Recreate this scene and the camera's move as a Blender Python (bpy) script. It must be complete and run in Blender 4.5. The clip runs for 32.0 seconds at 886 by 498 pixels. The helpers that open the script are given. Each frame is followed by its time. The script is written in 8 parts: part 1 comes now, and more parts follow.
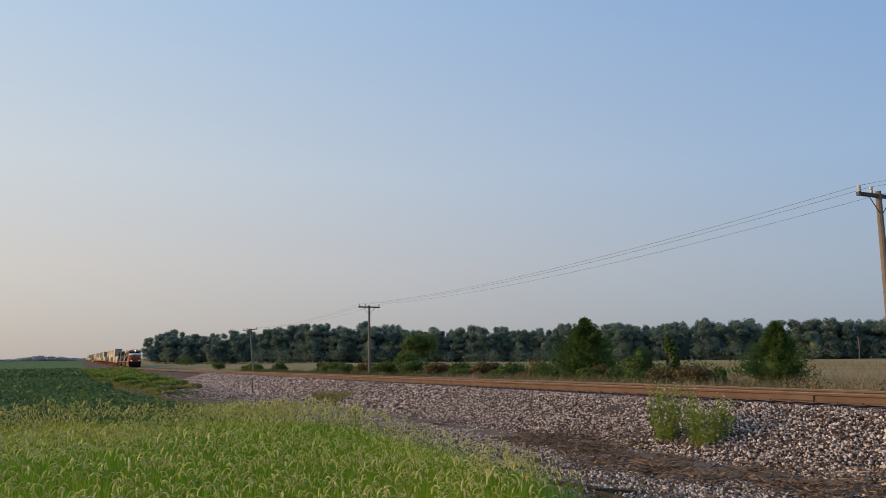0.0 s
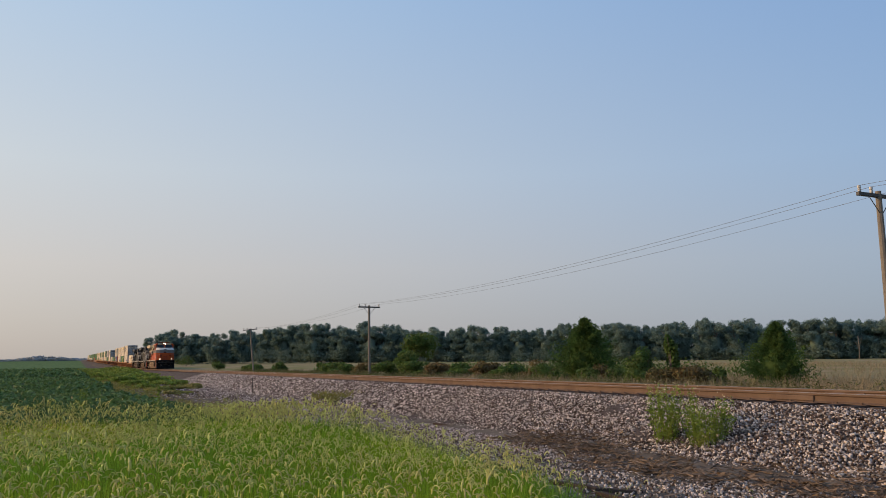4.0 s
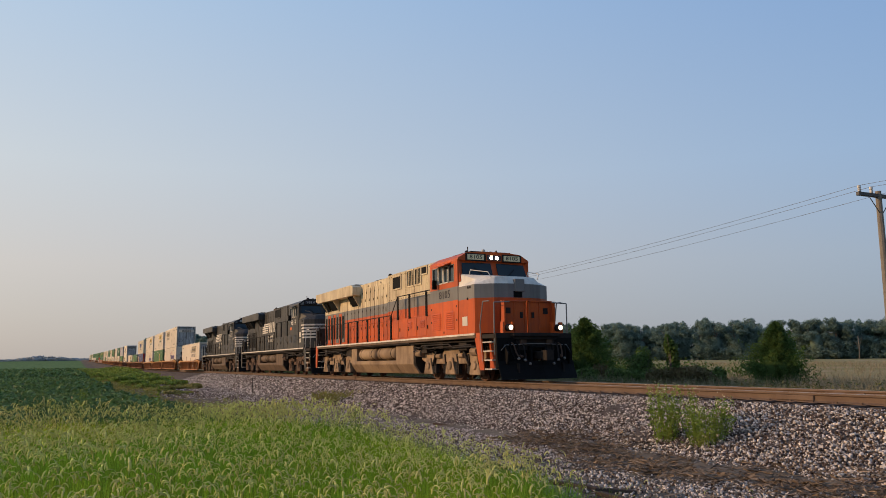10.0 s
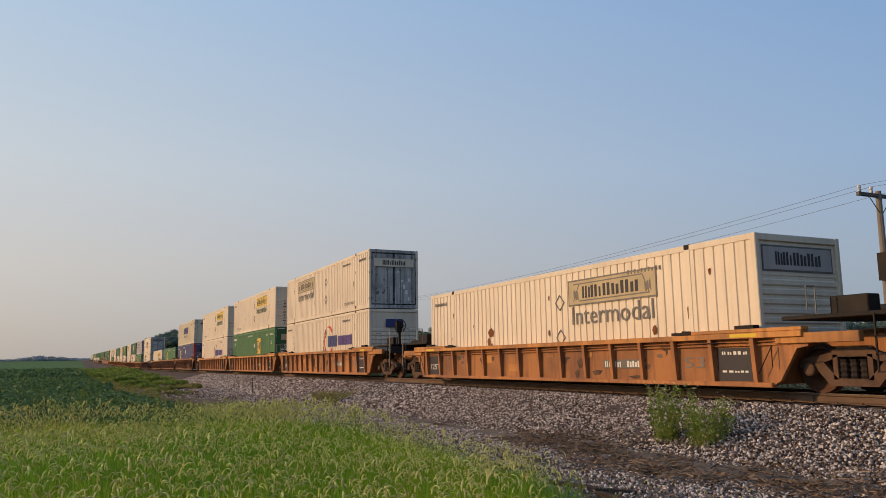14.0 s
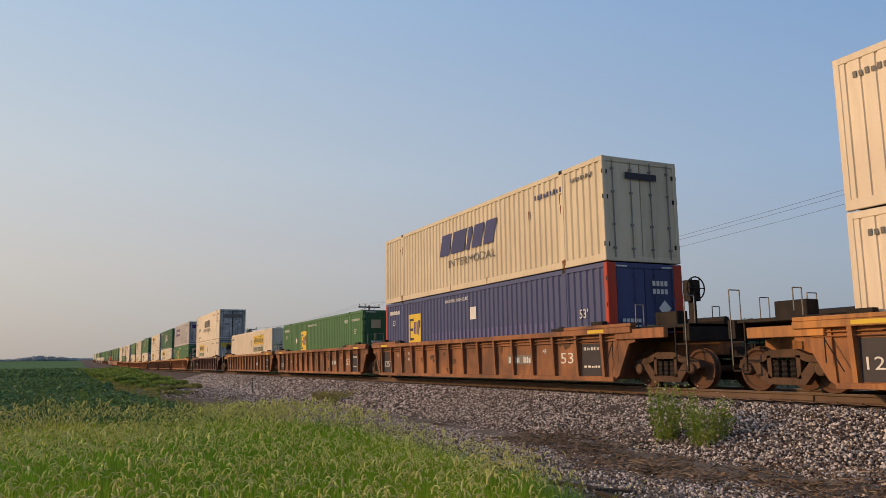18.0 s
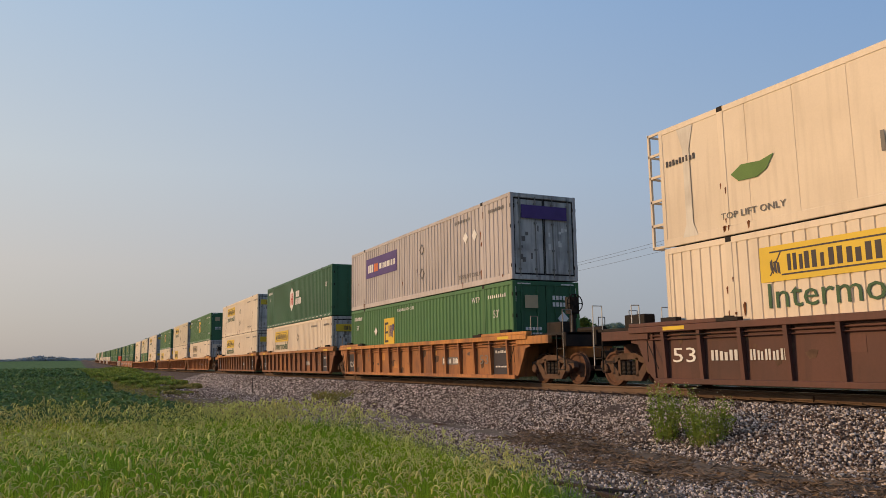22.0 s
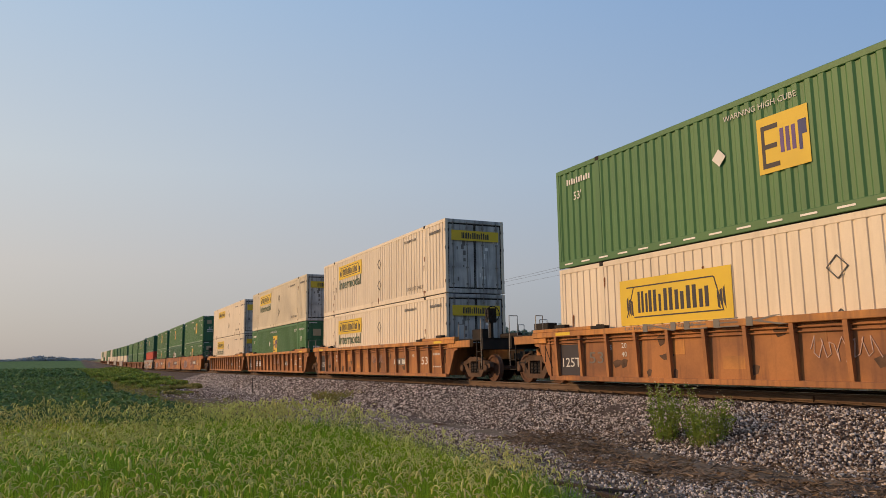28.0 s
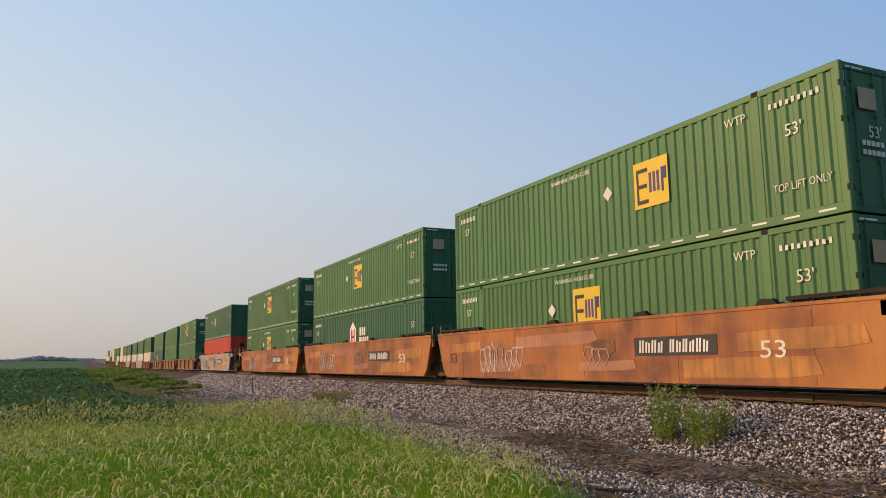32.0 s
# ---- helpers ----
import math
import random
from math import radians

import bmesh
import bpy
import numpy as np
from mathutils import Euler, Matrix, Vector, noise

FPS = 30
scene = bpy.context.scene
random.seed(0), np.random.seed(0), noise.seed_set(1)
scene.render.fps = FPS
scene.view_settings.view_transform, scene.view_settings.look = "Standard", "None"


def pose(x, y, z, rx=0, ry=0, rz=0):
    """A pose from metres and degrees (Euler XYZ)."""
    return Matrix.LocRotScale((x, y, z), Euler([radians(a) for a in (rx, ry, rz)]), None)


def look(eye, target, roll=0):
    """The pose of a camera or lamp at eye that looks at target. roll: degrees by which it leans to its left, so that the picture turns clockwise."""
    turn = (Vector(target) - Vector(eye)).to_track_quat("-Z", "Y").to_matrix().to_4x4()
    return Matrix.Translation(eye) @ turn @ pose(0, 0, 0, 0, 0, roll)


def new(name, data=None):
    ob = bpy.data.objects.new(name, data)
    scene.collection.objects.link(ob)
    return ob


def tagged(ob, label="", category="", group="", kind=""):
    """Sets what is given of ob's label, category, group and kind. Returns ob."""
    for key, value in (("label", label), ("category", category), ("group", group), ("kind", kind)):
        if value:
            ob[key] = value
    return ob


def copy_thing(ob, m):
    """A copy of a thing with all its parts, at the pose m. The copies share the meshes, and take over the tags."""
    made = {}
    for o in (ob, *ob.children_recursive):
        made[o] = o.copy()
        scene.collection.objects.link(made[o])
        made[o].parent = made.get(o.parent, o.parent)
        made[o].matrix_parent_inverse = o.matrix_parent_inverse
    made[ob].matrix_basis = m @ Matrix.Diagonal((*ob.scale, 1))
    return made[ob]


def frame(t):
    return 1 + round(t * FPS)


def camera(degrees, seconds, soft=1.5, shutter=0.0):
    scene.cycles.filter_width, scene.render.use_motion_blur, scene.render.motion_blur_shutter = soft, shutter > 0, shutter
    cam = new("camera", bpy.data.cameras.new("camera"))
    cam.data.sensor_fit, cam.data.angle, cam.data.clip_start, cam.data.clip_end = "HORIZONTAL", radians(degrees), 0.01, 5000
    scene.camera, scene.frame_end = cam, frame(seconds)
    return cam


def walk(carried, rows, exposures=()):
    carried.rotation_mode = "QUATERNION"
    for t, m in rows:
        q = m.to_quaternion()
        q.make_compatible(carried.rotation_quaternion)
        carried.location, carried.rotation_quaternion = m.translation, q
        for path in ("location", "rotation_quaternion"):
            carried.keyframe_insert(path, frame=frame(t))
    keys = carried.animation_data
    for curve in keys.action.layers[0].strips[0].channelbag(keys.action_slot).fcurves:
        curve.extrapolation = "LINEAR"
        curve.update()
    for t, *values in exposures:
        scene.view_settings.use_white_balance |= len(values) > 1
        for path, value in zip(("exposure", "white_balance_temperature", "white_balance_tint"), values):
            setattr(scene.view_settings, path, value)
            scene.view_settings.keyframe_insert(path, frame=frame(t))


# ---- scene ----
import collections

# camera: still, held at eye height beside the line
cam = camera(60.65, 32.0, soft=0.6)
EYE = (0.0, 0.0, 1.75)
YAW, PITCH, ROLL = radians(64.42), radians(8.43), -0.817
AIM = (-math.sin(YAW) * math.cos(PITCH) * 10, math.cos(YAW) * math.cos(PITCH) * 10, 1.75 + math.sin(PITCH) * 10)
walk(cam, [(0.0, look(EYE, AIM, ROLL)), (32.0, look(EYE, AIM, ROLL))],
     exposures=[(0.0, 0.03), (9.0, 0.03), (11.0, 0.05), (12.0, 0.17), (13.0, 0.18), (14.0, -0.03), (17.0, -0.05), (18.0, -0.06), (19.0, 0.03), (20.0, -0.03), (21.0, -0.08), (22.0, -0.09), (23.0, 0.12), (24.0, -0.02), (25.0, -0.11), (28.0, -0.06), (29.0, -0.13), (30.0, -0.02), (31.0, -0.13), (32.0, 0.15)])

# ---- light: a low hazy morning sun behind and to the side of the camera
SUN_AZ, SUN_EL, GLOW_AZ = 152.0, 18.0, 140.0      # degrees to the left of +y, degrees above the horizon
world = bpy.data.worlds.new("sky")
scene.world = world
world.use_nodes = True
wn, wl = world.node_tree.nodes, world.node_tree.links
sky = wn.new("ShaderNodeTexSky")
sky.sky_type = "NISHITA"
sky.sun_disc = False
sky.sun_elevation = radians(SUN_EL)
sky.sun_rotation = radians(360.0 - SUN_AZ)
sky.air_density, sky.dust_density, sky.ozone_density, sky.altitude = 1.0, 2.5, 1.6, 200
# haze: paler and warmer towards the sun and the horizon
coords = wn.new("ShaderNodeTexCoord")
parts = wn.new("ShaderNodeSeparateXYZ")
wl.new(coords.outputs["Generated"], parts.inputs[0])
toward = wn.new("ShaderNodeVectorMath")
toward.operation = "DOT_PRODUCT"
toward.inputs[1].default_value = (-math.sin(radians(GLOW_AZ)), math.cos(radians(GLOW_AZ)), 0.0)
wl.new(coords.outputs["Generated"], toward.inputs[0])
near_sun = wn.new("ShaderNodeMapRange")
near_sun.inputs["From Min"].default_value, near_sun.inputs["From Max"].default_value = -0.35, 0.80
wl.new(toward.outputs["Value"], near_sun.inputs["Value"])


def sky_ramp(stops):
    r = wn.new("ShaderNodeValToRGB")
    while len(r.color_ramp.elements) < len(stops):
        r.color_ramp.elements.new(0.5)
    for e, (at, c) in zip(r.color_ramp.elements, stops):
        e.position, e.color = at, (*c, 1)
    wl.new(parts.outputs["Z"], r.inputs[0])
    return r.outputs[0]


sunward = sky_ramp([(0.0, (0.52, 0.46, 0.42)), (0.12, (0.66, 0.60, 0.55)), (0.24, (0.66, 0.69, 0.70)), (0.45, (0.50, 0.65, 0.82)), (1.0, (0.22, 0.37, 0.66))])
away = sky_ramp([(0.0, (0.29, 0.34, 0.42)), (0.12, (0.33, 0.41, 0.53)), (0.24, (0.30, 0.44, 0.65)), (0.45, (0.22, 0.38, 0.67)), (1.0, (0.13, 0.26, 0.55))])
haze = wn.new("ShaderNodeMix")
haze.data_type = "RGBA"
wl.new(near_sun.outputs[0], haze.inputs["Factor"])
wl.new(away, haze.inputs["A"])
wl.new(sunward, haze.inputs["B"])
scaled = wn.new("ShaderNodeMix")
scaled.data_type, scaled.blend_type = "RGBA", "MULTIPLY"
scaled.inputs["Factor"].default_value = 1.0
scaled.clamp_result = False
wl.new(haze.outputs["Result"], scaled.inputs["A"])
# the sky opposite the sun is dimmer
dim = wn.new("ShaderNodeMapRange")
dim.inputs["From Min"].default_value, dim.inputs["From Max"].default_value = -1.0, -0.32
dim.inputs["To Min"].default_value, dim.inputs["To Max"].default_value = 3.2, 7.7
wl.new(toward.outputs["Value"], dim.inputs["Value"])
wl.new(dim.outputs[0], scaled.inputs["B"])
whole = wn.new("ShaderNodeMix")
whole.data_type = "RGBA"
whole.inputs["Factor"].default_value = 0.85
wl.new(sky.outputs[0], whole.inputs["A"])
wl.new(scaled.outputs["Result"], whole.inputs["B"])
wl.new(whole.outputs["Result"], wn["Background"].inputs[0])
wn["Background"].inputs[1].default_value = 0.13
sun_data = bpy.data.lights.new("sun", "SUN")
sun_data.energy, sun_data.angle, sun_data.color = 3.0, radians(0.8), (1.0, 0.61, 0.29)
sun = new("sun", sun_data)
az, el = radians(SUN_AZ), radians(SUN_EL)
SUN_DIR = Vector((-math.sin(az) * math.cos(el), math.cos(az) * math.cos(el), math.sin(el)))
sun.matrix_world = look(SUN_DIR * 100, (0, 0, 0))

# ---- materials
def rgb(c):
    return (c[0], c[1], c[2], 1.0)


def surface(name, colour, rough=0.6, metal=0.0, spots=None, amount=0.35, scale=3.0, fine=40.0, bump=0.15, streak=0.0,
            vary=0.12, island=False, depth=0.01, third=None, translucent=0.0, space="Object", spec=0.3, grain=0.18):
    """A weathered surface: base colour, stains at a large scale, grain at a small one, streaks that run down."""
    m = bpy.data.materials.new(name)
    m.use_nodes = True
    n, l = m.node_tree.nodes, m.node_tree.links
    b = n["Principled BSDF"]
    b.inputs["Roughness"].default_value = rough
    b.inputs["Metallic"].default_value = metal
    b.inputs["Specular IOR Level"].default_value = spec
    co = n.new("ShaderNodeTexCoord")
    src = co.outputs[space]
    big = n.new("ShaderNodeTexNoise")
    big.inputs["Scale"].default_value, big.inputs["Detail"].default_value = scale, 6
    l.new(src, big.inputs["Vector"])
    small = n.new("ShaderNodeTexNoise")
    small.inputs["Scale"].default_value, small.inputs["Detail"].default_value = fine, 4
    l.new(src, small.inputs["Vector"])
    ramp = n.new("ShaderNodeValToRGB")
    ramp.color_ramp.elements[0].position, ramp.color_ramp.elements[1].position = 0.42, 0.68
    l.new(big.outputs["Fac"], ramp.inputs[0])
    fac = n.new("ShaderNodeMath")
    fac.operation = "MULTIPLY"
    fac.inputs[1].default_value = amount
    l.new(ramp.outputs[0], fac.inputs[0])
    mix = n.new("ShaderNodeMix")
    mix.data_type = "RGBA"
    mix.inputs["A"].default_value = rgb(colour)
    mix.inputs["B"].default_value = rgb(spots or [c * 0.55 for c in colour])
    l.new(fac.outputs[0], mix.inputs["Factor"])
    out = mix.outputs["Result"]
    if streak:
        mp = n.new("ShaderNodeMapping")
        mp.inputs["Scale"].default_value = (5.0, 5.0, 0.35)
        l.new(src, mp.inputs["Vector"])
        st = n.new("ShaderNodeTexNoise")
        st.inputs["Scale"].default_value, st.inputs["Detail"].default_value = 1.6, 5
        l.new(mp.outputs[0], st.inputs["Vector"])
        sr = n.new("ShaderNodeValToRGB")
        sr.color_ramp.elements[0].position, sr.color_ramp.elements[1].position = 0.48, 0.75
        l.new(st.outputs["Fac"], sr.inputs[0])
        sf = n.new("ShaderNodeMath")
        sf.operation = "MULTIPLY"
        sf.inputs[1].default_value = streak
        l.new(sr.outputs[0], sf.inputs[0])
        sm = n.new("ShaderNodeMix")
        sm.data_type = "RGBA"
        sm.inputs["B"].default_value = rgb(spots or [c * 0.5 for c in colour])
        l.new(sf.outputs[0], sm.inputs["Factor"])
        l.new(out, sm.inputs["A"])
        out = sm.outputs["Result"]
    if third:
        tn = n.new("ShaderNodeTexNoise")
        tn.inputs["Scale"].default_value, tn.inputs["Detail"].default_value = scale * 0.31, 5
        tm_ = n.new("ShaderNodeMapping")
        tm_.inputs["Location"].default_value = (13.0, 7.0, 3.0)
        l.new(src, tm_.inputs["Vector"])
        l.new(tm_.outputs[0], tn.inputs["Vector"])
        tr = n.new("ShaderNodeValToRGB")
        tr.color_ramp.elements[0].position, tr.color_ramp.elements[1].position = 0.45, 0.62
        l.new(tn.outputs["Fac"], tr.inputs[0])
        tx = n.new("ShaderNodeMix")
        tx.data_type = "RGBA"
        tx.inputs["B"].default_value = rgb(third)
        l.new(tr.outputs[0], tx.inputs["Factor"])
        l.new(out, tx.inputs["A"])
        out = tx.outputs["Result"]
    # a little change of brightness from piece to piece and with the grain
    if island:
        rnd = n.new("ShaderNodeNewGeometry").outputs["Random Per Island"]
    else:
        rnd = n.new("ShaderNodeObjectInfo").outputs["Random"]
    val = n.new("ShaderNodeMapRange")
    val.inputs["To Min"].default_value, val.inputs["To Max"].default_value = 1.0 - vary, 1.0 + vary
    l.new(rnd, val.inputs["Value"])
    gr = n.new("ShaderNodeMapRange")
    gr.inputs["To Min"].default_value, gr.inputs["To Max"].default_value = 1.0 - grain, 1.0 + grain
    l.new(small.outputs["Fac"], gr.inputs["Value"])
    mul = n.new("ShaderNodeMath")
    mul.operation = "MULTIPLY"
    l.new(val.outputs[0], mul.inputs[0])
    l.new(gr.outputs[0], mul.inputs[1])
    hs = n.new("ShaderNodeHueSaturation")
    l.new(out, hs.inputs["Color"])
    l.new(mul.outputs[0], hs.inputs["Value"])
    l.new(hs.outputs[0], b.inputs["Base Color"])
    if bump:
        bp = n.new("ShaderNodeBump")
        bp.inputs["Strength"].default_value, bp.inputs["Distance"].default_value = bump, depth
        l.new(small.outputs["Fac"], bp.inputs["Height"])
        l.new(bp.outputs[0], b.inputs["Normal"])
    if translucent:
        tb = n.new("ShaderNodeBsdfTranslucent")
        l.new(hs.outputs[0], tb.inputs["Color"])
        ms = n.new("ShaderNodeMixShader")
        ms.inputs[0].default_value = translucent
        l.new(b.outputs[0], ms.inputs[1])
        l.new(tb.outputs[0], ms.inputs[2])
        l.new(ms.outputs[0], n["Material Output"].inputs["Surface"])
    return m


def lamp_glow(name, colour, strength):
    m = bpy.data.materials.new(name)
    m.use_nodes = True
    b = m.node_tree.nodes["Principled BSDF"]
    b.inputs["Base Color"].default_value = rgb(colour)
    b.inputs["Emission Color"].default_value = rgb(colour)
    b.inputs["Emission Strength"].default_value = strength
    return m


DUST = (0.30, 0.22, 0.15)
RUST = (0.16, 0.065, 0.03)
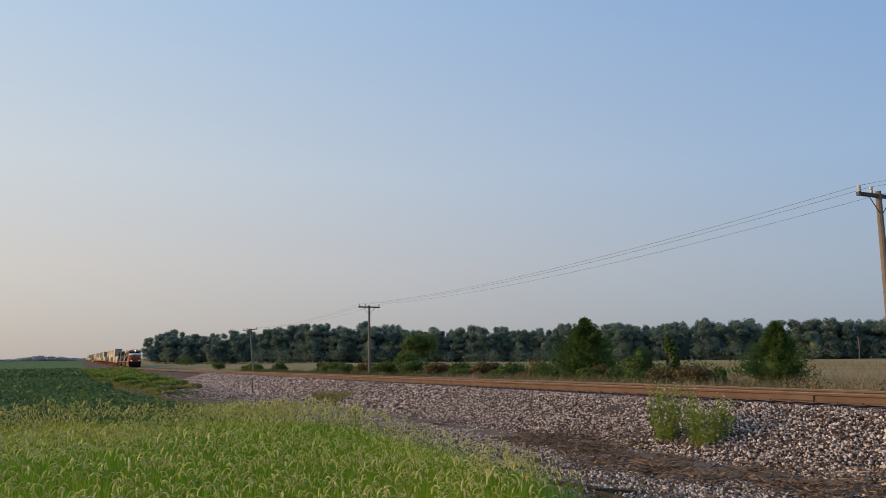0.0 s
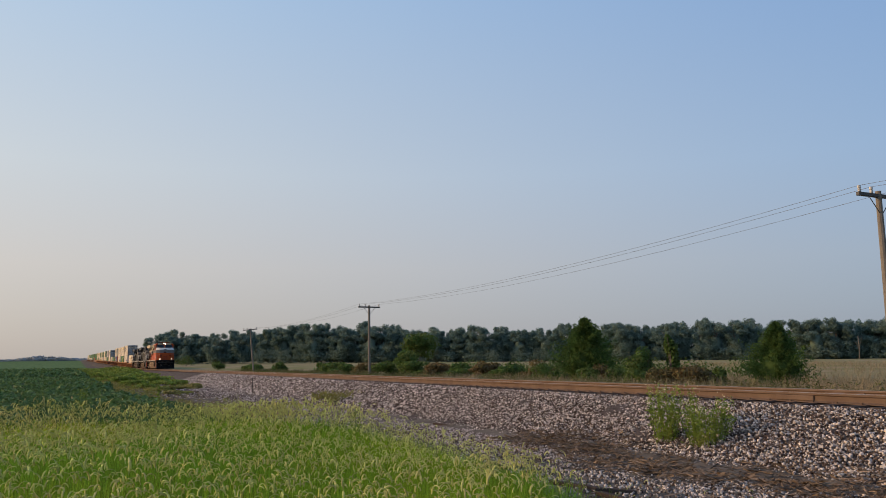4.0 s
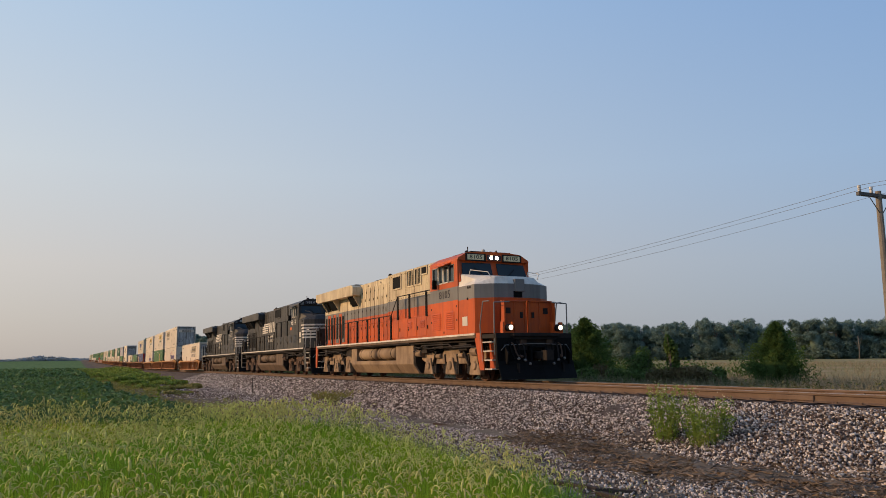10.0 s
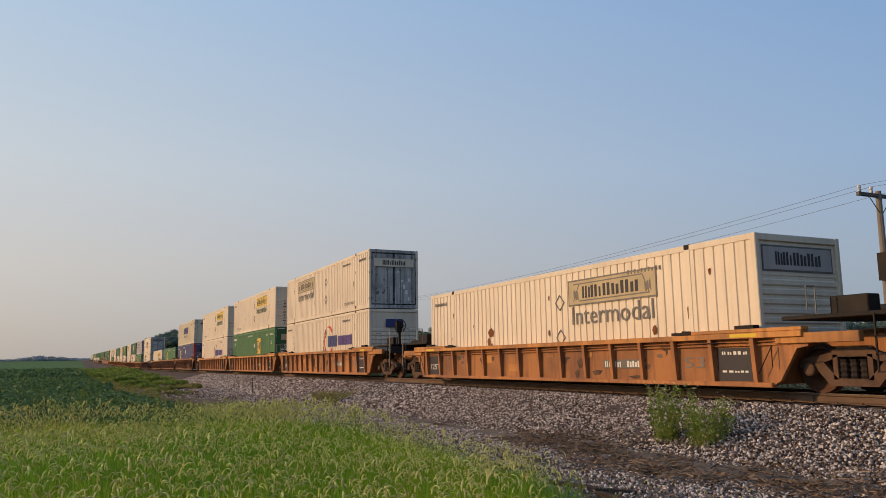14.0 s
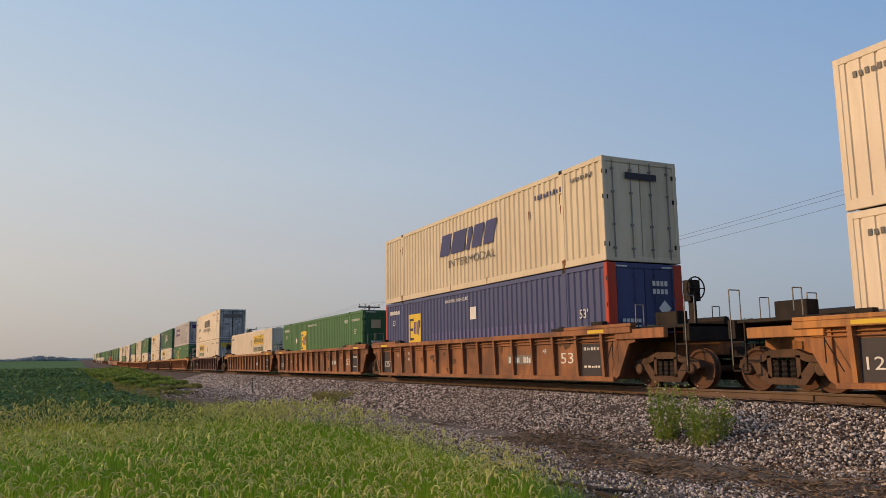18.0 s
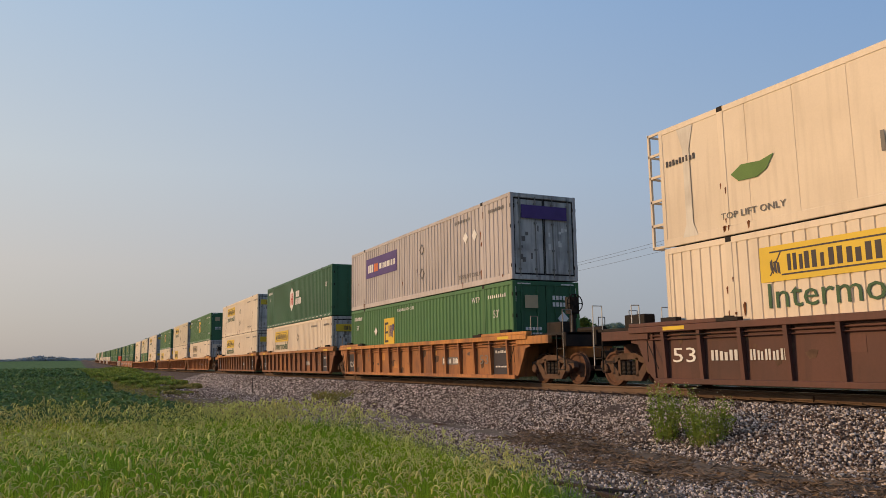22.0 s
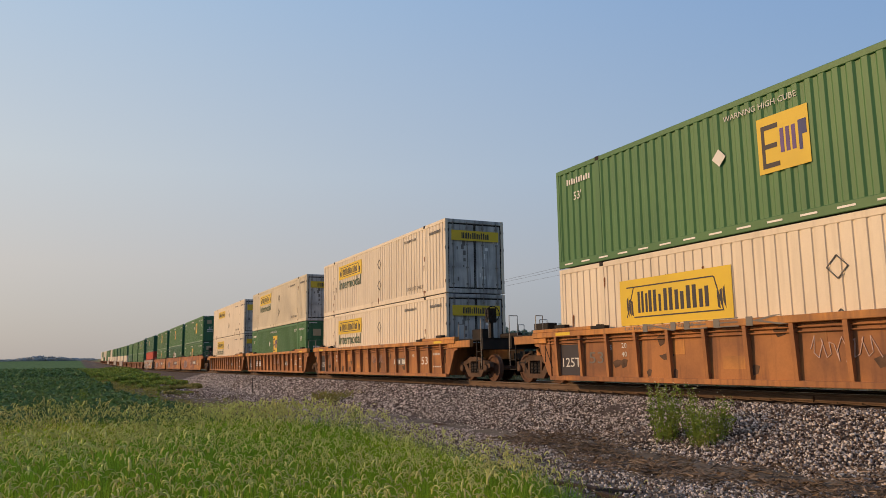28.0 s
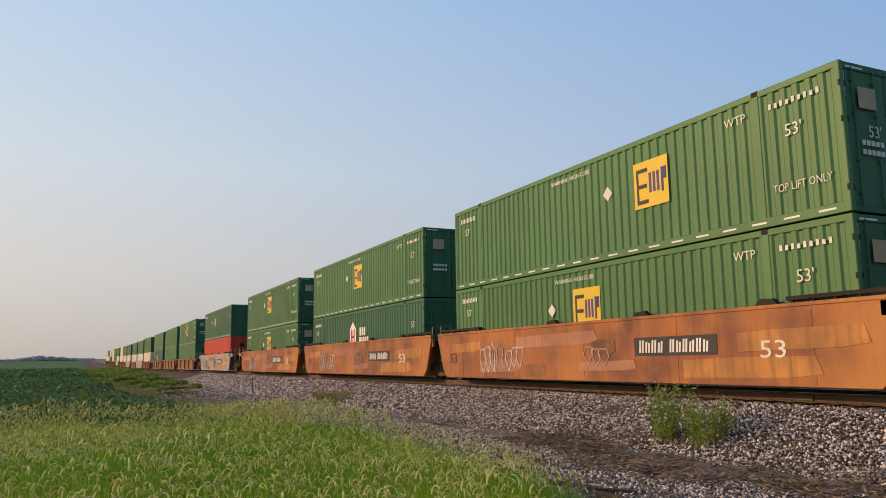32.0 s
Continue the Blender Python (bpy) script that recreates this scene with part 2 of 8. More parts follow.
M = {
    # bed under the stones: colour darkened to stand for shade in their gaps
    "ballast": surface("ballast", (0.12, 0.097, 0.083), 0.9, spots=(0.05, 0.042, 0.038), amount=0.9, scale=14, fine=60, bump=0.8, depth=0.04, spec=0.08),
    "stone": surface("ballast stone", (0.56, 0.50, 0.45), 0.85, spots=(0.27, 0.22, 0.19), amount=0.6, scale=6, fine=50, vary=0.6, island=True, bump=0, spec=0.08),
    "stone_dark": surface("ballast stone dusky", (0.125, 0.095, 0.08), 0.85, spots=(0.07, 0.05, 0.042), amount=0.6, scale=6, fine=50, vary=0.6, island=True, bump=0, spec=0.08),
    "rail": surface("rusty rail", (0.165, 0.112, 0.08), 0.8, 0.0, spots=(0.095, 0.06, 0.043), amount=0.5, scale=2, fine=30, bump=0.1, spec=0.2, grain=0.1),
    "rail_head": surface("worn rail head", (0.45, 0.42, 0.40), 0.28, 0.9, amount=0.2, fine=60, bump=0.03),
    "tie": surface("weathered wood tie", (0.075, 0.055, 0.045), 0.9, spots=(0.13, 0.105, 0.09), scale=5, fine=30, bump=0.4, spec=0.08),
    "dirt": surface("dry litter", (0.22, 0.17, 0.13), 0.95, spots=(0.12, 0.10, 0.09), scale=4, fine=50, bump=0.6, island=True, vary=0.4, spec=0.08),
    "straw": surface("dead straw", (0.24, 0.175, 0.12), 0.9, spots=(0.12, 0.088, 0.065), amount=0.8, scale=1.2, fine=20, island=True, vary=0.5, bump=0, spec=0.08),
    "grass": surface("fresh grass", (0.31, 0.47, 0.042), 0.5, spots=(0.54, 0.53, 0.065), amount=0.8, scale=0.5, fine=8, bump=0, island=True, vary=0.6, translucent=0.48, spec=0.06, third=(0.19, 0.36, 0.04)),
    "grass_head": surface("foxtail head", (0.60, 0.66, 0.24), 0.8, spots=(0.72, 0.66, 0.30), amount=0.8, scale=0.6, fine=60, bump=0, island=True, vary=0.25, translucent=0.4, spec=0.06),
    "soy": surface("soybean leaf", (0.105, 0.19, 0.068), 0.45, spots=(0.145, 0.23, 0.085), amount=0.7, scale=0.25, fine=8, bump=0, island=True, vary=0.4, translucent=0.25, spec=0.08),
    "weed": surface("weed leaf", (0.20, 0.29, 0.055), 0.55, spots=(0.28, 0.31, 0.09), amount=0.7, scale=2, fine=12, bump=0, island=True, vary=0.35, translucent=0.35, spec=0.06),
    "flower": surface("pale weed flower", (0.62, 0.60, 0.42), 0.8, bump=0, island=True, spec=0.08),
    "yellow_weed": surface("yellowing weed", (0.27, 0.28, 0.08), 0.7, spots=(0.33, 0.26, 0.10), amount=0.8, scale=1.5, bump=0, island=True, vary=0.3, translucent=0.25, spec=0.08),
    "meadow": surface("dry meadow grass", (0.36, 0.29, 0.185), 0.8, spots=(0.20, 0.21, 0.085), amount=0.7, scale=0.12, fine=6, bump=0, island=True, vary=0.3, translucent=0.25, spec=0.05),
    # far wood: leaf colour lifted towards pale blue-green to carry the distance haze
    "leaf_far": surface("haze-paled oak foliage", (0.195, 0.275, 0.23), 0.7, spots=(0.15, 0.225, 0.195), amount=0.7, scale=0.10, fine=2, bump=0, island=True, vary=0.3, translucent=0.5, spec=0.05),
    # horizon trees: distance haze is put into this pale grey leaf colour
    "leaf_horizon": surface("haze-paled far foliage", (0.40, 0.42, 0.43), 0.8, spots=(0.36, 0.38, 0.40), scale=0.05, fine=1, bump=0, island=True, spec=0.0),
    "leaf_bush": surface("bush foliage", (0.085, 0.15, 0.04), 0.55, spots=(0.17, 0.18, 0.055), amount=0.6, scale=0.8, fine=6, bump=0, island=True, vary=0.4, translucent=0.36, spec=0.08),
    "leaf_brown": surface("browning bush foliage", (0.15, 0.11, 0.05), 0.65, spots=(0.09, 0.11, 0.04), amount=0.7, scale=0.8, fine=6, bump=0, island=True, vary=0.3, translucent=0.2, spec=0.08),
    "cedar": surface("cedar foliage", (0.085, 0.155, 0.045), 0.65, spots=(0.14, 0.19, 0.055), amount=0.6, scale=1.0, fine=8, bump=0, island=True, vary=0.4, translucent=0.36, spec=0.08),
    "bark": surface("grey bark", (0.16, 0.13, 0.105), 0.9, scale=4, fine=20, bump=0.5),
    "pole": surface("weathered pole wood", (0.215, 0.19, 0.16), 0.85, spots=(0.13, 0.115, 0.095), scale=2, fine=25, bump=0.3, streak=0.5),
    "pole_metal": surface("dark crossarm wood", (0.10, 0.095, 0.09), 0.7, fine=20),
    "insulator": surface("porcelain insulator", (0.55, 0.55, 0.53), 0.25, bump=0),
    "wire": surface("wire", (0.05, 0.052, 0.06), 0.5, 0.0, bump=0),
    # train
    "iron": surface("grimy truck iron", (0.115, 0.068, 0.045), 0.8, 0.0, spots=(0.045, 0.029, 0.022), amount=0.8, scale=3, fine=25, bump=0.25, spec=0.2),
    "iron_dark": surface("dark greasy iron", (0.018, 0.015, 0.014), 0.7, 0.0, spots=(0.055, 0.036, 0.024), scale=3, fine=25, bump=0.2, spec=0.2),
    "wheel": surface("rusty wheel steel", (0.12, 0.062, 0.04), 0.75, 0.1, spots=(0.05, 0.03, 0.022), scale=4, fine=25, bump=0.15, spec=0.2),
    "tread": surface("polished wheel tread", (0.50, 0.48, 0.46), 0.3, 0.9, bump=0),
    "ns_black": surface("faded black paint", (0.030, 0.029, 0.028), 0.5, 0.0, spots=(0.085, 0.070, 0.053), amount=0.6, scale=0.8, fine=30, bump=0.05, streak=0.6, grain=0.08),
    "dusty": surface("dusty underframe", (0.15, 0.10, 0.065), 0.8, spots=(0.065, 0.05, 0.04), amount=0.8, scale=1.5, fine=25, bump=0.12, streak=0.5),
    "tan_tank": surface("dust-covered tan tank", (0.37, 0.26, 0.16), 0.75, spots=(0.17, 0.11, 0.07), amount=0.8, scale=1.1, fine=25, bump=0.1, streak=0.6),
    "tan_truck": surface("dust-covered tan iron", (0.33, 0.23, 0.145), 0.8, spots=(0.12, 0.08, 0.05), amount=0.9, scale=2.4, fine=25, bump=0.25, streak=0.4),
    "orange": surface("loco orange paint", (0.58, 0.100, 0.016), 0.5, spots=(0.28, 0.06, 0.03), amount=0.6, scale=0.9, fine=30, bump=0.05, streak=0.6, spec=0.25, grain=0.08),
    "cream": surface("loco cream paint", (0.70, 0.58, 0.37), 0.5, spots=(0.30, 0.20, 0.11), amount=0.5, scale=1.1, fine=30, bump=0.05, streak=0.8, grain=0.07),
    "loco_grey": surface("loco grey paint", (0.19, 0.185, 0.175), 0.5, spots=(0.12, 0.11, 0.10), amount=0.5, scale=0.9, fine=30, bump=0.05, streak=0.5, grain=0.05),
    "white_paint": surface("dirty white paint", (0.70, 0.66, 0.58), 0.55, spots=(0.40, 0.34, 0.27), amount=0.45, scale=1.5, bump=0.03, streak=0.4, grain=0.05),
    "glass": None,
    "black": surface("black grille", (0.006, 0.006, 0.006), 0.7, fine=30, spec=0.1, amount=0.2),
    "chain": surface("rail steel", (0.25, 0.23, 0.21), 0.5, 0.5, fine=30),
    "lamp": lamp_glow("headlight", (1.0, 0.84, 0.56), 12.0),
    "ditch": lamp_glow("ditch light", (1.0, 0.80, 0.55), 3.0),
    "board": lamp_glow("number board", (0.72, 0.62, 0.38), 0.04),
    "well_orange": surface("weathered orange-yellow paint", (0.40, 0.175, 0.045), 0.6, spots=(0.19, 0.085, 0.04), amount=0.8, scale=0.7, fine=25, bump=0.08, streak=0.7, vary=0.1, grain=0.1),
    "well_yellow": surface("weathered yellow-orange paint", (0.55, 0.24, 0.062), 0.6, spots=(0.20, 0.09, 0.042), amount=0.85, scale=0.9, fine=25, bump=0.08, streak=0.75, vary=0.1, grain=0.12),
    "well_brown": surface("rust-brown paint", (0.325, 0.135, 0.055), 0.65, spots=(0.12, 0.057, 0.036), amount=0.95, scale=0.8, fine=25, bump=0.08, streak=0.85, vary=0.1, grain=0.14),
    "well_maroon": surface("maroon-brown paint", (0.125, 0.054, 0.040), 0.65, spots=(0.075, 0.04, 0.033), amount=0.7, scale=0.7, fine=25, bump=0.08, streak=0.6, vary=0.1, grain=0.1),
    "well_patchy": surface("patchy orange and brown paint", (0.38, 0.135, 0.042), 0.6, spots=(0.15, 0.06, 0.04), amount=1.0, scale=0.9, fine=25, bump=0.08, streak=0.6, third=(0.46, 0.195, 0.05), grain=0.1),
    "lilac": surface("sun-faded lilac paint", (0.115, 0.11, 0.27), 0.5, spots=(0.16, 0.15, 0.32), amount=0.6, scale=2.0, bump=0, grain=0.06),
    "rust": surface("bleeding rust", (0.22, 0.085, 0.035), 0.85, spots=(0.09, 0.04, 0.022), amount=0.8, scale=6, fine=40, bump=0.1, spec=0.1),
    "well_pink": surface("faded pinkish primer", (0.40, 0.19, 0.115), 0.7, spots=(0.24, 0.11, 0.07), amount=0.7, scale=1.1, fine=25, bump=0.06, streak=0.6, grain=0.1),
    "ink_pink": surface("pale pink spray paint", (0.55, 0.38, 0.32), 0.6, bump=0, grain=0.05),
    "well_rust": surface("rusty orange side sheet", (0.42, 0.175, 0.058), 0.65, spots=(0.16, 0.07, 0.04), amount=0.8, scale=0.7, fine=25, bump=0.08, streak=0.85, vary=0.1, grain=0.14),
    "eco_green": surface("leaf green sign paint", (0.10, 0.22, 0.04), 0.55, bump=0),
    "well_sheet": surface("rust-stained orange side sheet", (0.285, 0.115, 0.040), 0.65, spots=(0.13, 0.06, 0.037), amount=0.9, scale=0.45, fine=25, bump=0.08, streak=0.8, vary=0.1, third=(0.20, 0.085, 0.04), grain=0.1),
    "weed_far": surface("mixed weed leaf", (0.105, 0.135, 0.045), 0.6, spots=(0.24, 0.19, 0.09), amount=0.8, scale=0.7, fine=12, bump=0, island=True, vary=0.4, translucent=0.3, spec=0.08),
    "litter": surface("dark dead litter", (0.18, 0.152, 0.125), 0.95, spots=(0.10, 0.078, 0.065), amount=0.8, scale=1.5, fine=25, island=True, vary=0.4, bump=0, spec=0.05),
    "well_grey": surface("weathered grey paint", (0.36, 0.33, 0.31), 0.6, spots=(0.20, 0.15, 0.12), amount=0.7, scale=0.7, fine=25, streak=0.6),
    "c_white": surface("dusty white container paint", (0.75, 0.64, 0.495), 0.5, spots=(0.54, 0.45, 0.34), amount=0.35, scale=0.6, fine=30, bump=0.04, streak=0.45, vary=0.06, grain=0.05),
    "c_cream": surface("cream container paint", (0.66, 0.57, 0.415), 0.5, spots=(0.48, 0.39, 0.27), amount=0.35, scale=0.6, fine=30, bump=0.04, streak=0.45, vary=0.05, grain=0.05),
    "c_door": surface("dirty white door paint", (0.50, 0.49, 0.47), 0.55, spots=(0.08, 0.075, 0.075), amount=0.75, scale=0.9, fine=30, bump=0.04, streak=0.7, grain=0.05),
    "c_grey": surface("warm grey container paint", (0.50, 0.45, 0.43), 0.5, spots=(0.32, 0.28, 0.26), amount=0.4, scale=0.6, fine=30, bump=0.04, streak=0.5, grain=0.05),
    "c_green": surface("green container paint", (0.074, 0.185, 0.066), 0.5, spots=(0.05, 0.135, 0.055), amount=0.5, scale=0.5, fine=30, bump=0.04, streak=0.5, vary=0.12, grain=0.06),
    "c_forest": surface("dark green container paint", (0.040, 0.135, 0.066), 0.5, spots=(0.027, 0.085, 0.045), amount=0.45, scale=0.5, fine=30, bump=0.04, streak=0.5, grain=0.06),
    "c_blue": surface("faded blue container paint", (0.060, 0.075, 0.175), 0.5, spots=(0.06, 0.065, 0.15), amount=0.4, scale=0.6, fine=30, bump=0.04, streak=0.4, grain=0.05),
    "c_red": surface("red container paint", (0.52, 0.055, 0.025), 0.5, spots=(0.34, 0.05, 0.03), amount=0.4, scale=0.6, fine=30, bump=0.04, streak=0.4, grain=0.05),
    "yellow": surface("yellow sign paint", (0.70, 0.48, 0.035), 0.5, spots=(0.55, 0.38, 0.05), amount=0.4, scale=1.2, bump=0, vary=0.05, grain=0.05),
    "faded": surface("faded sign paint", (0.50, 0.40, 0.24), 0.6, spots=(0.30, 0.25, 0.17), amount=0.5, scale=1.5, bump=0, grain=0.05),
    "ink": surface("dark sign paint", (0.040, 0.036, 0.045), 0.55, bump=0, grain=0.05),
    "ink_green": surface("green sign paint", (0.035, 0.105, 0.045), 0.55, bump=0, grain=0.05),
    "ink_blue": surface("blue sign paint", (0.035, 0.045, 0.16), 0.55, bump=0, grain=0.05),
    "ink_purple": surface("purple sign paint", (0.085, 0.045, 0.20), 0.5, bump=0, grain=0.05),
    "ink_red": surface("red sign paint", (0.50, 0.045, 0.03), 0.55, bump=0, grain=0.05),
    "ink_orange": surface("orange sign paint", (0.62, 0.16, 0.04), 0.55, bump=0, grain=0.05),
    "ink_white": surface("white sign paint", (0.72, 0.70, 0.66), 0.55, spots=(0.5, 0.48, 0.44), bump=0, grain=0.05),
    "ink_grey": surface("worn grey sign paint", (0.17, 0.155, 0.14), 0.6, bump=0, grain=0.05),
}


def glass_mat():
    m = bpy.data.materials.new("dark cab glass")
    m.use_nodes = True
    b = m.node_tree.nodes["Principled BSDF"]
    b.inputs["Base Color"].default_value = (0.02, 0.03, 0.035, 1)
    b.inputs["Roughness"].default_value = 0.06
    b.inputs["Specular IOR Level"].default_value = 0.4
    return m


M["glass"] = glass_mat()

# ---- building blocks
class Shape:
    """Collects corners and faces of one mesh."""

    def __init__(self):
        self.v, self.f = [], []

    def add(self, verts, faces):
        k = len(self.v)
        self.v += [tuple(p) for p in verts]
        self.f += [tuple(i + k for i in f) for f in faces]
        return self

    def box(self, x0, x1, y0, y1, z0, z1):
        x0, x1, y0, y1, z0, z1 = min(x0, x1), max(x0, x1), min(y0, y1), max(y0, y1), min(z0, z1), max(z0, z1)
        return self.add([(x0, y0, z0), (x1, y0, z0), (x1, y1, z0), (x0, y1, z0), (x0, y0, z1), (x1, y0, z1), (x1, y1, z1), (x0, y1, z1)],
                        [(0, 3, 2, 1), (4, 5, 6, 7), (0, 1, 5, 4), (1, 2, 6, 5), (2, 3, 7, 6), (3, 0, 4, 7)])

    def prism(self, outline, lo, hi, axis="y"):
        """A polygon, drawn in the plane across the axis, drawn out from lo to hi. y: (x, z); x: (y, z); z: (x, y)."""
        def put(p, w):
            return {"y": (p[0], w, p[1]), "x": (w, p[0], p[1]), "z": (p[0], p[1], w)}[axis]
        n = len(outline)
        area = sum(outline[i][0] * outline[(i + 1) % n][1] - outline[(i + 1) % n][0] * outline[i][1] for i in range(n))
        if (area < 0) != (axis == "y"):
            outline = outline[::-1]
        v = [put(p, lo) for p in outline] + [put(p, hi) for p in outline]
        f = [tuple(range(n))[::-1], tuple(range(n, 2 * n))] + [(i, (i + 1) % n, n + (i + 1) % n, n + i) for i in range(n)]
        return self.add(v, f)

    def tube(self, a, b, r, sides=8, r2=None, caps=True):
        """A round bar from a to b."""
        a, b = Vector(a), Vector(b)
        d = (b - a).normalized()
        u = d.orthogonal().normalized()
        w = d.cross(u)
        r2 = r if r2 is None else r2
        v = []
        for p, q in ((a, r), (b, r2)):
            for i in range(sides):
                t = 2 * math.pi * i / sides
                v.append(p + (u * math.cos(t) + w * math.sin(t)) * q)
        f = [(i, (i + 1) % sides, sides + (i + 1) % sides, sides + i) for i in range(sides)]
        if caps:
            f += [tuple(range(sides))[::-1], tuple(range(sides, 2 * sides))]
        return self.add(v, f)

    def path(self, points, r, sides=6):
        for a, b in zip(points, points[1:]):
            self.tube(a, b, r, sides)
        return self

    def lathe(self, profile, centre, axis="y", sides=20):
        """(radius, along) pairs turned round an axis through centre."""
        v = []
        for r, w in profile:
            for i in range(sides):
                t = 2 * math.pi * i / sides
                c, s = r * math.cos(t), r * math.sin(t)
                o = {"y": (c, w, s), "x": (w, c, s), "z": (c, s, w)}[axis]
                v.append((centre[0] + o[0], centre[1] + o[1], centre[2] + o[2]))
        f = []
        for k in range(len(profile) - 1):
            for i in range(sides):
                j = (i + 1) % sides
                q = (k * sides + i, k * sides + j, (k + 1) * sides + j, (k + 1) * sides + i)
                f.append(q if axis != "y" else q[::-1])
        f += [tuple(range(sides)), tuple(range((len(profile) - 1) * sides, len(profile) * sides))[::-1]]
        return self.add(v, f)


def part(name, shape, material, parent=None, label="", bevel=0.0, smooth=False):
    """One mesh object, under a thing or a part where one is given."""
    me = bpy.data.meshes.new(name)
    if bevel:
        bm = bmesh.new()
        vs = [bm.verts.new(p) for p in shape.v]
        for f in shape.f:
            try:
                bm.faces.new([vs[i] for i in f])
            except ValueError:
                pass
        bmesh.ops.bevel(bm, geom=bm.edges[:], offset=bevel, segments=1, affect="EDGES", clamp_overlap=True)
        bm.to_mesh(me)
        bm.free()
    else:
        me.from_pydata(shape.v, [], shape.f)
    if smooth:
        me.polygons.foreach_set("use_smooth", [True] * len(me.polygons))
    me.materials.append(M[material] if isinstance(material, str) else material)
    me.update()
    ob = new(name, me)
    if parent is not None:
        ob.parent = parent
    if label:
        ob["label"] = label
    return ob


def big_mesh(name, verts, faces, material, smooth=False):
    """A mesh object out of arrays: faces all of one size."""
    verts, faces = np.asarray(verts, np.float32), np.asarray(faces, np.int32)
    me = bpy.data.meshes.new(name)
    k = faces.shape[1]
    me.vertices.add(len(verts))
    me.vertices.foreach_set("co", verts.ravel())
    me.loops.add(faces.size)
    me.loops.foreach_set("vertex_index", faces.ravel())
    me.polygons.add(len(faces))
    me.polygons.foreach_set("loop_start", np.arange(0, faces.size, k, dtype=np.int32))
    me.polygons.foreach_set("loop_total", np.full(len(faces), k, np.int32))
    if smooth:
        me.polygons.foreach_set("use_smooth", np.ones(len(faces), bool))
    me.update(calc_edges=True)
    me.validate()
    me.materials.append(M[material] if isinstance(material, str) else material)
    return new(name, me)


def strew(variants, places, yaw, size, lean=None, rng=None):
    """Many copies of small templates joined into two arrays. variants: (verts, faces) with triangles; a copy takes each in turn by chance."""
    rng = rng or np.random.default_rng(5)
    which = rng.integers(0, len(variants), len(places))
    vs, fs, base = [], [], 0
    for k, (tv, tf) in enumerate(variants):
        idx = np.nonzero(which == k)[0]
        if not len(idx):
            continue
        c, s = np.cos(yaw[idx])[:, None], np.sin(yaw[idx])[:, None]
        x, y, z = tv[:, 0][None], tv[:, 1][None], tv[:, 2][None]
        sz = size[idx][:, None]
        if lean is not None:
            wx, wy = (x * c - y * s) + lean[idx, 0][:, None] * z, (x * s + y * c) + lean[idx, 1][:, None] * z
        else:
            wx, wy = x * c - y * s, x * s + y * c
        p = np.stack([wx * sz, wy * sz, np.broadcast_to(z, wx.shape) * sz], -1) + places[idx][:, None, :]
        n = len(tv)
        f = tf[None] + (np.arange(len(idx)) * n)[:, None, None] + base
        vs.append(p.reshape(-1, 3))
        fs.append(f.reshape(-1, tf.shape[1]))
        base += len(idx) * n
    return np.concatenate(vs), np.concatenate(fs)


def lettering(name, words, height, material, parent, at, facing="side", width=None, label="", slant=0.0):
    """Words in relief of a hair, at the middle of a spot. side: on the flank towards -y; front: on an end towards +x."""
    cu = bpy.data.curves.new(name, "FONT")
    cu.body, cu.size, cu.align_x, cu.align_y = words, height * 1.38, "CENTER", "CENTER"
    cu.extrude = 0.002
    cu.shear = slant
    cu.resolution_u = 2
    tmp = new("t", cu)
    bpy.context.view_layer.update()
    me = bpy.data.meshes.new_from_object(tmp.evaluated_get(bpy.context.evaluated_depsgraph_get()))
    bpy.data.objects.remove(tmp)
    bpy.data.curves.remove(cu)
    xs = [v.co.x for v in me.vertices]
    k = width / (max(xs) - min(xs)) if width else 1.0
    turn = pose(0, 0, 0, 90, 0, 0) if facing == "side" else pose(0, 0, 0, 90, 0, 90)
    for v in me.vertices:
        v.co.x *= k
    me.transform(Matrix.Translation(at) @ turn)
    me.materials.clear()
    me.materials.append(M[material])
    ob = new(name, me)
    ob.parent = parent
    if label:
        ob["label"] = label
    return ob


def flat(outline, y, thick=0.004):
    """A painted plate on a flank that faces -y: its outline in x and z, its face at y."""
    return Shape().prism(outline, y, y + thick, "y")


# ---- the lie of the land and of the line
RAIL_TOP, TRACK_Y = 1.03, 13.865
SPEED = 20.173


def rise(x):
    """How far the land and the line climb, far off."""
    d = np.maximum(0.0, -170.0 - np.asarray(x, float))
    return 0.0092 * d * d / (d + 70.0)


def bend(x):
    d = np.maximum(0.0, -240.0 - np.asarray(x, float))
    return -0.0052 * d * d / (d + 120.0)


def on_track(x):
    """The pose of a car whose middle is at x along the line."""
    a, b = x - 4.0, x + 4.0
    dy, dz = float(bend(b) - bend(a)), float(rise(b) - rise(a))
    return pose(x, TRACK_Y + float(bend(x)), RAIL_TOP + float(rise(x)), 0, -math.degrees(math.atan2(dz, 8.0)), math.degrees(math.atan2(dy, 8.0)))


def bank(y):
    """The height of the ground across the line, without what lies on it."""
    return np.interp(y, [-60, -20, 3, 7.5, 9.3, 12.0, 13.0, 14.8, 15.8, 18.6, 21, 40], [0.0, 0.0, 0.0, -0.02, 0.0, 0.72, 0.78, 0.78, 0.72, 0.22, 0.2, 0.15])

# ---- ground
def ground_material():
    m = surface("ground", (0.175, 0.152, 0.125), 0.95, spots=(0.095, 0.08, 0.066), amount=0.9, scale=0.8, fine=22, bump=0.7, depth=0.03, spec=0.0)
    n, l = m.node_tree.nodes, m.node_tree.links
    b = n["Principled BSDF"]
    soil = b.inputs["Base Color"].links[0].from_socket
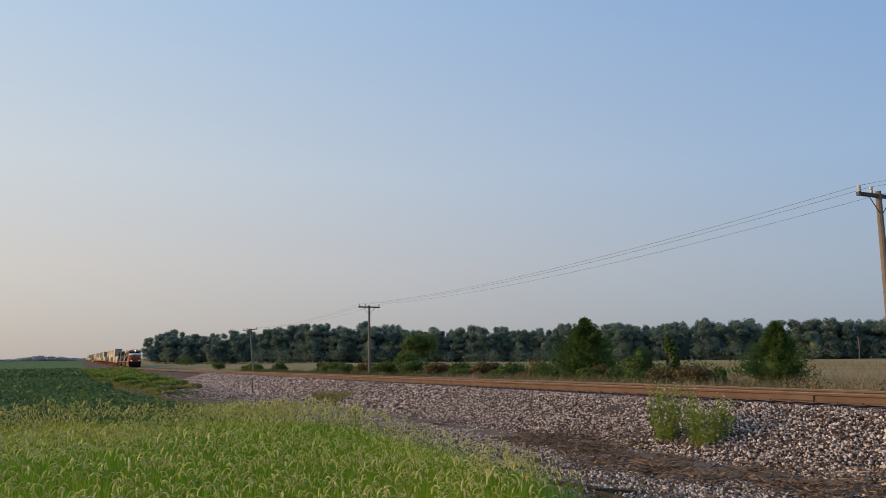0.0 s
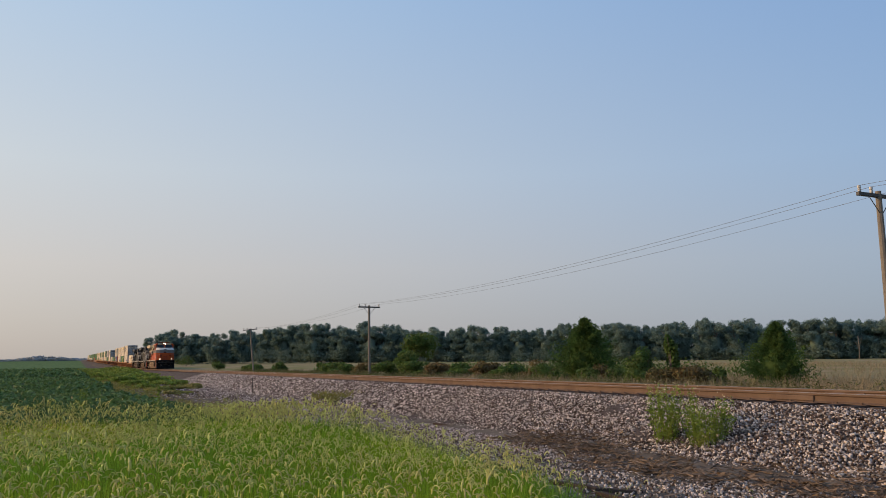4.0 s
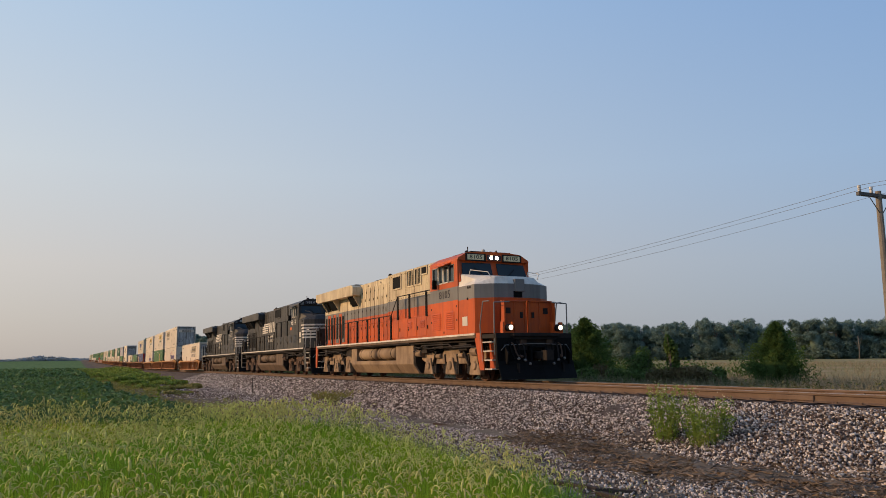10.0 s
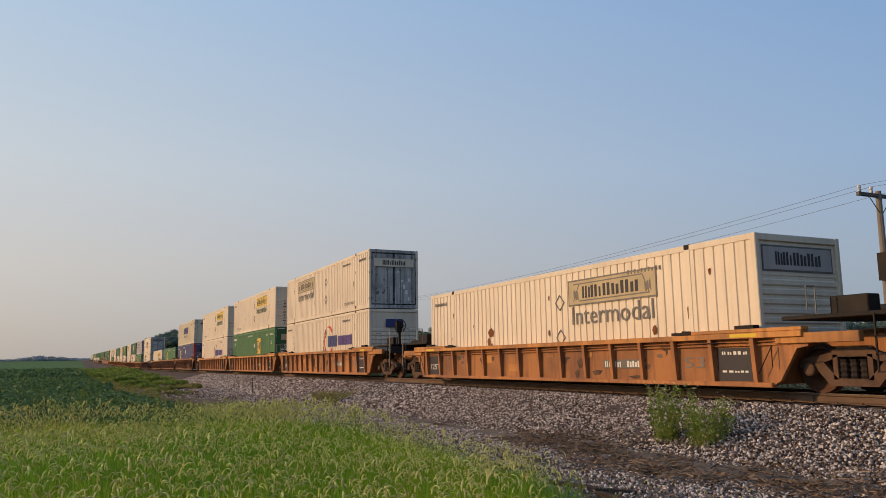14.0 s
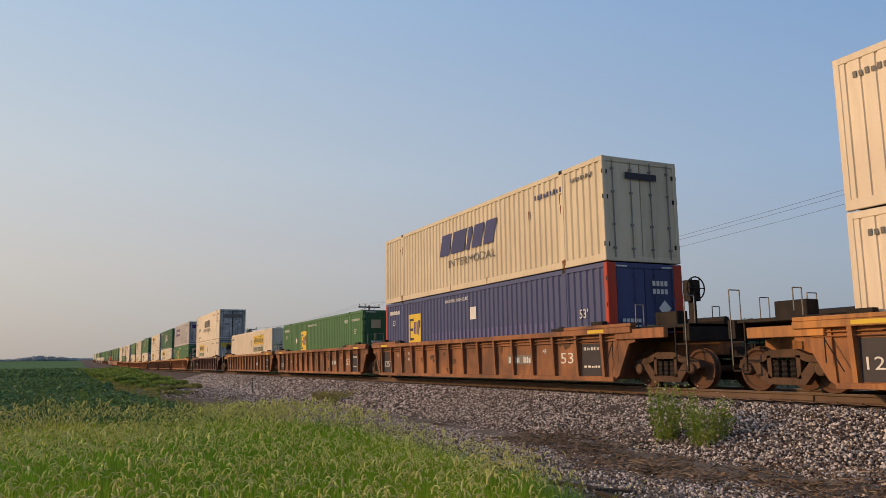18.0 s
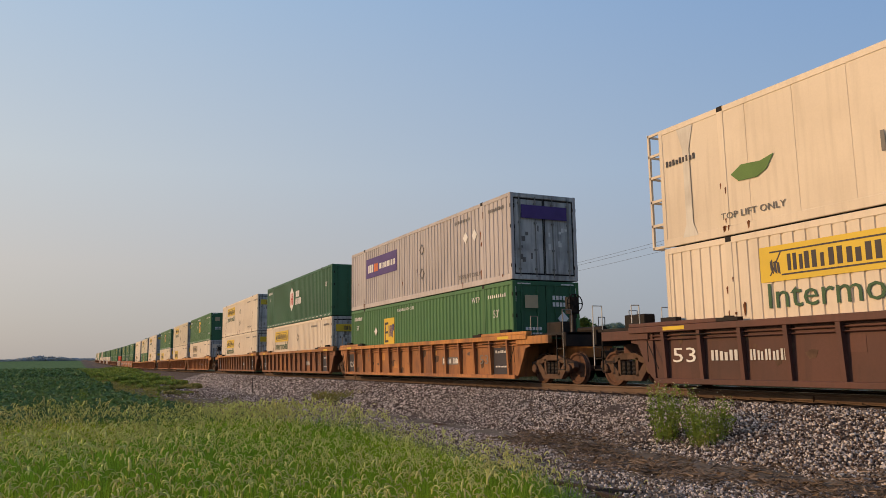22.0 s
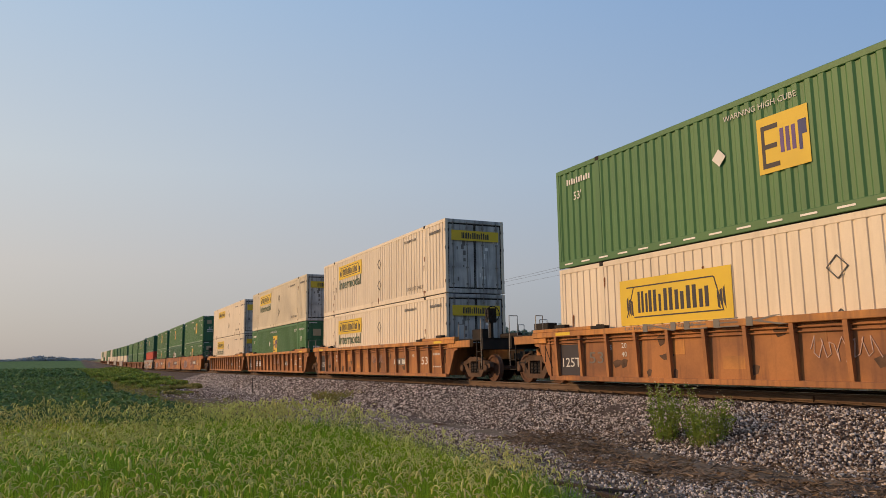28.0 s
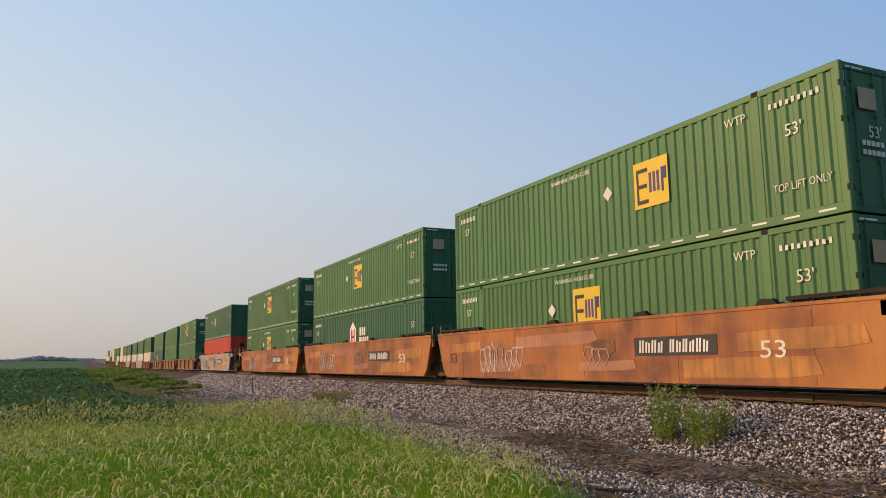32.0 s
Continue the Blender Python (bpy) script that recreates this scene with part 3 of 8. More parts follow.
    co = n.new("ShaderNodeTexCoord")
    xyz = n.new("ShaderNodeSeparateXYZ")
    l.new(co.outputs["Object"], xyz.inputs[0])
    wob = n.new("ShaderNodeTexNoise")
    wob.inputs["Scale"].default_value, wob.inputs["Detail"].default_value = 0.35, 5
    l.new(co.outputs["Object"], wob.inputs["Vector"])

    def edge(axis, lo, hi):
        s = n.new("ShaderNodeMath")
        s.operation = "MULTIPLY_ADD"
        s.inputs[1].default_value, s.inputs[2].default_value = 4.0, -2.0
        l.new(wob.outputs["Fac"], s.inputs[0])
        a = n.new("ShaderNodeMath")
        a.operation = "ADD"
        l.new(xyz.outputs[axis], a.inputs[0])
        l.new(s.outputs[0], a.inputs[1])
        r = n.new("ShaderNodeMapRange")
        r.inputs["From Min"].default_value, r.inputs["From Max"].default_value = lo, hi
        l.new(a.outputs[0], r.inputs["Value"])
        return r.outputs[0]

    def field(first, second, scale, stretch):
        mp = n.new("ShaderNodeMapping")
        mp.inputs["Scale"].default_value = stretch
        l.new(co.outputs["Object"], mp.inputs["Vector"])
        t = n.new("ShaderNodeTexNoise")
        t.inputs["Scale"].default_value, t.inputs["Detail"].default_value = scale, 8
        l.new(mp.outputs[0], t.inputs["Vector"])
        x = n.new("ShaderNodeMix")
        x.data_type = "RGBA"
        x.inputs["A"].default_value, x.inputs["B"].default_value = rgb(first), rgb(second)
        r = n.new("ShaderNodeMapRange")
        r.inputs["From Min"].default_value, r.inputs["From Max"].default_value = 0.35, 0.65
        l.new(t.outputs["Fac"], r.inputs["Value"])
        l.new(r.outputs[0], x.inputs["Factor"])
        return x.outputs["Result"]

    def over(below, above, fac):
        x = n.new("ShaderNodeMix")
        x.data_type = "RGBA"
        l.new(below, x.inputs["A"])
        l.new(above, x.inputs["B"])
        l.new(fac, x.inputs["Factor"])
        return x.outputs["Result"]

    # crop colours kept paler than the leaves, with some far haze in them
    crop = field((0.15, 0.22, 0.10), (0.105, 0.17, 0.08), 0.5, (0.12, 1.0, 1.0))
    meadow = field((0.36, 0.285, 0.185), (0.20, 0.21, 0.085), 0.06, (1.0, 1.0, 1.0))
    c = over(soil, crop, edge("Y", 3.6, 2.2))
    c = over(c, meadow, edge("Y", 17.5, 19.5))
    l.new(c, b.inputs["Base Color"])
    return m


def ground():
    xs = np.unique(np.concatenate([-np.geomspace(60, 4500, 60), np.arange(-60, 30.1, 1.0), np.geomspace(31, 1500, 25)]))
    ys = np.unique(np.concatenate([-np.geomspace(20, 4000, 40), np.arange(-20, 30, 0.8), np.geomspace(30, 4000, 45)]))
    X, Y = np.meshgrid(xs, ys, indexing="ij")
    near = np.clip(1.2 - np.abs(X) / 900, 0, 1)
    Z = bank(Y - bend(X)) + rise(X)
    rng = np.random.default_rng(1)
    Z = Z + rng.normal(0, 0.018, Z.shape) * (np.abs(Y - 13.8) > 4.2)
    Z = Z + near * 0.05 * np.sin(X * 0.31 + 1) * np.sin(Y * 0.43) * (np.abs(Y - 13.8) > 5)
    a, b = len(xs), len(ys)
    idx = np.arange(a * b).reshape(a, b)
    f = np.stack([idx[:-1, :-1], idx[1:, :-1], idx[1:, 1:], idx[:-1, 1:]], -1).reshape(-1, 4)
    ob = big_mesh("ground", np.stack([X, Y, Z], -1).reshape(-1, 3), f, ground_material(), smooth=True)
    tagged(ob, "flat farmland with soil verge, crop field and dry meadow", "ground", kind="structure")


# ---- the line
def rail_section(y):
    """The outline of a rail in y and z, its head at the top of the line."""
    half = [(0.000, 0.0), (0.030, 0.0), (0.037, -0.012), (0.036, -0.040), (0.010, -0.058), (0.009, -0.145), (0.040, -0.163), (0.076, -0.170), (0.076, -0.185), (0.0, -0.185)]
    full = half + [(-a, b) for a, b in half[::-1]]
    return [(y + a, RAIL_TOP + b) for a, b in full if True]


def line_points():
    return [60.0, 20.0] + list(np.arange(0, -241, -40.0)) + list(-np.geomspace(260, 1500, 24))


def swept(outline, xs):
    n = len(outline)
    s = Shape()
    v = [(x, y + float(bend(x)), z + float(rise(x))) for x in xs for y, z in outline]
    f = [(k * n + i, (k + 1) * n + i, (k + 1) * n + (i + 1) % n, k * n + (i + 1) % n) for k in range(len(xs) - 1) for i in range(n)]
    return s.add(v, f)


def track():
    for side in (-1, 1):
        y = TRACK_Y + side * 0.755
        rail = part("rail", swept(rail_section(y), line_points()), "rail")
        tagged(rail, "rusty brown steel rail on wooden ties", "rail", group="rails of the line", kind="structure")
        part("rail_head", swept([(y - 0.030, RAIL_TOP + 0.001), (y + 0.030, RAIL_TOP + 0.001), (y + 0.030, RAIL_TOP + 0.003), (y - 0.030, RAIL_TOP + 0.003)], line_points()), "rail_head", rail, "bright worn running surface")
        for jx in (-11.0, -38.6, -66.0):
            part("joint_bar", Shape().box(jx - 0.45, jx + 0.45, y - side * 0 - 0.045, y + 0.045, RAIL_TOP - 0.15, RAIL_TOP - 0.05), "rail", rail, "bolted joint bar", bevel=0.008)
    # ties, with spikes and plates on the near ones
    tie_mesh = None
    rng = random.Random(4)
    bed = tagged(new("track_bed"), "row of weathered wooden ties sunk in ballast", "track", kind="structure")
    for i in range(150):
        x = 2.0 - i * 0.52
        if tie_mesh is None:
            first = part("tie", Shape().box(-0.115, 0.115, -1.30, 1.30, -0.10, 0.0), "tie", bed, bevel=0.01)
            tie_mesh = first.data
            ob = first
        else:
            ob = new("tie", tie_mesh)
            ob.parent = bed
        ob.matrix_basis = pose(x + rng.uniform(-0.03, 0.03), TRACK_Y + rng.uniform(-0.04, 0.04), RAIL_TOP - 0.186, 0, 0, rng.uniform(-1, 1))
    rest = Shape()
    for i in range(150, 900):
        x = 2.0 - i * 0.52
        c = on_track(x).translation
        rest.box(x - 0.115, x + 0.115, c.y - 1.3, c.y + 1.3, c.z - 0.28, c.z - 0.187)
    tagged(part("ties", rest, "tie", bed), kind="stuff")
    plate = None
    for i in range(60):
        x = 2.0 - i * 0.52
        sh = Shape().box(-0.09, 0.09, -0.17, 0.17, 0, 0.012).box(-0.05, -0.02, -0.125, -0.09, 0.012, 0.04).box(0.02, 0.05, 0.09, 0.125, 0.012, 0.04)
        ob = part("tie_plate", sh, "rail", bed) if plate is None else new("tie_plate", plate)
        plate = ob.data
        ob.parent = bed
        ob.matrix_basis = pose(x, TRACK_Y - 0.755, RAIL_TOP - 0.1865)


def ballast():
    ys = [8.9, 9.4, 9.9, 10.4, 10.9, 11.4, 11.9, 12.3, 12.8, 13.3, 13.865, 14.4, 15.0, 15.5, 16.0, 16.6, 17.3]
    hs = [-0.06, 0.03, 0.17, 0.31, 0.45, 0.60, 0.74, 0.80, 0.77, 0.73, 0.76, 0.80, 0.81, 0.79, 0.70, 0.5, 0.2]
    xs = np.concatenate([np.arange(60, 10, -5.0), np.arange(10, -100, -0.5), -np.geomspace(100, 1500, 70)])
    rng = np.random.default_rng(2)
    X, Y = np.meshgrid(xs, ys, indexing="ij")
    Z = np.broadcast_to(hs, X.shape) + rise(X) + rng.normal(0, 0.012, X.shape)
    Y = Y + bend(X) + rng.normal(0, 0.05, X.shape) + 0.14 * np.sin(X * 0.4)[:, :] * (Y < 9.6)
    a, b = X.shape
    idx = np.arange(a * b).reshape(a, b)
    f = np.stack([idx[:-1, :-1], idx[:-1, 1:], idx[1:, 1:], idx[1:, :-1]], -1).reshape(-1, 4)
    bed = big_mesh("ballast", np.stack([X, Y, Z], -1).reshape(-1, 3), f, "ballast", smooth=True)
    tagged(bed, "sloping bed of grey and pinkish crushed stone ballast", "ballast", kind="structure")
    # stones
    cube = np.array([(x, y, z) for x in (-1, 1) for y in (-1, 1) for z in (-1, 1)], float)
    tri = np.array([(0, 1, 3), (0, 3, 2), (4, 6, 7), (4, 7, 5), (0, 4, 5), (0, 5, 1), (2, 3, 7), (2, 7, 6), (0, 2, 6), (0, 6, 4), (1, 5, 7), (1, 7, 3)])
    kinds = []
    for k in range(40):
        r = np.random.default_rng(100 + k)
        v = cube * r.uniform(0.45, 1.0, 3) * np.array([1.0, 0.9, 0.75])
        v = v * r.uniform(0.62, 1.0, (8, 1)) + r.normal(0, 0.10, (8, 3))
        ax = r.normal(0, 1, 3)
        R = np.array(Matrix.Rotation(r.uniform(0, 6.28), 3, Vector(ax)))
        kinds.append((v @ R.T, tri))

    def lay(x0, x1, y0, y1, count, small, large, seed):
        r = np.random.default_rng(seed)
        p = np.stack([r.uniform(x0, x1, count), r.uniform(y0, y1, count), np.zeros(count)], 1)
        p[:, 2] = np.interp(p[:, 1], ys, hs) + r.uniform(-0.01, 0.03, count)
        p = p[np.abs(p[:, 1] - (TRACK_Y - 0.755)) > 0.12]
        size = r.uniform(small, large, len(p)) * np.where(r.random(len(p)) < 0.08, 1.35, 1.0)
        return strew(kinds, p, r.uniform(0, 6.28, len(p)), size, rng=r)

    sets = [(-24, -2.5, 9.0, 12.64, 31000, 0.014, 0.031, "stone", 11), (-24, -2.5, 9.0, 12.64, 25000, 0.014, 0.031, "stone_dark", 12), (-42, -24, 9.0, 12.64, 9000, 0.028, 0.052, "stone", 18), (-42, -24, 9.0, 12.64, 8500, 0.028, 0.052, "stone_dark", 19),
            (-85, -42, 9.1, 12.64, 9000, 0.045, 0.08, "stone", 13), (-85, -42, 9.1, 12.64, 6500, 0.045, 0.08, "stone_dark", 14),
            (-30, -3, 5.6, 9.2, 21000, 0.010, 0.029, "stone", 15), (-30, -3, 5.6, 9.2, 12000, 0.009, 0.027, "stone_dark", 17), (-70, -30, 5.6, 9.25, 4200, 0.03, 0.055, "stone", 22), (-70, -30, 5.6, 9.25, 4800, 0.03, 0.055, "stone_dark", 23), (-24, -3, 13.3, 14.5, 1500, 0.03, 0.05, "stone_dark", 16)]
    for x0, x1, y0, y1, c, s0, s1, mt, seed in sets:
        if y1 < 9.3:
            r = np.random.default_rng(seed)
            p = np.stack([r.uniform(x0, x1, c), y1 - np.abs(r.normal(0, 1.9, c)), np.full(c, 0.0)], 1)
            v, f = strew(kinds, p, r.uniform(0, 6, c), r.uniform(s0, s1, c), rng=r)
        else:
            v, f = lay(x0, x1, y0, y1, c, s0, s1, seed)
        ob = big_mesh("ballast_stones", v, f, mt)
        ob.parent = bed
        tagged(ob, kind="stuff")
    # single stones that can be told apart where the line comes nearest
    r = np.random.default_rng(21)
    shared = {}
    for i in range(300):
        k = int(r.integers(0, 40))
        mt = "stone" if r.random() < 0.62 else "stone_dark"
        if (k, mt) not in shared:
            s = Shape().add([tuple(q) for q in kinds[k][0] * 0.034], [tuple(t) for t in tri])
            shared[k, mt] = part("stone", s, mt, bed)
            ob = shared[k, mt]
        else:
            ob = new("stone", shared[k, mt].data)
            ob.parent = bed
        y = r.uniform(9.6, 12.6)
        ob.matrix_basis = Matrix.LocRotScale((r.uniform(-16, -5), y, np.interp(y, ys, hs) + 0.03), Euler((0, 0, r.uniform(0, 6))), (r.uniform(0.8, 1.25),) * 3)


ground()
track()
ballast()

# ---- containers
CL, CW, CH = 16.154, 2.591, 2.896


def corrugated(x0, x1, y, z0, z1, period, groove, depth, out):
    """A pressed steel flank from x0 to x1; out: -1 towards -y, +1 towards +y."""
    n = max(1, round((x1 - x0) / period))
    p = (x1 - x0) / n
    s = groove * p
    pts = [(x0, 0.0)]
    for i in range(n):
        a = x0 + i * p
        flat_w = (p - s) / 2
        pts += [(a + flat_w, 0.0), (a + flat_w + s * 0.25, depth), (a + flat_w + s * 0.75, depth), (a + flat_w + s, 0.0)]
    pts.append((x1, 0.0))
    sh = Shape()
    v = [(x, y - out * d, z) for z in (z0, z1) for x, d in pts]
    k = len(pts)
    f = [(i, i + 1, k + i + 1, k + i) if out < 0 else (i + 1, i, k + i, k + i + 1) for i in range(k - 1)]
    return sh.add(v, f)


# a name as plain blocks: where each starts and how wide it is, for a row about 1.2 m long
NAME_AT = (-0.60, -0.46, -0.40, -0.22, -0.13, 0.06, 0.25, 0.45)
NAME_WIDE = (0.11, 0.04, 0.14, 0.04, 0.15, 0.15, 0.16, 0.15)


def sign_plate(box, fx, z, w, h, mat, scroll=True, y=-CW / 2 - 0.006):
    """A plate with a ribbon frame and a row of plain blocks in it."""
    p = part("sign_plate", flat([(fx - w / 2, z - h / 2), (fx + w / 2, z - h / 2), (fx + w / 2, z + h / 2), (fx - w / 2, z + h / 2)], y), mat, box, "sign plate with a dark ribbon design")
    if scroll:
        k = w * 0.53
        part("sign_mark", blocks([fx + q * k for q in NAME_AT], [q * k for q in NAME_WIDE], z - h * 0.24, z + h * 0.22, y - 0.004), "ink", p)
        t = 0.016
        rib = Shape()
        for e in (-1, 1):
            zz = z + e * h * 0.33
            a, b = (fx - w * 0.43, fx + w * 0.36) if e > 0 else (fx - w * 0.36, fx + w * 0.43)
            rib.prism([(a, zz - t), (b, zz - t), (b, zz + t), (a, zz + t)], y - 0.004, y, "y")
            rib.prism([(fx + e * w * 0.36, z + h * 0.33), (fx + e * w * 0.36 + 2 * t, z + h * 0.33), (fx + e * w * 0.43, z - h * 0.33), (fx + e * w * 0.43 - 2 * t, z - h * 0.33)], y - 0.0045, y, "y")
            for q in range(3):
                x0 = fx + e * w * (0.385 + 0.022 * q)
                rib.prism([(x0, z - h * (0.26 - 0.05 * q)), (x0 + 0.07, z - h * 0.30), (x0 + 0.05, z + h * (0.02 + 0.06 * q)), (x0 - 0.01, z + h * 0.05)], y - 0.005, y, "y")
        part("sign_ribbon", rib, "ink_grey" if mat == "faded" else "ink", p)
        if mat == "faded":
            edge = Shape()
            for e in (-1, 1):
                edge.prism([(fx - w / 2, z + e * (h / 2 - 0.02) - 0.02), (fx + w / 2, z + e * (h / 2 - 0.02) - 0.02), (fx + w / 2, z + e * (h / 2 - 0.02) + 0.02), (fx - w / 2, z + e * (h / 2 - 0.02) + 0.02)], y - 0.003, y, "y")
                edge.prism([(fx + e * (w / 2 - 0.02) - 0.02, z - h / 2), (fx + e * (w / 2 - 0.02) + 0.02, z - h / 2), (fx + e * (w / 2 - 0.02) + 0.02, z + h / 2), (fx + e * (w / 2 - 0.02) - 0.02, z + h / 2)], y - 0.0035, y, "y")
            part("sign_edge", edge, "ink_grey", p)
    return p


def blocks(starts, widths, z0, z1, y, slant=0.0, thick=0.004, axis="y"):
    """Plain upright blocks side by side in one mesh; across y for a flank, across x for an end."""
    sh, k = Shape(), slant * (z1 - z0) / 2
    for i, (x, w) in enumerate(zip(starts, widths)):
        # a wide block shows as two strokes, one of them a little shorter
        strokes = ((x, w),) if w < 0.09 else ((x, w * 0.38), (x + w * 0.60, w * 0.38))
        for q, (a, b) in enumerate(strokes):
            top = z1 - (0.0, 0.12, 0.0, 0.22)[(i + 2 * q) % 4] * (z1 - z0)
            sh.prism([(a - k, z0), (a + b - k, z0), (a + b + k, top), (a + k, top)], y, y + thick, axis)
    return sh


def bars(box, name, mat, fx, z, widths, h, gap=0.06, slant=0.0, y=-CW / 2 - 0.007):
    """A row of plain upright blocks that stands for lettering; a row of small ones is one mark."""
    x = fx - (sum(widths) + gap * (len(widths) - 1)) / 2
    starts = []
    for w in widths:
        starts.append(x)
        if name == "sign_block":
            part(name, flat([(x - slant * h / 2, z - h / 2), (x + w - slant * h / 2, z - h / 2), (x + w + slant * h / 2, z + h / 2), (x + slant * h / 2, z + h / 2)], y), mat, box)
        x += w + gap
    if name != "sign_block":
        part(name, blocks(starts, widths, z - h / 2, z + h / 2, y, slant), mat, box)


STYLES = {
    # paint, door paint, flank, sign, sign's middle along x from the container's middle, label
    "white_rear": ("c_white", "c_door", "groove", "yellow", -3.45, "white corrugated container with a yellow sign and green lettering"),
    "white_front": ("c_white", "c_white", "groove", "yellow", 3.45, "white corrugated container with a yellow sign and green lettering"),
    "white_faded": ("c_white", "c_white", "groove", "faded", 3.2, "white corrugated container with a faded sign and rust stains"),
    "white_faded_rear": ("c_white", "c_door", "groove", "faded", -3.4, "white corrugated container with a faded sign"),
    "white_plate": ("c_white", "c_door", "groove", "plate", -3.5, "white corrugated container with a large yellow sign"),
    "cream_rear": ("c_cream", "c_door", "groove", "yellow", -3.4, "cream corrugated container with a yellow sign and green lettering"),
    "smooth_white": ("c_white", "c_door", "smooth", "plate_small", -3.2, "smooth white riveted container with a yellow sign"),
    "prime": ("c_white", "c_door", "smooth", "prime", 0.0, "smooth white container with grey block design"),
    "swift": ("c_cream", "c_cream", "trap", "swift", 0.0, "cream corrugated container with slanted blue design"),
    "logistics": ("c_white", "c_white", "groove", "ring", 2.9, "white corrugated container with a red ring and blue design"),
    "green": ("c_green", "c_forest", "trap", "square", -0.05, "green corrugated container with a yellow square sign"),
    "green_front": ("c_green", "c_forest", "trap", "square", 2.8, "green corrugated container with a yellow square sign"),
    "green_rear": ("c_green", "c_forest", "trap", "square", -2.8, "green corrugated container with a yellow square sign"),
    "green_hex": ("c_forest", "c_forest", "trap", "hex", -0.8, "dark green corrugated container with a white hexagon sign"),
    "green_plain": ("c_green", "c_forest", "trap", "", 0, "plain green corrugated container"),
    "green_dull": ("c_forest", "c_forest", "trap", "small", -1.0, "dull green corrugated container with a small faded sign"),
    "blue": ("c_blue", "c_blue", "trap", "square", -4.8, "faded blue corrugated container with a yellow square sign"),
    "purple": ("c_grey", "c_door", "groove", "banner", -3.86, "warm grey corrugated container with a purple banner"),
    "red": ("c_red", "c_red", "trap", "", 0, "bright red corrugated container"),
    "white_plain": ("c_white", "c_white", "groove", "", 0, "plain white corrugated container"),
}
protos = {}


def container(style):
    if style in protos:
        return copy_thing(protos[style], Matrix())
    paint, door, flank, sign, sx, label = STYLES[style]
    box = tagged(new("container"), label, "container", group="containers on the train")
    protos[style] = box
    hl, hw = CL / 2, CW / 2
    period, groove, depth = {"groove": (0.285, 0.24, 0.026), "trap": (0.30, 0.62, 0.036), "smooth": (1.22, 0.03, 0.008)}[flank]
    for out in (-1, 1):
        # flank between the posts
        x_posts = [-hl + 0.10, -6.20, -6.02, 6.02, 6.20, hl - 0.10]
        far_off = style in ("green_plain", "white_plain")
        for a, b in ((0, 5),) if far_off else ((0, 1), (2, 3), (4, 5)):
            part("side_panel", corrugated(x_posts[a], x_posts[b], out * (hw - 0.012), 0.20, CH - 0.14, period, groove, depth, out), paint, box)
        part("top_rail", Shape().box(-hl, hl, out * (hw - 0.05), out * hw, CH - 0.14, CH), paint, box, bevel=0.012)
        part("bottom_rail", Shape().box(-hl, hl, out * (hw - 0.06), out * hw, 0.0, 0.20), paint, box, bevel=0.012)
        for x in () if far_off else (-6.11, 6.11):
            part("lift_post", Shape().box(x - 0.09, x + 0.09, out * (hw - 0.07), out * (hw + 0.002), 0.02, CH - 0.01), paint, box, bevel=0.01)
            part("lift_casting", Shape().box(x - 0.09, x + 0.09, out * (hw - 0.16), out * (hw + 0.005), CH - 0.115, CH + 0.012), "iron_dark", box, bevel=0.012)
        for x in (-hl + 0.05, hl - 0.05):
            part("corner_post", Shape().box(x - 0.07, x + 0.07, out * (hw - 0.12), out * (hw + 0.001), 0.0, CH), "c_red" if style == "blue" else paint, box, bevel=0.015)
    part("roof", Shape().box(-hl + 0.06, hl - 0.06, -hw + 0.05, hw - 0.05, CH - 0.06, CH - 0.02), paint, box)
    part("floor", Shape().box(-hl + 0.06, hl - 0.06, -hw + 0.05, hw - 0.05, 0.03, 0.12), "iron_dark", box)
    part("end_wall", Shape().box(-hl + 0.01, -hl + 0.05, -hw + 0.08, hw - 0.08, 0.1, CH - 0.05), paint, box)
    # door end, towards the engines
    part("end_header", Shape().box(hl - 0.10, hl, -hw + 0.10, hw - 0.10, CH - 0.15, CH - 0.005), door, box, bevel=0.01)
    part("end_sill", Shape().box(hl - 0.10, hl, -hw + 0.10, hw - 0.10, 0.0, 0.16), door, box, bevel=0.01)
    plain = style in ("green_plain", "white_plain")
    ribbed_end = style in ("white_front", "white_faded", "logistics")
    if ribbed_end:
        # closed end, pressed into level ribs
        prof = [(hl - 0.06, 0.16)]
        for k in range(9):
            z0 = 0.16 + k * 0.20
            prof += [(hl - 0.06, z0 + 0.03), (hl - 0.025, z0 + 0.06), (hl - 0.025, z0 + 0.15), (hl - 0.06, z0 + 0.18)]
        prof += [(hl - 0.06, 2.0), (hl - 0.045, 2.02), (hl - 0.045, CH - 0.17), (hl - 0.06, CH - 0.15), (hl - 0.10, CH - 0.15), (hl - 0.10, 0.16)]
        part("front_wall", Shape().prism(prof, -hw + 0.10, hw - 0.10), door, box, "closed end wall with level ribs")
    else:
        for e in (-1, 1):
            y0, y1 = e * 0.012, e * (hw - 0.10)
            leaf = part("door", Shape().box(hl - 0.07, hl - 0.02, y0, y1, 0.16, CH - 0.15), door, box, bevel=0.008)
            if not plain and style != "swift" and paint in ("c_white", "c_cream", "c_grey"):
                g = Shape()
                for ya, yb, za, zb in ((y0, y0 + e * 0.035, 0.17, CH - 0.16), (y1 - e * 0.06, y1, 0.17, CH - 0.16), (y0, y1, 0.17, 0.22), (y0, y1, CH - 0.21, CH - 0.16)):
                    g.box(hl - 0.021, hl - 0.014, ya, yb, za, zb)
                part("gasket", g, "iron_dark", leaf, "black rubber door seal")
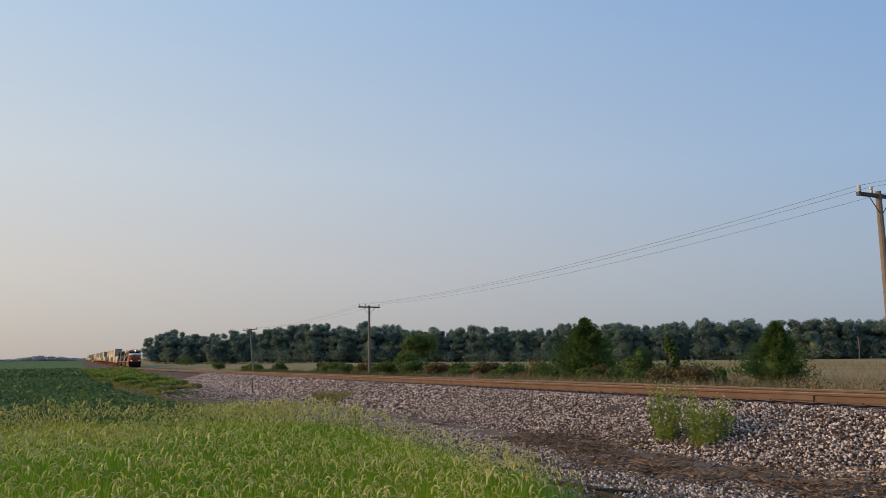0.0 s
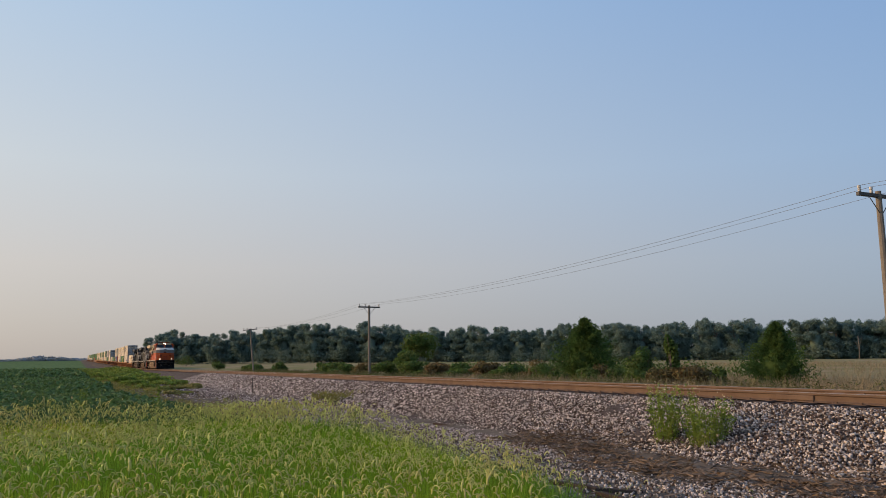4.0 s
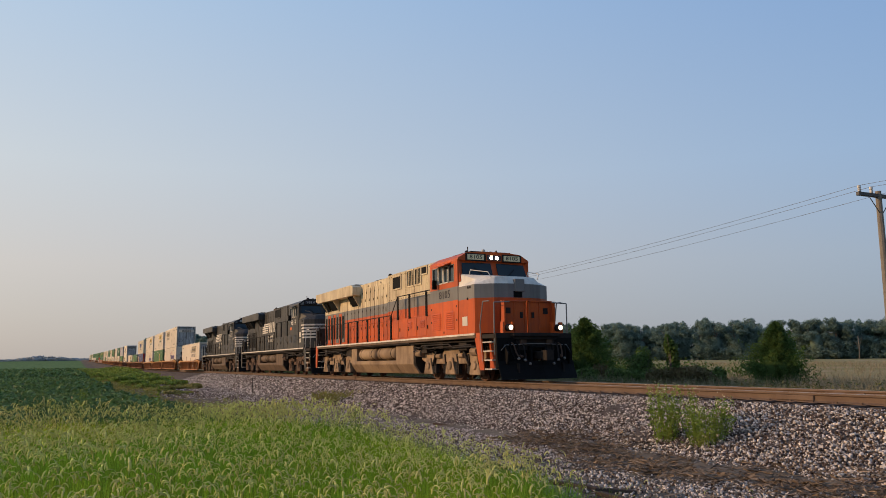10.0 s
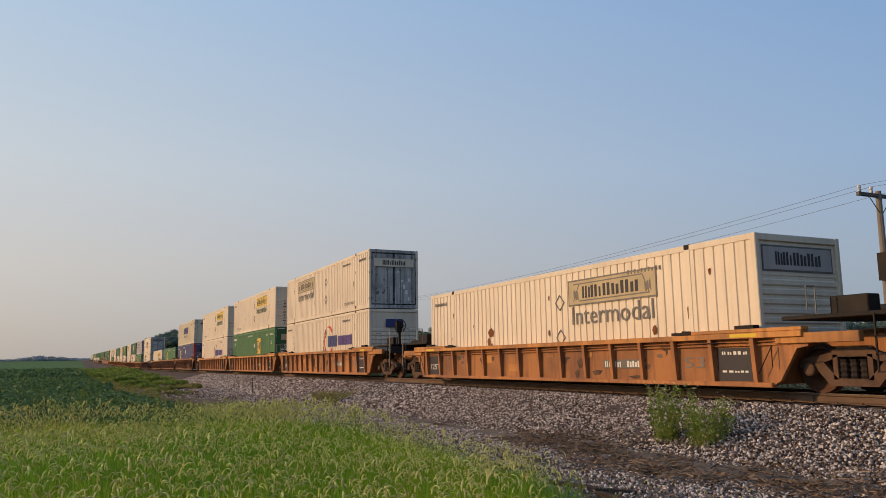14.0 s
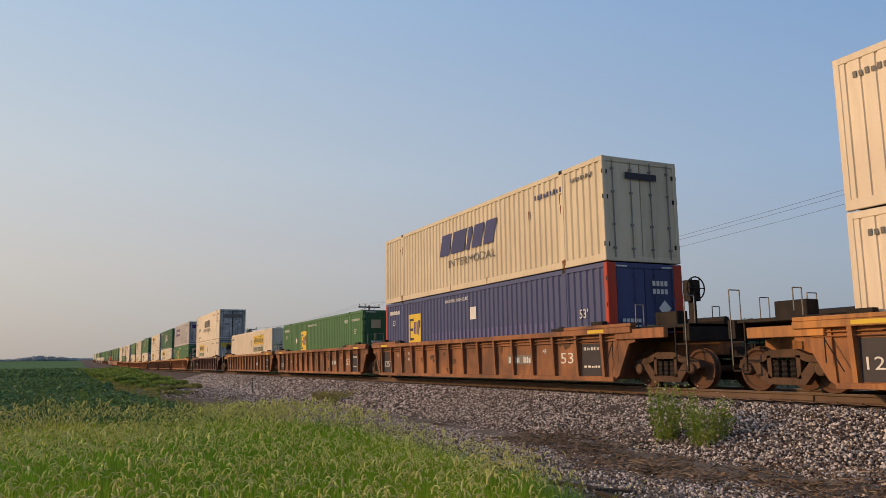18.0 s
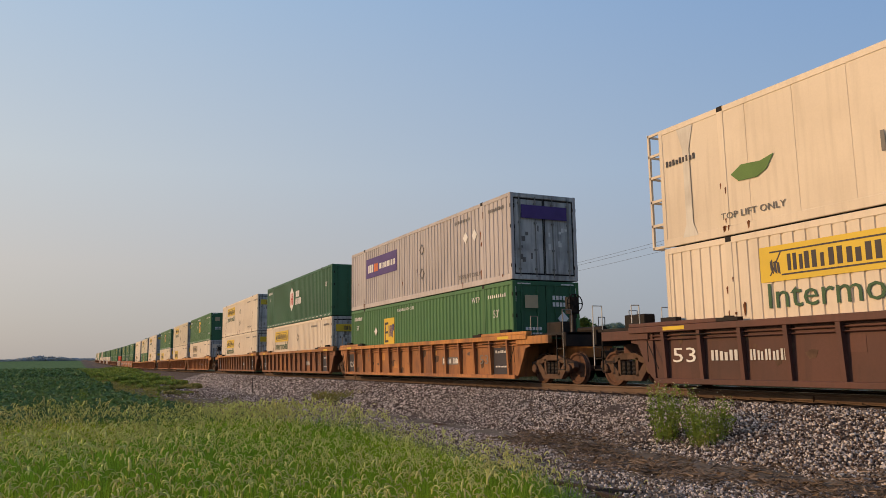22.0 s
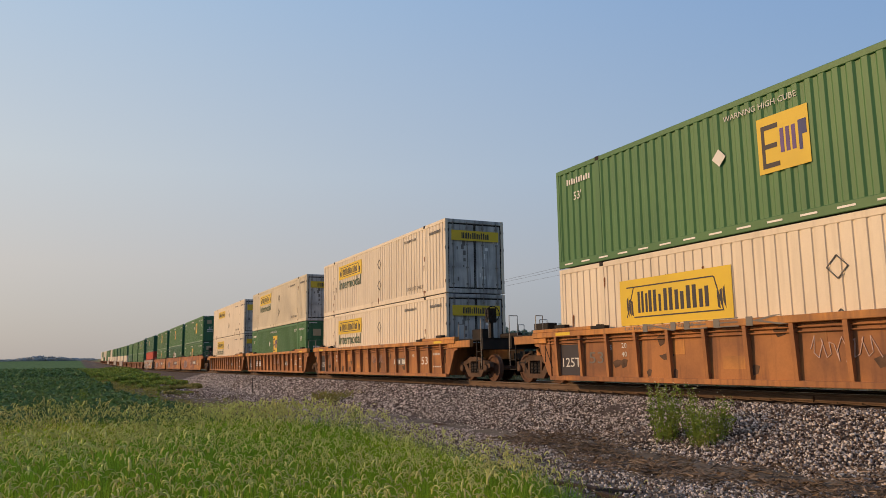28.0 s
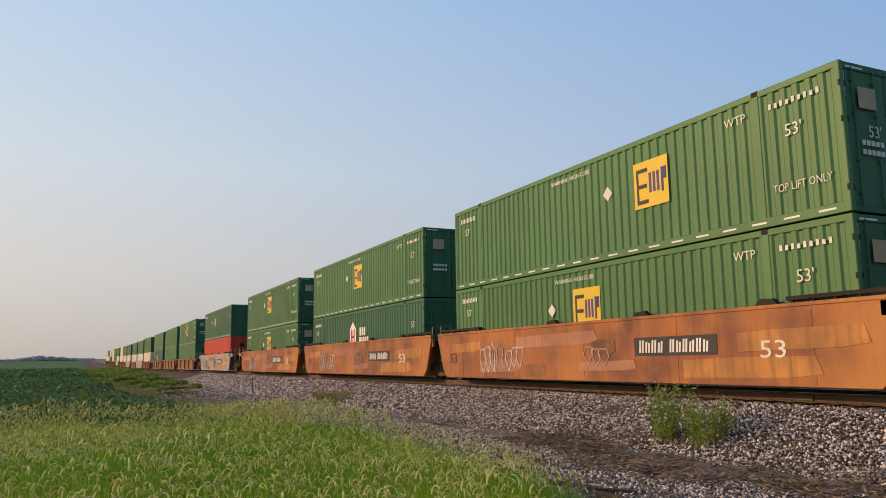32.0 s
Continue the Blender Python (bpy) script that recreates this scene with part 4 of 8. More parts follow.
                wear = Shape()
                rd = random.Random(len(style) * 7 + e)
                for _ in range(7):
                    ya, za = y0 + (y1 - y0) * rd.uniform(0.12, 0.8), rd.uniform(0.3, 2.0)
                    wear.box(hl - 0.020, hl - 0.017, ya, ya + e * rd.uniform(0.05, 0.16), za, za + rd.uniform(0.06, 0.22))
                part("door_notice", wear, "ink_grey" if e < 0 else "ink_white", leaf, "small worn notices on the door")
            for fy in () if plain else (0.28, 0.80):
                yy = e * (0.012 + (hw - 0.11) * fy)
                bar = Shape().tube((hl + 0.015, yy, 0.10), (hl + 0.015, yy, CH - 0.10), 0.017, 6)
                for zz in (0.35, 1.0, 1.9, 2.55):
                    bar.box(hl - 0.02, hl + 0.03, yy - 0.045, yy + 0.045, zz - 0.03, zz + 0.03)
                part("lock_bar", bar, "chain" if paint in ("c_white", "c_cream", "c_grey") else door, leaf, "upright door lock bar")
            for zz in () if plain else (0.45, 1.75, 2.45):
                part("hinge", Shape().box(hl - 0.03, hl + 0.012, e * (hw - 0.16), e * (hw + 0.004), zz - 0.06, zz + 0.06), "iron_dark", leaf)

    # markings
    y = -hw - 0.004
    dark = paint in ("c_green", "c_forest", "c_blue", "c_red")
    ink = "ink_white" if dark else "ink"
    if sign in ("yellow", "faded"):
        mat = "yellow" if sign == "yellow" else "faded"
        sign_plate(box, sx, 2.17, 3.70, 0.72, mat)
        lettering("sign_words", "Intermodal", 0.52, "ink_green" if sign == "yellow" else "ink_grey", box, (sx, y - 0.004, 1.50), width=3.4)
        if ribbed_end and sign == "yellow":
            part("end_sign", Shape().box(hl - 0.042, hl - 0.030, -0.46, 0.46, 2.38, 2.66), "yellow", box, "small yellow sign on the closed end")
            part("end_sign_mark", blocks([q * 0.62 for q in NAME_AT], [q * 0.62 for q in NAME_WIDE], 2.45, 2.58, hl - 0.028, 0, 0.004, "x"), "ink", box)
            lettering("end_words", "Intermodal", 0.13, "ink", box, (hl - 0.036, 0, 2.24), "front", width=0.85)
            soot = Shape()
            for k in range(9):
                for yy in (-0.62, 0.66):
                    w = 0.06 + 0.03 * math.sin(k * 2.3 + yy)
                    soot.box(hl - 0.0255, hl - 0.0235, yy - w, yy + w, 0.225 + k * 0.20, 0.305 + k * 0.20)
            part("soot_mark", soot, "iron_dark", box, "dark scuffs on the ribs")
        elif ribbed_end:
            rim = part("end_sign", Shape().box(hl - 0.04, hl - 0.032, -hw + 0.22, hw - 0.22, 2.10, 2.66), "ink_grey", box, "framed sign on the closed end")
            part("sign_face", Shape().box(hl - 0.030, hl - 0.026, -hw + 0.26, hw - 0.26, 2.14, 2.62), "c_grey", rim)
            row = blocks([q * 1.15 for q in NAME_AT], [q * 1.15 for q in NAME_WIDE], 2.24, 2.52, hl - 0.022, 0, 0.004, "x")
            part("end_sign_mark", row, "ink", rim)
        else:
            part("end_sign", Shape().box(hl + 0.034, hl + 0.04, -hw + 0.25, hw - 0.25, 2.05, 2.45), "yellow" if sign == "yellow" else "c_white", box, "sign across the end doors")
            row = blocks(NAME_AT, NAME_WIDE, 2.13, 2.37, hl + 0.041, 0, 0.004, "x")
            part("end_sign_mark", row, "ink", box)
    elif sign in ("plate", "plate_small"):
        sign_plate(box, sx, 1.72 if sign == "plate" else 2.2, 3.75, 1.15 if sign == "plate" else 0.66, "yellow")
        part("end_sign", Shape().box(hl + 0.034, hl + 0.04, -hw + 0.25, hw - 0.25, 1.95, 2.45), "yellow", box, "sign across the end doors")
        row = blocks(NAME_AT, NAME_WIDE, 2.06, 2.34, hl + 0.041, 0, 0.004, "x")
        part("end_sign_mark", row, "ink", box)
    elif sign == "prime":
        bars(box, "sign_block", "ink_grey", sx, 1.78, (0.46, 0.46, 0.20, 0.62, 0.46, 0.14, 0.44, 0.44), 0.70, 0.07)
        lettering("sign_words", "INTERMODAL", 0.40, "ink_grey", box, (sx, y - 0.004, 1.10), width=5.0)
        lettering("size_words", "53FT", 0.22, "ink", box, (7.0, y - 0.004, 2.05))
        lettering("size_words", "XHC", 0.22, "ink", box, (7.0, y - 0.004, 1.75))
        part("end_sign", Shape().box(hl + 0.034, hl + 0.04, -0.95, 0.95, 2.05, 2.40), "ink_grey", box)
        part("leaf_sign", flat([(-5.9, 1.30), (-5.7, 1.12), (-5.2, 1.10), (-4.95, 1.22), (-4.75, 1.50), (-5.1, 1.42), (-5.6, 1.46)], y - 0.004), "eco_green", box, "green leaf-shaped sign")
        bars(box, "mark_bar", "ink", -7.4, 2.0, (0.06,) * 9, 0.14, 0.05, y=y - 0.003)
        lat = Shape().box(-hl - 0.42, -hl - 0.36, -hw, -hw + 0.06, 0, CH).box(-hl - 0.42, -hl - 0.36, hw - 0.06, hw, 0, CH)
        for zz in (0.0, 0.55, 1.15, 1.75, 2.30, CH - 0.07):
            for e in (-1, 1):
                lat.box(-hl - 0.40, -hl, e * hw, e * (hw - 0.05), zz, zz + 0.06)
            lat.box(-hl - 0.41, -hl - 0.37, -hw + 0.05, hw - 0.05, zz, zz + 0.05)
        part("end_frame", lat, "c_white", box, "open white ladder frame on the end")
        for x in (-7.2, 6.5):
            part("lift_recess", flat([(x - 0.24, 0.15), (x + 0.24, 0.15), (x + 0.11, 0.45), (x + 0.10, 2.2), (x + 0.26, 2.75), (x - 0.26, 2.75), (x - 0.10, 2.2), (x - 0.11, 0.45)], y, 0.004), "white_paint", box, "pale flared lift post")
    elif sign == "swift":
        bars(box, "sign_block", "ink_blue", sx, 1.80, (0.82, 1.10, 0.28, 0.72, 0.72), 0.80, 0.16, 0.35)
        lettering("sign_words", "INTERMODAL", 0.30, "ink_grey", box, (sx + 0.3, y - 0.004, 1.02), width=3.6)
        bars(box, "mark_bar", "ink_blue", 5.4, 2.35, (0.08,) * 9, 0.16, 0.09)
        part("end_sign", Shape().box(hl + 0.034, hl + 0.04, -0.55, 0.55, 2.30, 2.48), "ink", box)
    elif sign == "ring":
        ring = []
        for k in range(26):
            a = math.radians(35 + k * 11.6)
            ring.append((sx - 1.35 + 0.80 * math.cos(a), 1.55 + 0.80 * math.sin(a)))
        inner = [(sx - 1.35 + 0.92 * (px - sx + 1.15), 1.55 + 0.92 * (pz - 1.55)) for px, pz in ring]
        s = Shape()
        v = [(px, y - 0.003, pz) for px, pz in ring + inner]
        s.add(v, [(i, i + 1, 27 + i, 26 + i)[::-1] for i in range(25)])
        part("sign_ring", s, "ink_red", box, "broken red ring")
        bars(box, "sign_block", "ink_blue", sx - 0.75, 1.50, (0.50, 0.46, 0.54), 0.60, 0.08)
        bars(box, "sign_block", "ink_purple", sx + 1.45, 1.50, (0.16, 0.28, 0.28, 0.10, 0.24, 0.14, 0.10, 0.26, 0.24), 0.50, 0.06)
        part("end_sign", Shape().box(hl + 0.034, hl + 0.04, -0.45, 0.45, 2.0, 2.4), "ink_blue", box)
    elif sign == "square":
        p = part("sign_plate", flat([(sx - 0.62, 1.10), (sx + 0.62, 1.10), (sx + 0.62, 2.28), (sx - 0.62, 2.28)], y - 0.002), "yellow", box, "yellow square sign with block design")
        for a, b, c, d, mm in ((-0.52, -0.44, 1.2, 2.1, "ink"), (-0.44, -0.10, 1.2, 1.30, "ink"), (-0.44, -0.14, 1.60, 1.70, "ink"), (-0.44, -0.10, 2.0, 2.1, "ink"),
                               (-0.06, 0.03, 1.45, 1.95, "ink_purple"), (0.08, 0.17, 1.45, 1.95, "ink_purple"), (0.22, 0.31, 1.45, 1.95, "ink_purple"), (0.38, 0.46, 1.40, 2.0, "ink_blue"), (0.46, 0.57, 1.70, 2.0, "ink_blue")):
            part("sign_block", flat([(sx + a, c), (sx + b, c), (sx + b, d), (sx + a, d)], y - 0.006), mm, p)
        if paint == "c_blue":
            strips = Shape()
            for k in range(10, 39):
                strips.prism([(-6.02 + k * 0.301 - 0.055, 0.78 + 0.04 * math.sin(k * 1.9)), (-6.02 + k * 0.301 + 0.055, 0.78), (-6.02 + k * 0.301 + 0.055, 1.42), (-6.02 + k * 0.301 - 0.055, 1.42 + 0.03 * math.sin(k))], -hw + 0.006, -hw + 0.014, "y")
            part("faded_paint", strips, "lilac", box, "pale lilac sun-faded paint")
            part("label_square", flat([(0.2, 1.78), (0.66, 1.78), (0.66, 2.22), (0.2, 2.22)], y - 0.003), "ink_white", box, "white square label")
            part("label_square", flat([(6.75, 0.72), (7.3, 0.72), (7.3, 1.22), (6.75, 1.22)], y - 0.003), "ink_white", box, "white square label")
            part("end_label", Shape().box(hl + 0.034, hl + 0.04, -0.05, 0.45, 0.75, 1.22), "faded", box, "pale square label on the end")
            for e in (-1, 1):
                part("end_post", Shape().box(hl - 0.02, hl + 0.03, e * (hw - 0.30), e * (hw - 0.002), 0.02, CH - 0.02), "c_red", box, "red corner post", bevel=0.01)
        else:
            part("end_sign", Shape().box(hl + 0.034, hl + 0.04, -0.85, -0.35, 2.0, 2.42), "faded", box, "small square sign on the door")
        lettering("size_words", "53'", 0.24, "ink_white", box, (hl + 0.036, 0.55, 0.85), "front")
        lettering("size_words", "53'", 0.24, "ink_white", box, (hl + 0.036, -0.45, 1.55), "front") if sx > 2 else None
        part("end_placard", Shape().prism([(0.62, 1.45), (0.84, 1.67), (0.62, 1.89), (0.40, 1.67)], hl + 0.034, hl + 0.038, "x"), "ink_white", box, "white diamond placard")
        part("end_label", Shape().box(hl + 0.034, hl + 0.038, 0.35, 0.85, 0.42, 0.62), "faded", box, "pale label")
        marks = Shape()
        for i in range(4):
            marks.box(hl + 0.034, hl + 0.038, 0.22 + i * 0.14, 0.32 + i * 0.14, 2.28, 2.42).box(hl + 0.034, hl + 0.038, 0.22 + i * 0.14, 0.32 + i * 0.14, 2.06, 2.2)
        for i in range(5):
            marks.box(hl + 0.034, hl + 0.038, -0.85 + i * 0.13, -0.75 + i * 0.13, 1.28, 1.38).box(hl + 0.034, hl + 0.038, -0.85 + i * 0.13, -0.75 + i * 0.13, 1.10, 1.20)
        part("end_mark", marks, "ink_white", box, "rows of small white marks")
        for a, b, c, d in ((-1.2, -1.16, 2.2, 2.7), (1.16, 1.2, 2.2, 2.7), (-1.1, -0.6, 2.78, 2.82), (0.6, 1.1, 2.78, 2.82)):
            part("end_reflector", Shape().box(hl + 0.002, hl + 0.006, a, b, c, d), "ink_white", box)
    elif sign == "hex":
        part("sign_plate", flat([(sx + 0.58 * math.cos(math.radians(a)) * 0.95, 1.60 + 0.78 * math.sin(math.radians(a))) for a in (30, 90, 150, 210, 270, 330)], y - 0.002), "ink_white", box, "white hexagon sign with red bars")
        for a, b, c, d in ((-0.28, -0.14, 1.2, 2.0), (0.14, 0.28, 1.2, 2.0), (-0.28, 0.28, 1.54, 1.66), (-0.04, 0.04, 1.25, 1.95)):
            part("sign_block", flat([(sx + a, c), (sx + b, c), (sx + b, d), (sx + a, d)], y - 0.006), "ink_red", box)
        bars(box, "sign_block", "ink_white", sx + 1.45, 1.84, (0.26, 0.22, 0.22), 0.40, 0.07)
        bars(box, "sign_block", "ink_white", sx + 1.65, 1.36, (0.26, 0.16, 0.22, 0.22, 0.22), 0.40, 0.06)
    elif sign == "banner":
        part("sign_plate", flat([(sx - 2.0, 1.42), (sx + 2.0, 1.42), (sx + 2.0, 2.36), (sx - 2.0, 2.36)], y - 0.002), "ink_purple", box, "purple banner with white and orange blocks")
        bars(box, "sign_block", "ink_white", sx - 1.35, 1.86, (0.20, 0.20, 0.20), 0.38, 0.05, y=y - 0.008)
        bars(box, "sign_block", "ink_orange", sx - 0.62, 1.86, (0.22, 0.22), 0.38, 0.05, y=y - 0.008)
        bars(box, "sign_block", "ink_white", sx + 0.82, 1.86, (0.24, 0.10, 0.08, 0.08, 0.12, 0.26, 0.12, 0.14, 0.12, 0.08), 0.26, 0.07, y=y - 0.008)
        part("end_sign", Shape().box(hl + 0.034, hl + 0.04, -0.9, 0.9, 2.05, 2.5), "ink_purple", box)
        for x in (4.85, 5.55):
            part("placard", flat([(x, 1.62), (x + 0.20, 1.84), (x, 2.06), (x - 0.20, 1.84)], y - 0.004), "ink_white", box, "white diamond placard")
    elif sign == "small":
        part("sign_plate", flat([(sx - 0.45, 1.3), (sx + 0.45, 1.3), (sx + 0.45, 2.1), (sx - 0.45, 2.1)], y - 0.002), "faded", box, "small faded sign")
    if dark and sign:
        lettering("size_words", "53'", 0.26, "ink_white", box, (7.0, y - 0.003, 1.85 if paint != "c_blue" else 1.55))
        if sign == "square" and paint != "c_blue":
            lettering("lift_words", "TOP LIFT ONLY", 0.17, "ink_white", box, (7.1, y - 0.003, 0.72), width=1.35)
            lettering("top_words", "WTP", 0.20, "ink_white", box, (5.55, y - 0.003, 2.42))
            part("code_mark", blocks([6.45 + q * 0.14 for q in range(9)], [0.07] * 9, 2.40, 2.52, y - 0.003), "ink_white", box)
        lettering("size_words", "53'", 0.24, "ink_white", box, (-7.05, y - 0.003, 2.0))
        if sign == "square":
            lettering("warning_words", "WARNING HIGH CUBE", 0.13, "ink_white", box, (-0.9 if sx < -1.5 else -0.6, y - 0.003, 2.55), width=1.9)
        d = 0.20
        if sign != "hex" and paint != "c_blue":
            part("placard", flat([(sx - 1.7, 1.75 - d), (sx - 1.7 + d, 1.75), (sx - 1.7, 1.75 + d), (sx - 1.7 - d, 1.75)], y - 0.004), "ink_white", box, "white diamond placard")
        bars(box, "mark_bar", "ink_white", -7.0, 2.46, (0.07,) * 10, 0.17, 0.045, y=y - 0.003)
        strips = Shape()
        for x in np.arange(-7.6, 7.9, 0.8):
            strips.prism([(x - 0.19, 0.08), (x + 0.19, 0.08), (x + 0.19, 0.12), (x - 0.19, 0.12)], y - 0.002, y + 0.002, "y")
        part("reflector", strips, "ink_white", box, "row of pale reflector strips")
    elif not dark and flank != "trap" and sign:
        lettering("lift_words", "TOP LIFT ONLY", 0.15, "ink_grey", box, (-5.4 if sx > -2.5 else 5.1, y - 0.003, 0.42), width=1.7)
        bars(box, "mark_bar", "ink_grey", 4.6, 2.50, (0.06,) * 10, 0.11, 0.07, y=y - 0.003)
        hold = Shape()
        for zz in (0.95, 1.95):
            for a, b in (((0.9, zz - 0.22), (1.12, zz)), ((1.12, zz), (0.9, zz + 0.22)), ((0.9, zz + 0.22), (0.68, zz)), ((0.68, zz), (0.9, zz - 0.22))):
                hold.tube((a[0], y - 0.002, a[1]), (b[0], y - 0.002, b[1]), 0.012, 4)
        part("placard_holder", hold, "ink_grey", box, "empty diamond placard frame")
    if not plain and not dark:
        # rust that has run from the lift posts, the lower rail and dents
        rr = random.Random(sum(map(ord, style)))
        runs = Shape()
        for _ in range(16):
            x, z = rr.choice((-6.11, 6.11, rr.uniform(-7.8, 7.8))) + rr.uniform(-0.12, 0.12), rr.choice((0.2, rr.uniform(0.25, 2.6)))
            w, h = rr.uniform(0.012, 0.05), rr.uniform(0.05, 0.30)
            runs.prism([(x - w, z), (x - w * 0.3, z - h), (x + w * 0.4, z - h * 0.8), (x + w, z + h * 0.1), (x + w * 0.2, z + h * 0.25)], y - 0.0015, y + 0.004, "y")
        part("rust_streak", runs, "rust", box, "thin brown rust streaks")
        fx = -7.15 if sx > 0 else 7.15
        part("code_mark", blocks([fx - 0.55 + q * 0.12 for q in range(9)], [0.075] * 9, 2.42, 2.54, y - 0.003), "ink_grey", box)
    if sign == "faded" and sx > 0:
        for x, z, w, h in ((-3.4, 0.95, 0.10, 0.14), (-3.2, 0.80, 0.06, 0.10), (4.9, 1.0, 0.09, 0.12), (0.3, 1.1, 0.05, 0.10), (-3.25, 1.25, 0.20, 0.16)):
            part("rust_patch", flat([(x - w, z), (x - w * 0.4, z - h), (x + w * 0.7, z - h * 0.8), (x + w, z + h * 0.2), (x + w * 0.2, z + h), (x - w * 0.7, z + h * 0.6)], y - 0.002), "rust", box, "bleeding rust patch")
    if style in ("green_plain", "white_plain", "green_dull"):
        fuse(box)
    return box


def fuse(thing):
    """Joins the like pieces of a thing that stays far off."""
    for holder in [thing] + [c for c in thing.children if c.children]:
        alike = collections.defaultdict(list)
        for p in holder.children:
            if p.type == "MESH" and not p.children and "wheelset" not in p.name:
                alike[p.name.split(".")[0], p.data.materials[0].name].append(p)
        for pieces in alike.values():
            if len(pieces) < 2:
                continue
            sh = Shape()
            for p in pieces:
                sh.add([p.matrix_basis @ q.co for q in p.data.vertices], [tuple(f.vertices) for f in p.data.polygons])
            me = bpy.data.meshes.new(pieces[0].name)
            me.from_pydata(sh.v, [], sh.f)
            me.materials.append(pieces[0].data.materials[0])
            pieces[0].data, pieces[0].matrix_basis = me, Matrix()
            for p in pieces[1:]:
                bpy.data.objects.remove(p)


# ---- well cars
def wheelset(name, parent, x, z, r, gauge_half=0.755):
    s = Shape()
    for e in (-1, 1):
        y = e * gauge_half
        s.lathe([(0.08, y - e * 0.07), (r * 0.80, y - e * 0.045), (r + 0.028, y - e * 0.075), (r + 0.028, y - e * 0.045), (r, y - e * 0.040), (r - 0.005, y + e * 0.065), (r * 0.88, y + e * 0.068), (r * 0.80, y + e * 0.030), (r * 0.42, y + e * 0.012), (r * 0.30, y + e * 0.06), (0.09, y + e * 0.07)][::1 if e > 0 else -1], (0, 0, 0), "y", 22)
    s.tube((0, -1.0, 0), (0, 1.0, 0), 0.085, 10)
    # a chalk mark and a bolt ring let the turning show
    w = part(name, s, "wheel", parent, "rusty steel wheels on one axle", smooth=False)
    w.matrix_basis = pose(x, 0, z)
    return w


def freight_truck(car, x):
    t = part("truck", Shape().box(x - 0.22, x + 0.22, -0.95, 0.95, 0.35, 0.62).box(x - 0.35, x + 0.35, -0.3, 0.3, 0.55, 0.75), "iron_dark", car, "cast-iron freight truck")
    r = 0.46
    for e in (-1, 1):
        y0, y1 = e * 0.93, e * 1.09
        top = [(-1.15, 0.50), (-1.10, 0.66), (-0.62, 0.74), (-0.30, 0.86), (0.30, 0.86), (0.62, 0.74), (1.10, 0.66), (1.15, 0.50), (0.95, 0.42), (0.80, 0.58), (0.50, 0.62), (0.34, 0.70), (-0.34, 0.70), (-0.50, 0.62), (-0.80, 0.58), (-0.95, 0.42)]
        low = [(-0.86, 0.58), (-0.62, 0.62), (-0.36, 0.34), (-0.32, 0.30), (0.32, 0.30), (0.36, 0.34), (0.62, 0.62), (0.86, 0.58), (0.48, 0.16), (-0.48, 0.16)]
        part("side_frame", Shape().prism([(x + a, b) for a, b in top], y0, y1).prism([(x + a, b) for a, b in low], y0, y1)
             .box(x - 0.40, x - 0.30, y0, y1, 0.28, 0.74).box(x + 0.30, x + 0.40, y0, y1, 0.28, 0.74), "iron", t, "cast side frame")
        sp = Shape()
        for dx in (-0.20, 0.0, 0.20):
            sp.lathe([(0.075, 0.30 + k * 0.05) if k % 2 == 0 else (0.095, 0.30 + k * 0.05) for k in range(8)], (x + dx, (y0 + y1) / 2, 0), "z", 8)
        part("spring_nest", sp, "iron_dark", t)
        for dx in (-0.89, 0.89):
            part("bearing_cap", Shape().lathe([(0.0, 0.0), (0.10, 0.0), (0.13, -0.02), (0.13, -0.16)] if e > 0 else [(0.13, 0.16), (0.13, 0.02), (0.10, 0.0), (0.0, 0.0)], (x + dx, e * 1.17, r + 0.005), "y", 10), "iron", t)
    for dx in (-0.89, 0.89):
        wheelset("wheelset", t, x + dx, r, r)
    return t


WELL = {
    "orange_low": ("well_rust", "well_yellow", True, "weathered orange well car with upright side ribs"),
    "low": ("well_rust", "well_yellow", True, "weathered orange well car with low ribbed sides"),
    "yellow": ("well_rust", "well_yellow", True, "weathered yellow-orange well car with upright side ribs"),
    "orange": ("well_sheet", "well_orange", True, "weathered orange well car with upright side ribs"),
    "brown": ("well_brown", "well_brown", True, "rust-brown well car with upright side ribs"),
    "maroon": ("well_maroon", "well_maroon", True, "maroon-brown well car with upright side ribs"),
    "two_tone": ("well_rust", "well_yellow", True, "brown well car with an orange-yellow top chord"),
    "patchy": ("well_patchy", "well_patchy", False, "smooth-sided orange well car with patched paint and scrawls"),
    "grey": ("well_grey", "well_grey", False, "smooth-sided weathered grey well car"),
}
well_protos = {}


def well_car(style, front, rear, detail=True):
    key = (style, front, rear, detail)
    if key in well_protos:
        return copy_thing(well_protos[key], Matrix())
    body, chord, ribbed, label = WELL[style]
    car = tagged(new("well_car"), label, "rail car", group="well cars of the train")
    well_protos[key] = car
    hx = 9.25
    for e in (-1, 1):
        if ribbed:
            part("top_chord", Shape().box(-hx, hx, e * 1.36, e * 1.57, 1.56, 1.73), chord, car, bevel=0.012)
            part("side_sheet", Shape().prism([(-8.35, 0.22), (8.35, 0.22), (8.55, 0.45), (8.95, 1.56), (-8.95, 1.56), (-8.55, 0.45)], e * 1.40, e * 1.42), body, car)
            part("bottom_chord", Shape().box(-8.45, 8.45, e * 1.36, e * 1.52, 0.16, 0.30), body, car, bevel=0.01)
            n = 15 if detail else 5
            rib = None
            for i in range(n):
                x = -8.05 + i * 16.1 / (n - 1)
